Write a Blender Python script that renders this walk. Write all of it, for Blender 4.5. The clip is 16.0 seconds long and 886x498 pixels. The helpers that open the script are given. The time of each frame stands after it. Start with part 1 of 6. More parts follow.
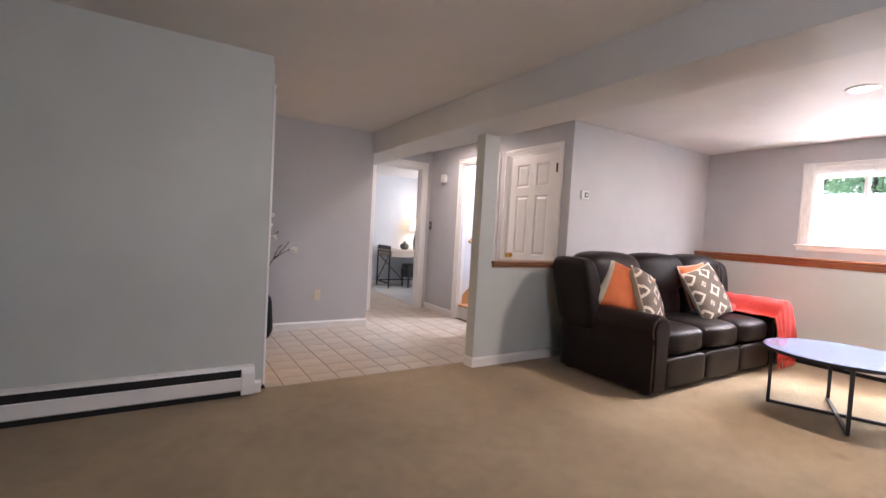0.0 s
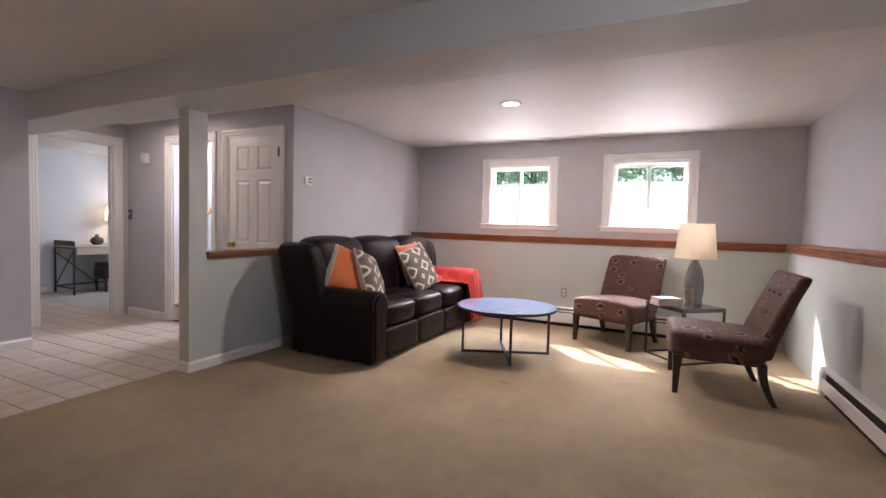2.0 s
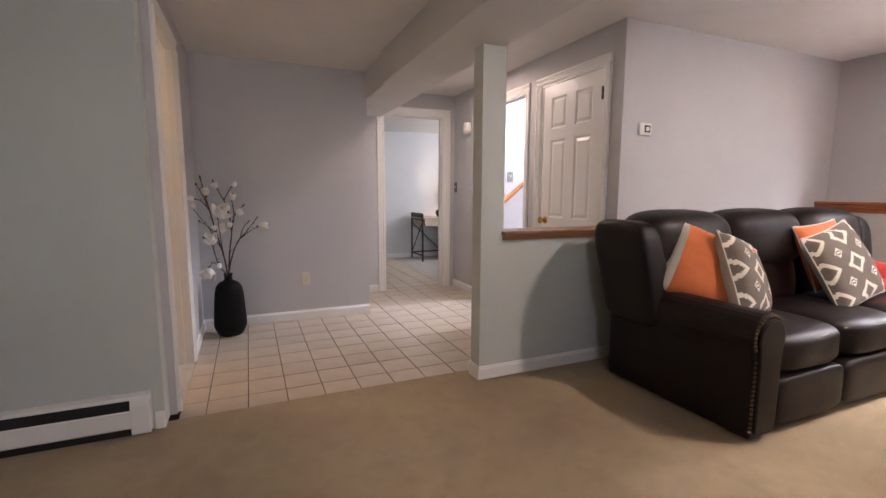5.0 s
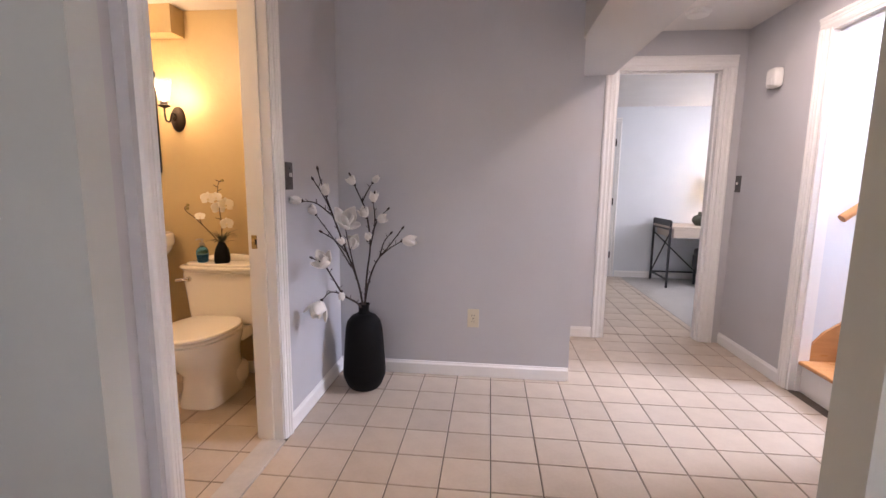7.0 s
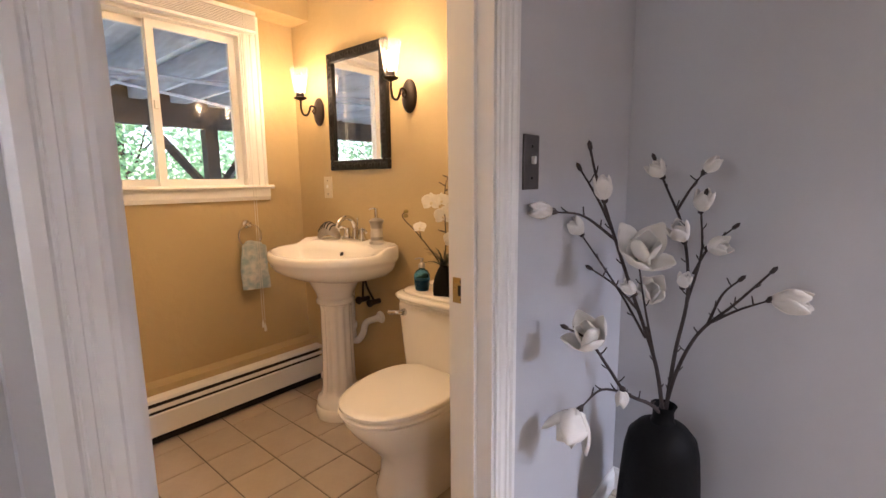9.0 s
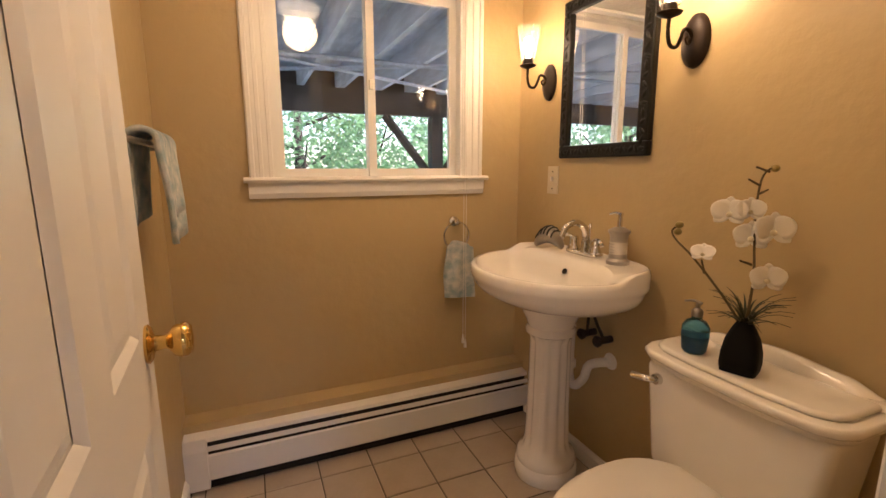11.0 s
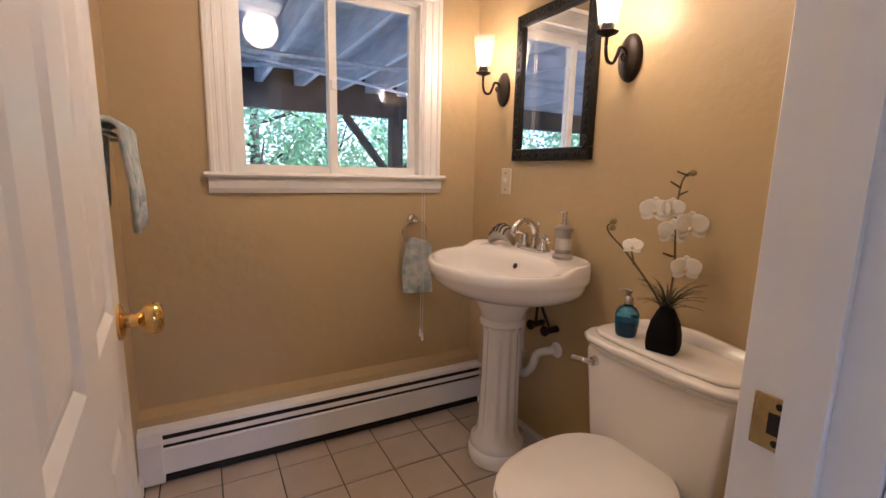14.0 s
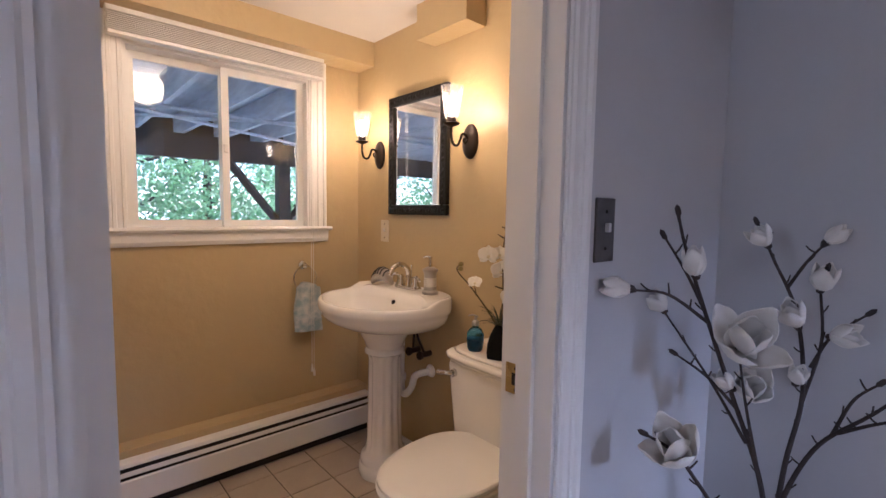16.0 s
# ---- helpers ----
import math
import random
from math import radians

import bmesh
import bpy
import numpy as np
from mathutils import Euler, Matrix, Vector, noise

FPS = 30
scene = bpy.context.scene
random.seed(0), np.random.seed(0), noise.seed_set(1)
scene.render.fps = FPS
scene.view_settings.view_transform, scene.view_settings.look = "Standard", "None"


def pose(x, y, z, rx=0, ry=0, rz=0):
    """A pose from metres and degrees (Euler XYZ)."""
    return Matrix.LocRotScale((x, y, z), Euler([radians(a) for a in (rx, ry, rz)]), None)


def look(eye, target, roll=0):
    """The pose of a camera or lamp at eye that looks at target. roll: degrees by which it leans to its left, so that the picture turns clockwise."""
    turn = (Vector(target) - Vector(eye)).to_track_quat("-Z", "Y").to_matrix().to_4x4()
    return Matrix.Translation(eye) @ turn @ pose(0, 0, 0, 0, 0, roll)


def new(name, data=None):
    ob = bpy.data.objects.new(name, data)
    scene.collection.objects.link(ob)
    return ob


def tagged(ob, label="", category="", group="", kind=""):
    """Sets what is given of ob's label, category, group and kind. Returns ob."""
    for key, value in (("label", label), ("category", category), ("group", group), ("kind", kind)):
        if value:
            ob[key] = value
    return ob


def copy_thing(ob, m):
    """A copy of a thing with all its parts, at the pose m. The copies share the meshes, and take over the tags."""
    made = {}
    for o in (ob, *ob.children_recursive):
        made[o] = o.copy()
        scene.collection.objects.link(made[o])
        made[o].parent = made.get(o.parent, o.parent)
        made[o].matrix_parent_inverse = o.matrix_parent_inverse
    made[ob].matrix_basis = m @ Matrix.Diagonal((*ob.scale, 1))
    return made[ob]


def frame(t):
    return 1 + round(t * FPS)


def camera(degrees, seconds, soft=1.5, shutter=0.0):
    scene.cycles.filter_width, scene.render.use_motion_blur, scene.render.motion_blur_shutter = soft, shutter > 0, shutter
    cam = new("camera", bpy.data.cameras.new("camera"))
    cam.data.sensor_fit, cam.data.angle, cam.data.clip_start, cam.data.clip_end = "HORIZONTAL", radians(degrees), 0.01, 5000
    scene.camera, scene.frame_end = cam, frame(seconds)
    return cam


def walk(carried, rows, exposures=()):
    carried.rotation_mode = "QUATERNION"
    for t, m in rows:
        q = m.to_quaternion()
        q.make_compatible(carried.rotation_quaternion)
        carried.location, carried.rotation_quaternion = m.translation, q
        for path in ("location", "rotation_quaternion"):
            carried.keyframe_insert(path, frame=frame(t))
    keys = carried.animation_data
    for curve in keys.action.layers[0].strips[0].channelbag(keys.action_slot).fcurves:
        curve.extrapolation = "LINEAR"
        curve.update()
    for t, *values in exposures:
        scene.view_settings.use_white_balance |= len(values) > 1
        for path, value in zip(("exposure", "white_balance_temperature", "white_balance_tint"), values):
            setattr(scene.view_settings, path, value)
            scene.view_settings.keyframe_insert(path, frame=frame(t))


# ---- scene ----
cam = camera(89.3, 16.0)
PATH = [
    (0, (0.182, -0.09, 1.166), (1.25, 1.599, 1.082), 3.3),
    (0.5, (0.21, -0.124, 1.159), (1.468, 1.429, 1.072), 2.9),
    (1, (0.226, -0.161, 1.168), (1.717, 1.17, 1.077), 2.5),
    (1.5, (0.253, -0.22, 1.171), (1.939, 0.853, 1.078), 2.2),
    (2, (0.276, -0.228, 1.166), (2.074, 0.643, 1.07), 1.6),
    (2.5, (0.321, -0.223, 1.16), (2.174, 0.522, 1.056), 0.6),
    (3, (0.449, -0.2, 1.142), (2.291, 0.568, 1.019), 0.4),
    (3.5, (0.657, -0.14, 1.118), (2.243, 1.067, 0.955), -0.3),
    (4, (0.799, 0.066, 1.123), (2.009, 1.644, 0.916), -0.7),
    (4.2, (0.881, 0.151, 1.126), (2.004, 1.791, 0.906), -0.3),
    (6.3, (1.622, 1.595, 1.206), (1.845, 3.565, 0.945), 0.2),
    (6.5, (1.668, 1.75, 1.2), (1.802, 3.728, 0.934), 0.5),
    (7, (1.745, 2.1, 1.188), (1.543, 4.07, 0.905), 0.7),
    (7.5, (1.768, 2.416, 1.191), (1.284, 4.335, 0.899), -0.1),
    (8, (1.669, 2.718, 1.185), (0.869, 4.527, 0.893), -0.7),
    (8.5, (1.53, 2.961, 1.196), (0.385, 4.572, 0.889), -0.7),
    (9, (1.349, 3.165, 1.181), (0.072, 4.674, 0.878), -0.6),
    (9.5, (1.216, 3.321, 1.179), (-0.26, 4.635, 0.877), -0.9),
    (10, (1.069, 3.443, 1.192), (-0.609, 4.489, 0.894), -0.9),
    (10.2, (1.019, 3.446, 1.2), (-0.712, 4.403, 0.907), -0.9),
    (12.3, (0.766, 3.509, 1.175), (-1.071, 4.187, 0.771), 0.1),
    (12.5, (0.766, 3.506, 1.158), (-1.069, 4.192, 0.755), 0.4),
    (13, (0.82, 3.487, 1.17), (-1.001, 4.2, 0.751), 0.3),
    (13.5, (0.883, 3.453, 1.182), (-0.901, 4.269, 0.795), 0.7),
    (14, (0.949, 3.435, 1.186), (-0.787, 4.369, 0.846), 1.3),
    (14.5, (1.005, 3.421, 1.2), (-0.693, 4.434, 0.896), 1.5),
    (15, (1.053, 3.428, 1.205), (-0.61, 4.498, 0.905), 1.0),
    (15.5, (1.148, 3.365, 1.227), (-0.448, 4.538, 0.951), 0.6),
    (16, (1.266, 3.283, 1.248), (-0.217, 4.615, 1.089), 0.9),
]
walk(cam, [(t, look(eye, target, roll)) for t, eye, target, roll in PATH], [(0.0, 2.42, 6450, 25), (0.5, 2.14, 6450, 25), (1.0, 1.97, 6350, 25), (2.5, 1.72, 6400, 25), (3.0, 1.67, 6400, 25), (4.2, 1.95, 6750, 25), (6.3, 2.4, 6800, 25), (7.0, 2.58, 6500, 29), (8.0, 2.45, 6400, 27), (9.0, 2.45, 6300, 25), (10.2, 1.95, 6850, 26), (12.3, 1.98, 5400, 26), (14.5, 1.98, 5200, 28), (16.0, 1.95, 5250, 28)])

# ---- world, sun, lamps ----
world = bpy.data.worlds.new("sky")
scene.world = world
world.use_nodes = True
wn = world.node_tree
sky = wn.nodes.new("ShaderNodeTexSky")
sky.sky_type, sky.sun_disc = "NISHITA", False
sky.sun_elevation, sky.sun_rotation = radians(41), radians(50)
wn.links.new(sky.outputs[0], wn.nodes["Background"].inputs[0])
wn.nodes["Background"].inputs[1].default_value = 0.15
sun_data = bpy.data.lights.new("sun", "SUN")
sun_data.energy, sun_data.angle, sun_data.color = 5.0, radians(0.5), (1.0, 0.95, 0.87)
sun = new("sun", sun_data)
sun.matrix_world = look((1.48 * 4, 1.24 * 4, 1.66 * 4), (0, 0, 0))


LAMP = 0.5  # strength of the lamps beside the sun and the sky


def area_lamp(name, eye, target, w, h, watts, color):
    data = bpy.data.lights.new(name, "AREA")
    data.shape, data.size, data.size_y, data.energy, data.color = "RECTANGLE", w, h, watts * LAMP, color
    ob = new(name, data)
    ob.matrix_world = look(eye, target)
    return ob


def bulb(name, place, watts, color, radius=0.03):
    data = bpy.data.lights.new(name, "POINT")
    data.energy, data.color, data.shadow_soft_size = watts * LAMP, color, radius
    ob = new(name, data)
    ob.location = place
    return ob


def downlight(name, place, watts, color, size=0.13):
    data = bpy.data.lights.new(name, "AREA")
    data.shape, data.size, data.energy, data.color = "DISK", size, watts * LAMP, color
    ob = new(name, data)
    ob.location = place
    return ob


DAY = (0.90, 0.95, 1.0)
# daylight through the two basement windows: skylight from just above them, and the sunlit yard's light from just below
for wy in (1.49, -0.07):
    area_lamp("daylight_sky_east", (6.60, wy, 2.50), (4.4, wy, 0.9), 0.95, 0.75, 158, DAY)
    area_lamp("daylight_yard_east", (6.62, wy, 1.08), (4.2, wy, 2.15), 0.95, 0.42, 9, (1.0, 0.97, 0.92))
# added fill for the room's left side, through the invented south window
area_lamp("fill_light_south", (1.05, -1.95, 1.62), (2.0, 1.2, 2.0), 0.95, 0.8, 14, DAY)
downlight("recessed_glow", (4.22, 1.045, 2.27), 20, (1.0, 0.90, 0.80))
# added hall fill: the real fixture here is off
downlight("recessed_glow", (2.98, 4.49, 2.27), 6, (1.0, 0.86, 0.74))

# ---- materials ----


def mat(name, base, rough=0.6, second=None, scale=8.0, fine=90.0, bump=0.15, metal=0.0, mix=0.5, vary=0.0, stretch=(1, 1, 1), spec=0.5, depth=0.004, sheen=0.0, coat=0.0):
    m = bpy.data.materials.new(name)
    m.use_nodes = True
    t = m.node_tree
    N, L = t.nodes, t.links
    b = N["Principled BSDF"]
    second = second or tuple(c * 0.85 for c in base)
    co = N.new("ShaderNodeTexCoord")
    mp = N.new("ShaderNodeMapping")
    mp.inputs["Scale"].default_value = stretch
    L.new(co.outputs["Object"], mp.inputs[0])
    n1 = N.new("ShaderNodeTexNoise")
    n1.inputs["Scale"].default_value, n1.inputs["Detail"].default_value = scale, 5
    n2 = N.new("ShaderNodeTexNoise")
    n2.inputs["Scale"].default_value, n2.inputs["Detail"].default_value = fine, 3
    L.new(mp.outputs[0], n1.inputs[0])
    L.new(mp.outputs[0], n2.inputs[0])
    ramp = N.new("ShaderNodeMapRange")
    ramp.inputs[1].default_value, ramp.inputs[2].default_value = 0.35, 0.65
    ramp.inputs[4].default_value = mix * 2
    L.new(n1.outputs[0], ramp.inputs[0])
    add = N.new("ShaderNodeMath")
    add.operation = "MULTIPLY_ADD"
    add.inputs[1].default_value, add.use_clamp = 0.5, True
    L.new(n2.outputs[0], add.inputs[0])
    half = N.new("ShaderNodeMath")
    half.operation = "MULTIPLY_ADD"
    half.inputs[1].default_value, half.inputs[2].default_value = 0.6, -0.25
    L.new(ramp.outputs[0], half.inputs[0])
    L.new(half.outputs[0], add.inputs[2])
    mx = N.new("ShaderNodeMix")
    mx.data_type = "RGBA"
    mx.inputs[6].default_value, mx.inputs[7].default_value = (*base, 1), (*second, 1)
    L.new(add.outputs[0], mx.inputs[0])
    out = mx.outputs[2]
    if vary:
        oi = N.new("ShaderNodeObjectInfo")
        hv = N.new("ShaderNodeHueSaturation")
        mr = N.new("ShaderNodeMapRange")
        mr.inputs[3].default_value, mr.inputs[4].default_value = 1 - vary, 1 + vary
        L.new(oi.outputs["Random"], mr.inputs[0])
        L.new(mr.outputs[0], hv.inputs["Value"])
        L.new(out, hv.inputs["Color"])
        out = hv.outputs[0]
    L.new(out, b.inputs["Base Color"])
    rr = N.new("ShaderNodeMapRange")
    rr.inputs[3].default_value, rr.inputs[4].default_value = max(rough - 0.08, 0.02), min(rough + 0.08, 1)
    L.new(n1.outputs[0], rr.inputs[0])
    L.new(rr.outputs[0], b.inputs["Roughness"])
    b.inputs["Metallic"].default_value = metal
    b.inputs["Specular IOR Level"].default_value = spec
    b.inputs["Sheen Weight"].default_value = sheen
    b.inputs["Coat Weight"].default_value = coat
    if bump:
        bp = N.new("ShaderNodeBump")
        bp.inputs["Strength"].default_value, bp.inputs["Distance"].default_value = bump, depth
        L.new(n2.outputs[0], bp.inputs["Height"])
        L.new(bp.outputs[0], b.inputs["Normal"])
    return m


M_WALL = mat("painted_drywall_grey", (0.50, 0.50, 0.51), 0.55, (0.47, 0.47, 0.48), 3, 160, 0.06)
M_WALL_LOW = mat("painted_drywall_low", (0.53, 0.56, 0.525), 0.5, (0.50, 0.53, 0.495), 3, 160, 0.06)
M_TAN = mat("painted_drywall_tan", (0.49, 0.375, 0.195), 0.36, (0.45, 0.34, 0.172), 2.2, 22, 0.35, depth=0.007)
M_PALE = mat("painted_drywall_pale", (0.66, 0.69, 0.71), 0.55, (0.62, 0.65, 0.67), 3, 160, 0.06)
M_CEIL = mat("ceiling_paint", (0.70, 0.68, 0.65), 0.6, (0.66, 0.64, 0.61), 4, 120, 0.08)
M_BEAM = mat("beam_paint", (0.62, 0.62, 0.60), 0.5, (0.58, 0.58, 0.56), 3, 120, 0.06)
M_WHITE = mat("white_trim_paint", (0.80, 0.79, 0.76), 0.34, (0.77, 0.76, 0.73), 3, 60, 0.02)
M_CARPET = mat("beige_carpet", (0.455, 0.335, 0.18), 0.95, (0.29, 0.205, 0.105), 1.4, 190, 1.0, depth=0.012, sheen=0.25)


def wear_carpet(m, spots):
    """Trodden mottling a hand wide, and a few brown stains at (x, y, radius)."""
    t = m.node_tree
    N, L = t.nodes, t.links
    b = N["Principled BSDF"]
    out = b.inputs["Base Color"].links[0].from_socket
    co = N.new("ShaderNodeTexCoord")
    tread = N.new("ShaderNodeTexNoise")
    tread.inputs["Scale"].default_value, tread.inputs["Detail"].default_value, tread.inputs["Distortion"].default_value = 11.0, 6, 0.8
    L.new(co.outputs["Object"], tread.inputs[0])
    amount = N.new("ShaderNodeMapRange")
    amount.inputs[1].default_value, amount.inputs[2].default_value = 0.42, 0.72
    amount.inputs[3].default_value, amount.inputs[4].default_value = 0.0, 0.20
    L.new(tread.outputs[0], amount.inputs[0])
    total = amount.outputs[0]
    for x, y, r in spots:
        dist = N.new("ShaderNodeVectorMath")
        dist.operation = "DISTANCE"
        L.new(co.outputs["Object"], dist.inputs[0])
        dist.inputs[1].default_value = (x, y, 0)
        wob = N.new("ShaderNodeMath")
        wob.operation = "MULTIPLY_ADD"
        wob.inputs[1].default_value = 0.12
        L.new(tread.outputs[0], wob.inputs[0])
        L.new(dist.outputs["Value"], wob.inputs[2])
        edge = N.new("ShaderNodeMapRange")
        edge.inputs[1].default_value, edge.inputs[2].default_value = r + 0.03, r + 0.08
        edge.inputs[3].default_value, edge.inputs[4].default_value = 0.45, 0.0
        L.new(wob.outputs[0], edge.inputs[0])
        top = N.new("ShaderNodeMath")
        top.operation = "MAXIMUM"
        L.new(total, top.inputs[0])
        L.new(edge.outputs[0], top.inputs[1])
        total = top.outputs[0]
    mx = N.new("ShaderNodeMix")
    mx.data_type = "RGBA"
    mx.inputs[7].default_value = (0.16, 0.10, 0.05, 1)
    L.new(total, mx.inputs[0])
    L.new(out, mx.inputs[6])
    L.new(mx.outputs[2], b.inputs["Base Color"])


wear_carpet(M_CARPET, ((3.52, 0.80, 0.045), (3.05, 1.75, 0.02)))
M_TILE = mat("ceramic_floor_tile", (0.50, 0.42, 0.33), 0.3, (0.42, 0.345, 0.265), 7, 60, 0.08, vary=0.06)
M_GROUT = mat("grout", (0.11, 0.09, 0.07), 0.9, (0.07, 0.058, 0.045), 10, 200, 0.4)
M_WOODTRIM = mat("red_stained_oak", (0.34, 0.12, 0.05), 0.35, (0.22, 0.07, 0.03), 5, 60, 0.15, stretch=(1, 1, 1))
M_LEDGE = mat("brown_wood_ledge", (0.25, 0.12, 0.06), 0.35, (0.16, 0.075, 0.035), 6, 60, 0.15, stretch=(1, 8, 8))
M_OAK = mat("varnished_oak", (0.50, 0.24, 0.09), 0.3, (0.38, 0.17, 0.06), 4, 50, 0.12, stretch=(1, 10, 10))
M_LEATHER = mat("dark_brown_leather", (0.012, 0.0075, 0.0065), 0.42, (0.007, 0.0045, 0.004), 6, 130, 0.35, depth=0.003, spec=0.22)
M_BLACK = mat("black_metal", (0.018, 0.018, 0.02), 0.4, (0.03, 0.03, 0.032), 10, 120, 0.1)
M_CERAMIC = mat("white_glazed_ceramic", (0.83, 0.80, 0.74), 0.08, (0.81, 0.78, 0.72), 3, 30, 0.01, coat=0.5)

# ---- mesh helpers ----


def box(bm, x0, x1, y0, y1, z0, z1):
    v = [bm.verts.new((x, y, z)) for z in (z0, z1) for x, y in ((x0, y0), (x1, y0), (x1, y1), (x0, y1))]
    for f in ((3, 2, 1, 0), (4, 5, 6, 7), (0, 1, 5, 4), (1, 2, 6, 5), (2, 3, 7, 6), (3, 0, 4, 7)):
        bm.faces.new([v[i] for i in f])
    return v


def mesh_of(bm, name, material, smooth=False):
    bmesh.ops.recalc_face_normals(bm, faces=bm.faces)
    me = bpy.data.meshes.new(name)
    bm.to_mesh(me)
    bm.free()
    me.materials.append(material)
    if smooth:
        for p in me.polygons:
            p.use_smooth = True
        me.set_sharp_from_angle(angle=radians(42))
    return me


def part(name, bm, material, parent=None, label="", smooth=False, bevel=0.0, segments=2):
    if bevel:
        bmesh.ops.recalc_face_normals(bm, faces=bm.faces)
        edges = [e for e in bm.edges if len(e.link_faces) == 2 and e.calc_face_angle(0) > 0.6]
        bmesh.ops.bevel(bm, geom=edges, offset=bevel, segments=segments, affect="EDGES", profile=0.5)
    ob = new(name, mesh_of(bm, name, material, smooth))
    if parent:
        ob.parent = parent
    if label:
        tagged(ob, label)
    return ob


def boxes(*rows):
    bm = bmesh.new()
    for r in rows:
        box(bm, *r)
    return bm


def structure(name, bm, material, label, bevel=0.0):
    return tagged(part(name, bm, material, None, "", False, bevel), label, "", "", "structure")


def thing(name, label, category, place=(0, 0, 0), turn=0.0, group=""):
    ob = new(name)
    ob.matrix_basis = pose(*place, 0, 0, turn)
    return tagged(ob, label, category, group)


# ---- structure: walls, floors, ceilings ----
structure("floor_slab", boxes((-1.14, 6.3, -1.7, 9.4, -0.25, -0.03)), M_GROUT, "concrete slab under the floors")
structure("carpet_floor", boxes((-1.02, 5.86, -1.40, 3.13, -0.03, 0.0)), M_CARPET, "beige cut-pile carpet of the family room")
structure("wall_sofa", boxes((3.54, 6.15, 2.97, 3.09, 0, 2.4)), M_WALL, "pale grey painted wall behind the sofa")
structure("wall_stair", boxes((3.54, 3.64, 3.09, 3.145, 0, 2.4), (3.54, 3.64, 3.885, 4.12, 0, 2.4), (3.54, 3.64, 4.85, 5.77, 0, 2.4), (3.54, 3.64, 3.145, 3.885, 2.06, 2.4), (3.54, 3.64, 4.12, 4.85, 2.06, 2.4)), M_WALL, "grey wall with closet door and stair opening")
structure("wall_half", boxes((2.635, 3.54, 2.97, 3.085, 0, 0.90)), M_WALL_LOW, "pale green-grey half wall beside the hall")
structure("wall_post", boxes((2.48, 2.635, 2.97, 3.085, 0, 2.0)), M_WALL_LOW, "painted post between half wall and beam")
structure("wall_heater", boxes((-1.01, 0.785, 3.075, 3.166, 0, 2.4)), M_WALL_LOW, "grey wall above the baseboard heater")
structure("wall_bath_hall", boxes((0.70, 0.785, 3.166, 3.20, 0, 2.4), (0.70, 0.82, 3.20, 3.277, 0, 2.4), (0.70, 0.82, 3.975, 4.79, 0, 2.4), (0.70, 0.82, 3.277, 3.975, 2.05, 2.4)), M_WALL, "grey hall wall with the bathroom doorway")
structure("wall_vase", boxes((0.70, 2.25, 4.79, 4.91, 0, 2.4), (2.13, 2.25, 4.91, 5.65, 0, 2.4)), M_WALL, "grey hall wall behind the tall vase")
structure("wall_far", boxes((2.13, 2.65, 5.65, 5.77, 0, 2.4), (3.40, 3.54, 5.65, 5.77, 0, 2.4), (2.65, 3.40, 5.65, 5.77, 2.05, 2.4)), M_WALL, "grey wall with a doorway to the desk room")
structure("wall_window_east", boxes((6.0, 6.15, -1.65, 3.09, 1.0, 1.22), (6.0, 6.15, -1.65, 3.09, 1.985, 2.4), (6.0, 6.15, -1.65, -0.48, 1.22, 1.985), (6.0, 6.15, 0.325, 1.065, 1.22, 1.985), (6.0, 6.15, 1.865, 3.09, 1.22, 1.985), (5.86, 6.15, -1.65, 2.97, 0, 1.0)), M_WALL, "grey wall with two basement windows above a knee wall")
structure("wall_south", boxes((-1.15, 0.55, -1.65, -1.52, 1.0, 2.4), (1.55, 6.0, -1.65, -1.52, 1.0, 2.4), (0.55, 1.55, -1.65, -1.52, 1.0, 1.22), (0.55, 1.55, -1.65, -1.52, 2.06, 2.4), (-1.15, 5.86, -1.65, -1.40, 0, 1.0)), M_WALL, "grey wall above a knee wall with wood ledge")
structure("wall_west", boxes((-1.15, -1.02, -1.40, 3.1, 0, 2.4)), M_WALL, "plain grey wall closing the room")
structure("ceiling_room", boxes((-1.15, 2.3, -1.65, 5.77, 2.245, 2.45)), M_CEIL, "off-white painted ceiling")
structure("ceiling_window_side", boxes((2.5, 3.64, -1.65, 5.77, 2.30, 2.45), (3.64, 6.15, -1.65, 4.0, 2.30, 2.45), (3.64, 6.15, 4.97, 5.77, 2.30, 2.45)), M_CEIL, "off-white painted ceiling beside the windows")
structure("beam", boxes((2.215, 2.62, -1.65, 4.15, 2.0, 2.42), (2.24, 2.62, 4.15, 5.65, 2.0, 2.42)), M_BEAM, "boxed-in ceiling beam painted pale grey")
structure("wall_bath_mirror", boxes((-1.15, 0.70, 4.66, 4.79, 0, 2.4)), M_TAN, "tan painted bathroom wall with mirror")
structure("wall_bath_window", boxes((-1.15, -1.01, 3.1, 4.66, 0, 1.15), (-1.15, -1.01, 3.1, 4.66, 1.935, 2.4), (-1.15, -1.01, 3.1, 3.555, 1.15, 1.935), (-1.15, -1.01, 4.365, 4.66, 1.15, 1.935)), M_TAN, "tan painted bathroom wall with window")
structure("wall_bath_towel", boxes((-1.01, 0.698, 3.166, 3.17, 0, 2.3)), M_TAN, "tan painted bathroom wall behind the door")
structure("wall_bath_inside", boxes((0.696, 0.70, 4.04, 4.66, 0, 2.2), (0.696, 0.70, 3.22, 4.04, 2.11, 2.2)), M_TAN, "tan inner face of the doorway wall")
structure("ledge_bath", boxes((-1.01, -0.92, 3.17, 4.66, 0, 0.25)), M_TAN, "low tan ledge under the bathroom window")
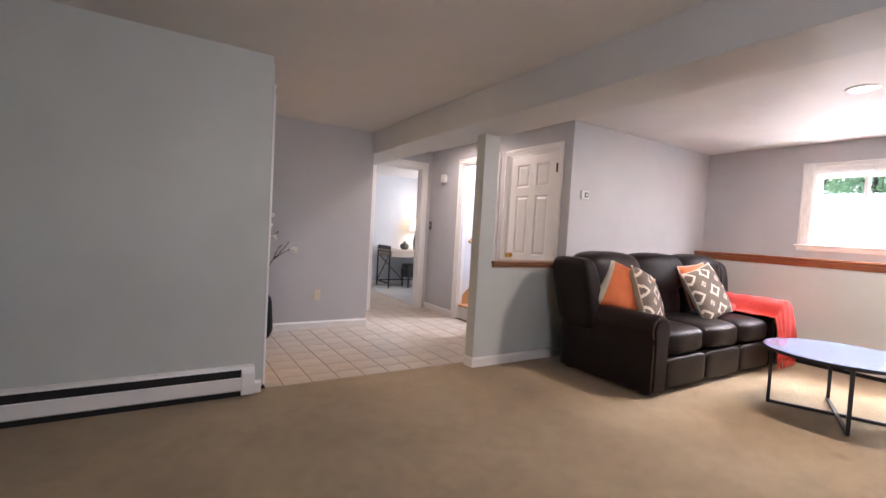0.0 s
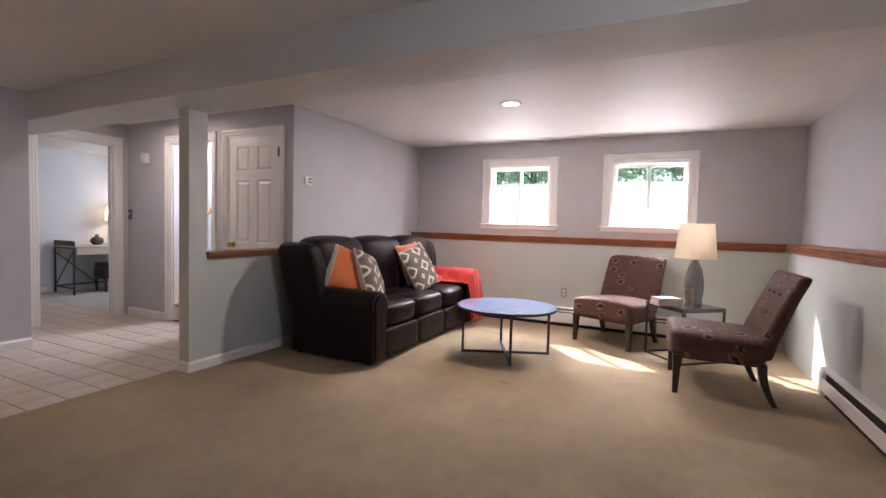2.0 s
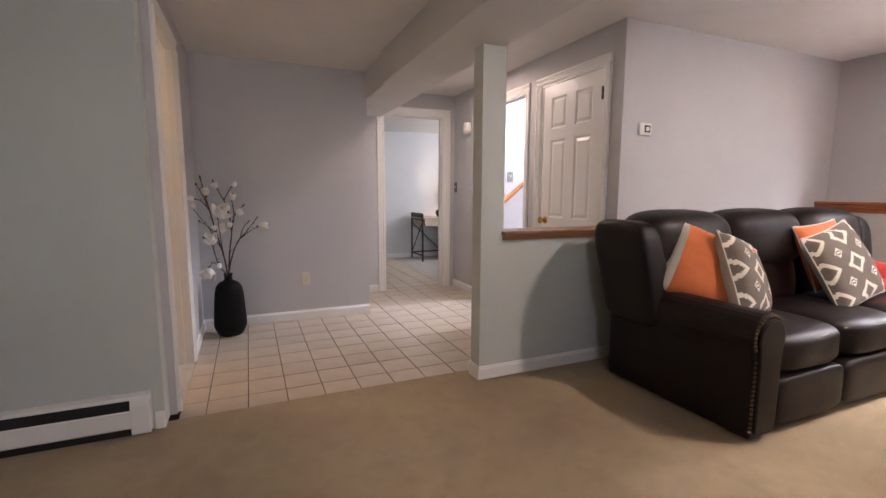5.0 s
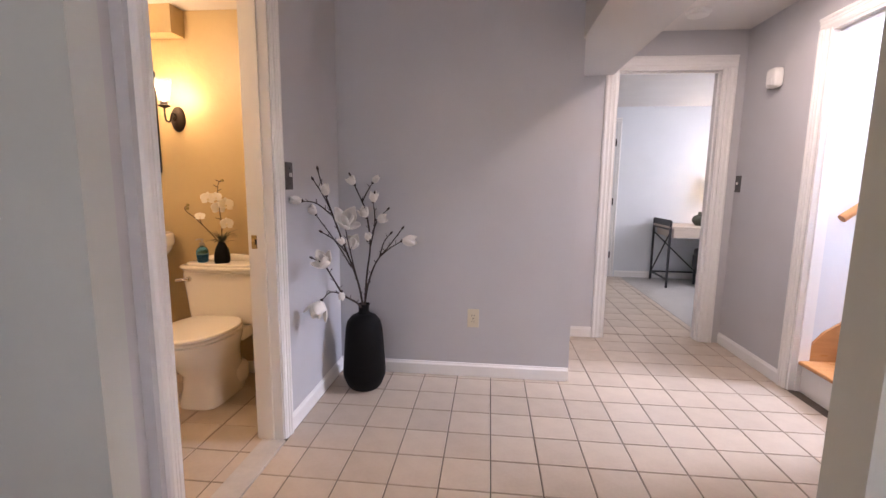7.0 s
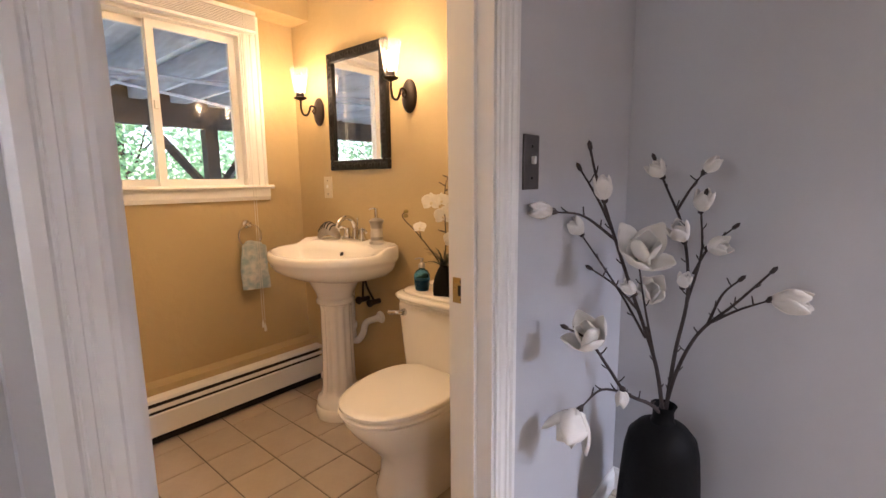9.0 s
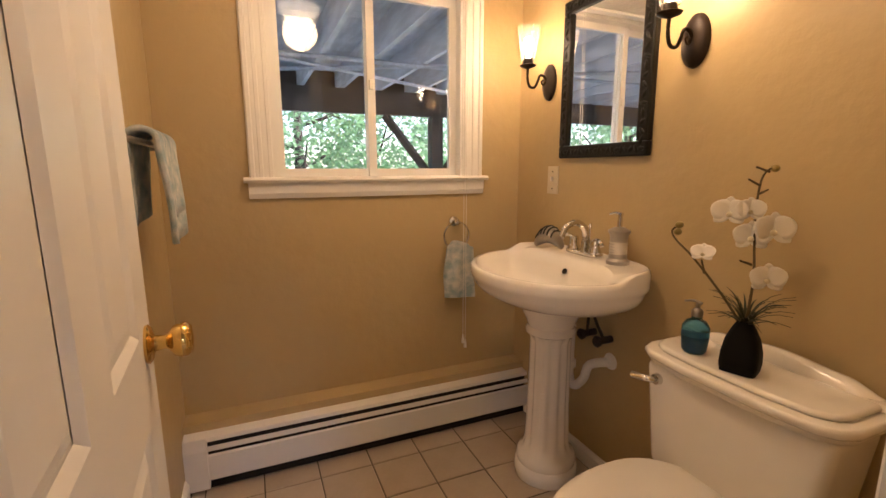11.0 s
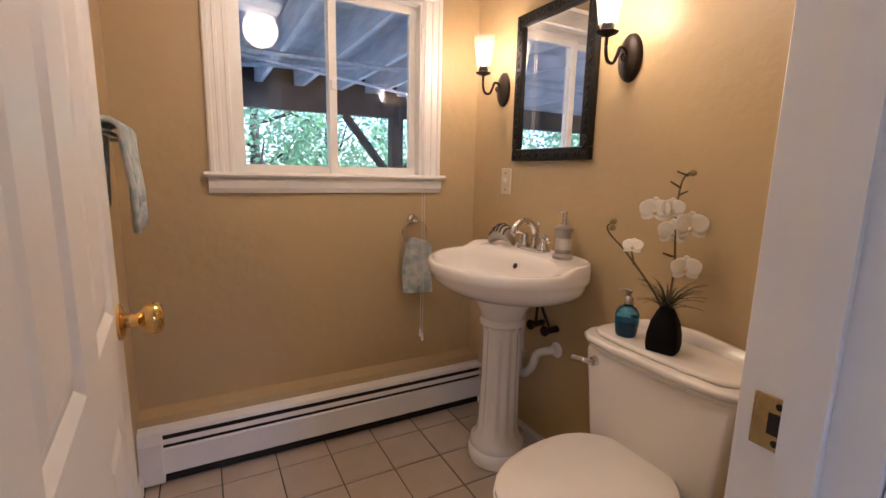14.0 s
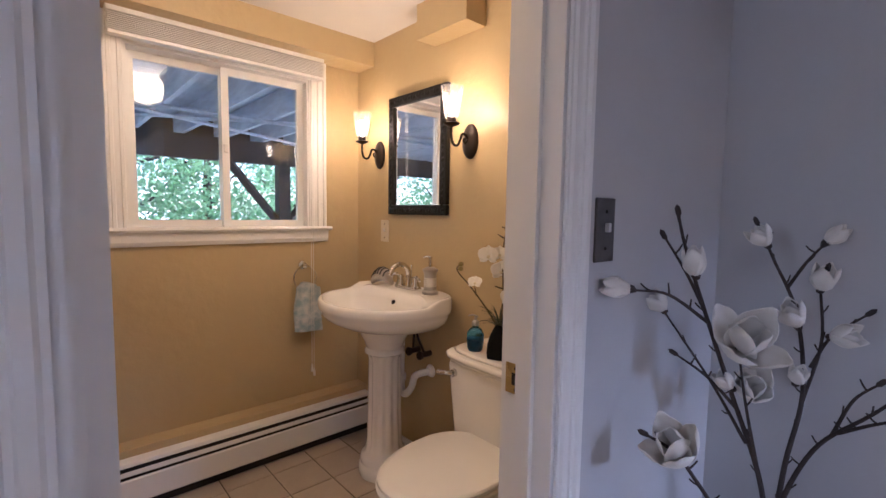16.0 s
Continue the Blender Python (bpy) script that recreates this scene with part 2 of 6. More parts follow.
structure("soffit_bath", boxes((-1.01, -0.845, 3.17, 4.66, 2.03, 2.2)), M_TAN, "tan soffit above the bathroom window")
structure("ceiling_bath", boxes((-1.01, 0.70, 3.17, 4.66, 2.155, 2.2)), M_CEIL, "white bathroom ceiling")
structure("wall_far_room", boxes((1.2, 5.2, 8.2, 8.32, 0, 2.5), (1.08, 1.2, 5.77, 8.32, 0, 2.5), (5.2, 5.32, 5.65, 8.32, 0, 2.5), (3.64, 5.2, 5.65, 5.77, 0, 2.5), (1.2, 2.13, 5.65, 5.77, 0, 2.5)), M_PALE, "pale blue-white walls of the desk room")
structure("ceiling_far_room", boxes((1.08, 5.32, 5.77, 8.32, 2.2, 2.45)), M_CEIL, "white ceiling of the desk room")
structure("wall_stairwell", boxes((3.64, 6.1, 4.85, 4.97, 0, 3.4), (3.64, 6.1, 4.0, 4.12, 0, 3.4), (6.1, 6.15, 4.0, 4.97, 0, 3.4)), M_PALE, "pale walls of the stairwell")
structure("ceiling_stairwell", boxes((3.54, 6.15, 4.0, 4.97, 3.4, 3.5)), M_CEIL, "ceiling above the stairs")
structure("bath_subfloor", boxes((-1.02, 0.82, 3.29, 4.66, -0.03, -0.008)), M_GROUT, "dark grout bed of the bathroom tiles")
structure("carpet_desk_room", boxes((3.50, 5.2, 5.77, 8.2, -0.03, 0.0)), mat("grey_carpet", (0.42, 0.41, 0.38), 0.95, (0.34, 0.33, 0.30), 3, 400, 0.8, sheen=0.2), "grey-beige carpet of the desk room")

# ---- shape helpers ----


def lathe(profile, segs=32, close=True):
    bm = bmesh.new()
    rings = []
    for r, z in profile:
        if r < 1e-5:
            rings.append([bm.verts.new((0, 0, z))])
        else:
            rings.append([bm.verts.new((r * math.cos(2 * math.pi * i / segs), r * math.sin(2 * math.pi * i / segs), z)) for i in range(segs)])
    for a, b in zip(rings, rings[1:]):
        for i in range(segs):
            j = (i + 1) % segs
            if len(a) == 1 and len(b) == 1:
                continue
            if len(a) == 1:
                bm.faces.new((a[0], b[i], b[j]))
            elif len(b) == 1:
                bm.faces.new((a[i], a[j], b[0]))
            else:
                bm.faces.new((a[i], a[j], b[j], b[i]))
    if close:
        for ring in (rings[0], rings[-1]):
            if len(ring) > 2:
                bm.faces.new(ring)
    return bm


def smooth_line(pts, n=6):
    pts = [Vector(p) for p in pts]
    if len(pts) < 3:
        return pts
    out = []
    ext = [pts[0] * 2 - pts[1]] + pts + [pts[-1] * 2 - pts[-2]]
    for a, b, c, d in zip(ext, ext[1:], ext[2:], ext[3:]):
        for k in range(n):
            t = k / n
            out.append(0.5 * ((2 * b) + (c - a) * t + (2 * a - 5 * b + 4 * c - d) * t * t + (3 * b - a - 3 * c + d) * t ** 3))
    out.append(pts[-1])
    return out


def tube(pts, radius, segs=10, n=6, end=None, bm=None):
    bm = bm or bmesh.new()
    line = smooth_line(pts, n)
    end = radius if end is None else end
    up = Vector((0, 0, 1))
    rings = []
    for k, p in enumerate(line):
        d = (line[min(k + 1, len(line) - 1)] - line[max(k - 1, 0)]).normalized()
        side = d.cross(up)
        if side.length < 0.05:
            side = d.cross(Vector((1, 0, 0)))
        side.normalize()
        if rings and side.dot(last) < 0:
            side = -side
        last = side
        other = d.cross(side)
        r = radius + (end - radius) * k / (len(line) - 1)
        rings.append([bm.verts.new(p + r * (math.cos(2 * math.pi * i / segs) * side + math.sin(2 * math.pi * i / segs) * other)) for i in range(segs)])
    for a, b in zip(rings, rings[1:]):
        for i in range(segs):
            j = (i + 1) % segs
            bm.faces.new((a[i], a[j], b[j], b[i]))
    bm.faces.new(rings[0])
    bm.faces.new(rings[-1])
    return bm


def shift(bm, x=0, y=0, z=0, m=None):
    bmesh.ops.transform(bm, matrix=m or Matrix.Translation((x, y, z)), verts=bm.verts)
    return bm


def puff(x0, x1, y0, y1, z0, z1, n=14, power=4.0, bulge=0.0):
    """A soft block: a rounded cushion that fills the given box."""
    bm = bmesh.new()
    bmesh.ops.create_cube(bm, size=2)
    bmesh.ops.subdivide_edges(bm, edges=bm.edges, cuts=n, use_grid_fill=True)
    c = Vector(((x0 + x1) / 2, (y0 + y1) / 2, (z0 + z1) / 2))
    h = Vector(((x1 - x0) / 2, (y1 - y0) / 2, (z1 - z0) / 2))
    for v in bm.verts:
        p = v.co
        k = (abs(p.x) ** power + abs(p.y) ** power + abs(p.z) ** power) ** (1 / power)
        q = p / k
        w = 1 + 0.012 * noise.noise(Vector((q.x * 2.1 + c.x * 7, q.y * 2.3 + c.y * 5, q.z * 2.2 + c.z * 3)))
        v.co = Vector((c.x + q.x * h.x * w, c.y + q.y * h.y * w, c.z + q.z * h.z * w))
    return bm


def extrude_profile(profile, axis, a, b):
    """A closed outline of (u, v) swept straight along axis from a to b."""
    bm = bmesh.new()
    put = {"x": lambda t, u, v: (t, u, v), "y": lambda t, u, v: (u, t, v), "z": lambda t, u, v: (u, v, t)}[axis]
    ra = [bm.verts.new(put(a, u, v)) for u, v in profile]
    rb = [bm.verts.new(put(b, u, v)) for u, v in profile]
    for i in range(len(profile)):
        j = (i + 1) % len(profile)
        bm.faces.new((ra[i], ra[j], rb[j], rb[i]))
    bm.faces.new(ra)
    bm.faces.new(rb)
    return bm


def arc(cx, cy, r, a0, a1, n=10):
    return [(cx + r * math.cos(radians(a0 + (a1 - a0) * i / n)), cy + r * math.sin(radians(a0 + (a1 - a0) * i / n))) for i in range(n + 1)]


# ---- trim: baseboards, casings, ledges ----


def baseboard(x0, y0, x1, y1, h=0.085, t=0.013):
    """Along a wall from one point to another; the board lies on the left-hand side of that way."""
    d = Vector((x1 - x0, y1 - y0, 0))
    bm = extrude_profile([(0, 0.002), (t, 0.002), (t, h - 0.018), (t * 0.55, h - 0.008), (t * 0.4, h), (0, h)], "x", 0, d.length)
    ob = structure("baseboard", bm, M_WHITE, "white painted baseboard")
    ob.matrix_basis = pose(x0, y0, 0, 0, 0, math.degrees(math.atan2(d.y, d.x)))
    return ob


def casing_profile(w, t=0.018):
    return [(0, 0), (w, 0), (w, t * 0.7), (w - 0.006, t * 1.1), (w - 0.018, t * 1.1), (w - 0.022, t * 0.74), (w * 0.62, t * 0.70), (w * 0.60, t * 0.88), (w * 0.48, t * 0.84), (w * 0.45, t * 0.60), (0.024, t * 0.52), (0.021, t * 0.70), (0.010, t * 0.66), (0.006, t * 0.40), (0, t * 0.35)]


def casing(name, axis, face, sign, a, b, top, w=0.065, bottom=0.002, sill=False):
    """Casing round an opening from a to b, on a wall face of constant x (axis 'x') or y; it stands proud towards sign."""
    holder = tagged(new(name), "white painted moulded casing round an opening", "", "", "structure")

    def put(bm, u, z, turn, flip=False):
        # local: x along the width of the board, y proud of the wall, z along the board
        m = Matrix.Diagonal((-1 if flip else 1, 1, 1, 1))
        shift(bm, m=m)
        if turn:
            shift(bm, m=Matrix.Rotation(radians(90), 4, "Y"))
        if axis == "y":
            shift(bm, m=Matrix.Diagonal((1, sign, 1, 1)))
            shift(bm, u, face, z)
        else:
            shift(bm, m=Matrix(((0, sign, 0, 0), (1, 0, 0, 0), (0, 0, 1, 0), (0, 0, 0, 1))))
            shift(bm, face, u, z)
        part("casing_board", bm, M_WHITE, holder)

    put(extrude_profile(casing_profile(w), "z", 0, top - bottom + (0 if sill else 0)), a, bottom, False, True)
    put(extrude_profile(casing_profile(w), "z", 0, top - bottom), b, bottom, False, False)
    bm = extrude_profile([(-z, y) for z, y in casing_profile(w)], "z", 0, (b - a) + 2 * w)
    put(bm, a - w, top, True)
    if sill:
        put(extrude_profile([(z, y) for z, y in casing_profile(w)], "z", 0, (b - a) + 2 * w), a - w, bottom, True)
    return holder


def jamb(name, axis, x0, x1, a, b, top, t=0.018):
    """Lining of an opening through a wall between x0 and x1, clear width a to b."""
    rows = [(x0, x1, a - t, a, 0.001, top + t), (x0, x1, b, b + t, 0.001, top + t), (x0, x1, a, b, top, top + t)]
    if axis == "y":
        rows = [(u0, u1, v0, v1, z0, z1) for v0, v1, u0, u1, z0, z1 in rows]
    mid = (x0 + x1) / 2
    stops = [(mid - 0.018, mid + 0.018, a, a + 0.011, 0.002, top - 0.001), (mid - 0.018, mid + 0.018, b - 0.011, b, 0.002, top - 0.001), (mid - 0.018, mid + 0.018, a + 0.011, b - 0.011, top - 0.012, top - 0.001)]
    if axis == "y":
        stops = [(u0, u1, v0, v1, z0, z1) for v0, v1, u0, u1, z0, z1 in stops]
    return structure(name, boxes(*rows, *stops), M_WHITE, "white painted door jamb")


baseboard(3.54, 2.97, 2.48, 2.97)
baseboard(2.48, 2.957, 2.48, 3.085)
baseboard(5.86, 2.97, 3.54, 2.97)
baseboard(2.25, 4.79, 0.82, 4.79)
baseboard(0.82, 4.79, 0.82, 4.04)
baseboard(2.57, 5.65, 2.25, 5.65)
baseboard(3.54, 4.92, 3.54, 5.65)
baseboard(3.54, 3.955, 3.54, 4.05)
baseboard(0.785, 3.075, 0.745, 3.075)
baseboard(5.2, 8.2, 3.42, 8.2)
baseboard(0.69, 4.66, -0.92, 4.66, 0.075)
baseboard(-0.85, 3.17, 0.65, 3.17, 0.075)

casing("casing_bath_door", "x", 0.82, 1, 3.285, 3.965, 2.04)
casing("casing_bath_door", "x", 0.696, -1, 3.285, 3.965, 2.04)
jamb("jamb_bath_door", "x", 0.698, 0.818, 3.295, 3.957, 2.032)
casing("casing_desk_room", "y", 5.65, -1, 2.66, 3.39, 2.04, 0.088)
jamb("jamb_desk_room", "y", 5.652, 5.768, 2.668, 3.382, 2.03)
casing("casing_stairs", "x", 3.54, -1, 4.12, 4.85, 2.05)
jamb("jamb_stairs", "x", 3.542, 3.64, 4.138, 4.832, 2.035)
casing("casing_closet", "x", 3.54, -1, 3.145, 3.885, 2.05)
jamb("jamb_closet", "x", 3.542, 3.64, 3.163, 3.867, 2.035)
structure("closet_back", boxes((3.64, 3.70, 3.09, 4.0, 0, 2.2)), M_PALE, "plain closet lining behind the door")
structure("threshold", boxes((0.72, 0.83, 3.297, 3.955, -0.03, 0.006)), mat("marble_threshold", (0.52, 0.50, 0.46), 0.3, (0.38, 0.36, 0.33), 9, 60, 0.05), "worn grey marble threshold of the bathroom", 0.003)

# wood ledges


def wood_ledge(name, axis, a, b, wall, sign, z, depth):
    prof = [(wall, z), (wall + sign * depth, z), (wall + sign * (depth + 0.012), z + 0.01), (wall + sign * (depth + 0.014), z + 0.02), (wall + sign * (depth + 0.008), z + 0.032), (wall, z + 0.034)]
    ob = structure(name, extrude_profile(prof, axis, a, b), M_WOODTRIM, "red-brown stained wood ledge on the knee wall")
    front = wall + sign * (depth - 0.024)
    apron = [(front, z - 0.055), (front + sign * 0.012, z - 0.055), (front + sign * 0.018, z - 0.03), (front + sign * 0.03, z - 0.012), (front + sign * 0.03, z - 0.001), (front, z - 0.001)]
    part("apron", extrude_profile(apron, axis, a, b), M_WOODTRIM, ob)
    return ob


wood_ledge("ledge_window", "y", -1.36, 2.97, 6.0, -1, 1.06, 0.165)
wood_ledge("ledge_south", "x", -1.02, 5.84, -1.52, 1, 1.06, 0.145)
structure("knee_wall_caps", boxes((5.862, 6.0, -1.52, 2.97, 1.0, 1.058), (-1.02, 5.86, -1.52, -1.402, 1.0, 1.058)), M_WALL, "top course of the knee walls")
structure("knee_wall_paint", boxes((5.857, 5.86, -1.40, 2.97, 0, 1.0), (-1.02, 5.857, -1.40, -1.397, 0, 1.0)), M_WALL_LOW, "pale painted face of the knee walls")

hl = thing("half_wall_cap", "brown stained wood cap on the half wall", "ledge", (2.622, 2.93, 0.90))
part("cap_board", boxes((0, 0.917, 0, 0.20, 0.0, 0.026)), M_LEDGE, hl, "", False, 0.006)
part("cap_moulding", extrude_profile([(0.018, -0.03), (0.037, -0.03), (0.037, -0.001), (0.008, -0.001)], "x", 0.006, 0.911), M_LEDGE, hl)

# ---- fittings ----
M_METAL = mat("brushed_nickel", (0.45, 0.43, 0.40), 0.3, (0.36, 0.34, 0.32), 20, 200, 0.05, metal=1.0)
M_CHROME = mat("polished_chrome", (0.72, 0.71, 0.69), 0.07, (0.66, 0.65, 0.63), 10, 60, 0.01, metal=1.0)
M_BRASS = mat("polished_brass", (0.70, 0.46, 0.14), 0.13, (0.60, 0.38, 0.10), 14, 80, 0.02, metal=1.0)
M_OLDBRASS = mat("aged_brass", (0.46, 0.33, 0.13), 0.28, (0.36, 0.25, 0.10), 30, 120, 0.08, metal=1.0)
M_IVORY = mat("ivory_plastic", (0.66, 0.60, 0.46), 0.35, (0.62, 0.56, 0.42), 10, 60, 0.02)
M_PLASTIC = mat("white_plastic", (0.76, 0.75, 0.71), 0.35, (0.72, 0.71, 0.67), 10, 60, 0.02)
M_BRONZE = mat("dark_bronze", (0.025, 0.019, 0.016), 0.38, (0.045, 0.03, 0.02), 16, 90, 0.1, metal=0.6)
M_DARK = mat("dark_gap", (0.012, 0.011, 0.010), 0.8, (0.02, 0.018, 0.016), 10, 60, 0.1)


def wall_plate(name, label, place, facing, plate, kind, w=0.07, h=0.115):
    """A switch or socket plate. facing: degrees; the plate looks along local -Y."""
    ob = thing(name, label, name.replace("_", " "), place, facing)
    part("plate", boxes((-w / 2, w / 2, -0.006, 0.0, -h / 2, h / 2)), plate, ob, "", False, 0.002)
    if kind == "outlet":
        for z in (-0.02, 0.02):
            sock = part("socket", shift(lathe([(0, 0), (0.0165, 0), (0.0165, 0.003), (0, 0.003)], 20), m=Matrix.Translation((0, -0.006, z)) @ Matrix.Rotation(radians(90), 4, "X")), M_IVORY if plate == M_IVORY else M_PLASTIC, ob)
            part("slot", boxes((-0.008, -0.0055, -0.0097, -0.0085, z - 0.004, z + 0.005), (0.0055, 0.008, -0.0097, -0.0085, z - 0.004, z + 0.005)), M_DARK, sock)
    else:
        part("toggle", boxes((-0.005, 0.005, -0.016, -0.006, -0.004, 0.014)), M_PLASTIC, ob, "white toggle", False, 0.002)
    for z in (-0.036, 0.036) if kind == "switch" else (0.0,):
        part("screw", shift(lathe([(0, 0), (0.0035, 0), (0.003, 0.0015), (0, 0.0018)], 10), m=Matrix.Translation((0, -0.006, z)) @ Matrix.Rotation(radians(90), 4, "X")), M_DARK, ob)
    return ob


M_DARKPLATE = mat("dark_pewter_plate", (0.15, 0.14, 0.135), 0.35, (0.10, 0.095, 0.09), 20, 200, 0.05, metal=0.8)
wall_plate("light_switch", "dark pewter light switch plate on the hall wall", (0.82, 4.105, 1.22), 90, M_DARKPLATE, "switch", 0.07, 0.125)
wall_plate("light_switch", "dark pewter light switch plate beside the desk room", (3.54, 5.60, 1.22), -90, M_DARKPLATE, "switch", 0.07, 0.12)
wall_plate("light_switch", "white light switch on the long wall", (3.80, -1.52, 1.27), 180, M_PLASTIC, "switch")
wall_plate("light_switch", "grey switch plate in the stairwell", (3.84, 4.85, 1.33), 0, M_METAL, "switch")
wall_plate("power_outlet", "ivory duplex outlet low on the grey hall wall", (1.662, 4.79, 0.375), 0, M_IVORY, "outlet")
wall_plate("power_outlet", "steel duplex outlet on the knee wall", (5.857, 0.81, 0.41), -90, M_METAL, "outlet")
wall_plate("power_outlet", "ivory double switch plate beside the mirror", (-0.732, 4.66, 1.149), 0, M_IVORY, "switch")

th = thing("thermostat", "small white square thermostat with dark display", "thermostat", (3.735, 2.97, 1.595), 0)
part("body", boxes((-0.055, 0.055, -0.022, 0, -0.042, 0.042)), M_PLASTIC, th, "", False, 0.006)
part("display", boxes((-0.012, 0.04, -0.0245, -0.0215, -0.022, 0.025)), M_BLACK, th, "dark square display")
part("button", boxes((0.0, 0.028, -0.027, -0.0242, -0.012, 0.014)), M_PLASTIC, th)

dt = thing("motion_detector", "white rounded detector high on the hall wall", "detector", (3.54, 5.25, 1.88), -90)
part("body", puff(-0.05, 0.05, -0.06, 0.0, -0.06, 0.06, 8, 5), M_PLASTIC, dt, "", True)
part("lens", puff(-0.03, 0.03, -0.064, -0.05, -0.045, 0.0, 6, 4), M_PLASTIC, dt, "", True)

sd = thing("smoke_detector", "round white smoke detector on the hall ceiling", "smoke detector", (3.03, 5.28, 2.30))
part("base", shift(lathe([(0.075, 0.0), (0.075, -0.012), (0.068, -0.018)], 28)), M_PLASTIC, sd, "", True)
part("cover", shift(lathe([(0.066, -0.018), (0.062, -0.03), (0.03, -0.038), (0, -0.039)], 28)), M_PLASTIC, sd, "", True)


def emitter(name, color, strength):
    m = bpy.data.materials.new(name)
    m.use_nodes = True
    b = m.node_tree.nodes["Principled BSDF"]
    b.inputs["Base Color"].default_value = (0.9, 0.88, 0.84, 1)
    b.inputs["Emission Color"].default_value = (*color, 1)
    b.inputs["Emission Strength"].default_value = strength * LAMP
    return m


M_GLOW = emitter("lit_lamp_face", (1.0, 0.88, 0.72), 6.0)


def recessed_light(place):
    ob = thing("recessed_light", "lit round recessed ceiling light with white trim", "ceiling light", place, 0, "recessed ceiling lights")
    part("trim_ring", lathe([(0.098, 0.0), (0.098, -0.006), (0.08, -0.012), (0.072, -0.006), (0.072, 0.0)], 36, False), M_PLASTIC, ob, "", True)
    part("lamp_face", lathe([(0.073, -0.004), (0.05, -0.008), (0, -0.009)], 32, False), M_GLOW, ob, "glowing lamp face", True)


recessed_light((4.22, 1.045, 2.299))
# a fixture that is really off, lit here to go with the hall fill
recessed_light((2.98, 4.49, 2.299))

# ---- baseboard heaters ----


def heater(name, label, place, turn, length, h=0.205, caps=(True, True), depth=0.062, damper=False):
    """Hydronic baseboard cover. Local: runs along +X, stands out towards -Y."""
    ob = thing(name, label, "baseboard heater", place, turn)
    part("back_plate", boxes((0, length, -0.004, 0, 0.02, h)), M_WHITE, ob)
    part("hood", extrude_profile([(-0.004, h), (-0.004, h - 0.004), (-depth * 0.72, h - 0.009), (-depth * 0.80, h - 0.018), (-depth * 0.84, h - 0.018), (-depth * 0.76, h - 0.003)], "x", 0.002, length - 0.002), M_WHITE, ob)
    part("front_panel", extrude_profile([(-depth, h - 0.072), (-depth + 0.006, h - 0.066), (-depth + 0.009, h - 0.070), (-depth + 0.004, h - 0.076), (-depth + 0.004, 0.055), (-depth + 0.012, 0.046), (-depth + 0.009, 0.043), (-depth, 0.052)], "x", 0.002, length - 0.002), M_WHITE, ob)
    if damper:
        part("damper", extrude_profile([(-depth * 0.97, h - 0.052), (-depth * 0.90, h - 0.033), (-depth * 0.84, h - 0.035), (-depth * 0.90, h - 0.054)], "x", 0.004, length - 0.004), M_WHITE, ob)
    # near-black sheet paints the shade inside the slots and the floor gap
    part("slot_shadow", boxes((0.01, length - 0.01, -depth * 0.60, -depth * 0.58, 0.003, h - 0.014)), M_DARK, ob, "dark sheet standing in for shade in the air slot")
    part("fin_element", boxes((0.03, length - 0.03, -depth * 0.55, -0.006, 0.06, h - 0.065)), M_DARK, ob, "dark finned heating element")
    for used, x in zip(caps, (0, length)):
        if used:
            s = 1 if x == 0 else -1
            prof = [(-0.001, 0.015), (-depth - 0.003, 0.015), (-depth - 0.003, h - 0.045), (-depth * 0.82, h - 0.002), (-0.001, h + 0.003)]
            part("end_cap", extrude_profile(prof, "x", x - s * 0.004, x + s * 0.075), M_WHITE, ob, "", False, 0.003)
    return ob


heater("baseboard_heater", "white baseboard heater along the grey wall", (-0.95, 3.075, 0), 0, 1.68, 0.20)
heater("baseboard_heater", "long white baseboard heater under the windows", (5.857, 2.90, 0), -90, 4.2, 0.235, (False, False), 0.062, True)
heater("baseboard_heater", "white baseboard heater along the knee wall", (4.48, -1.397, 0), 180, 5.3, 0.21)
heater("baseboard_heater", "white baseboard heater on the bathroom ledge", (-0.92, 3.175, 0.0), 90, 1.48, 0.218, (True, False), 0.062, True)

# ---- doors ----


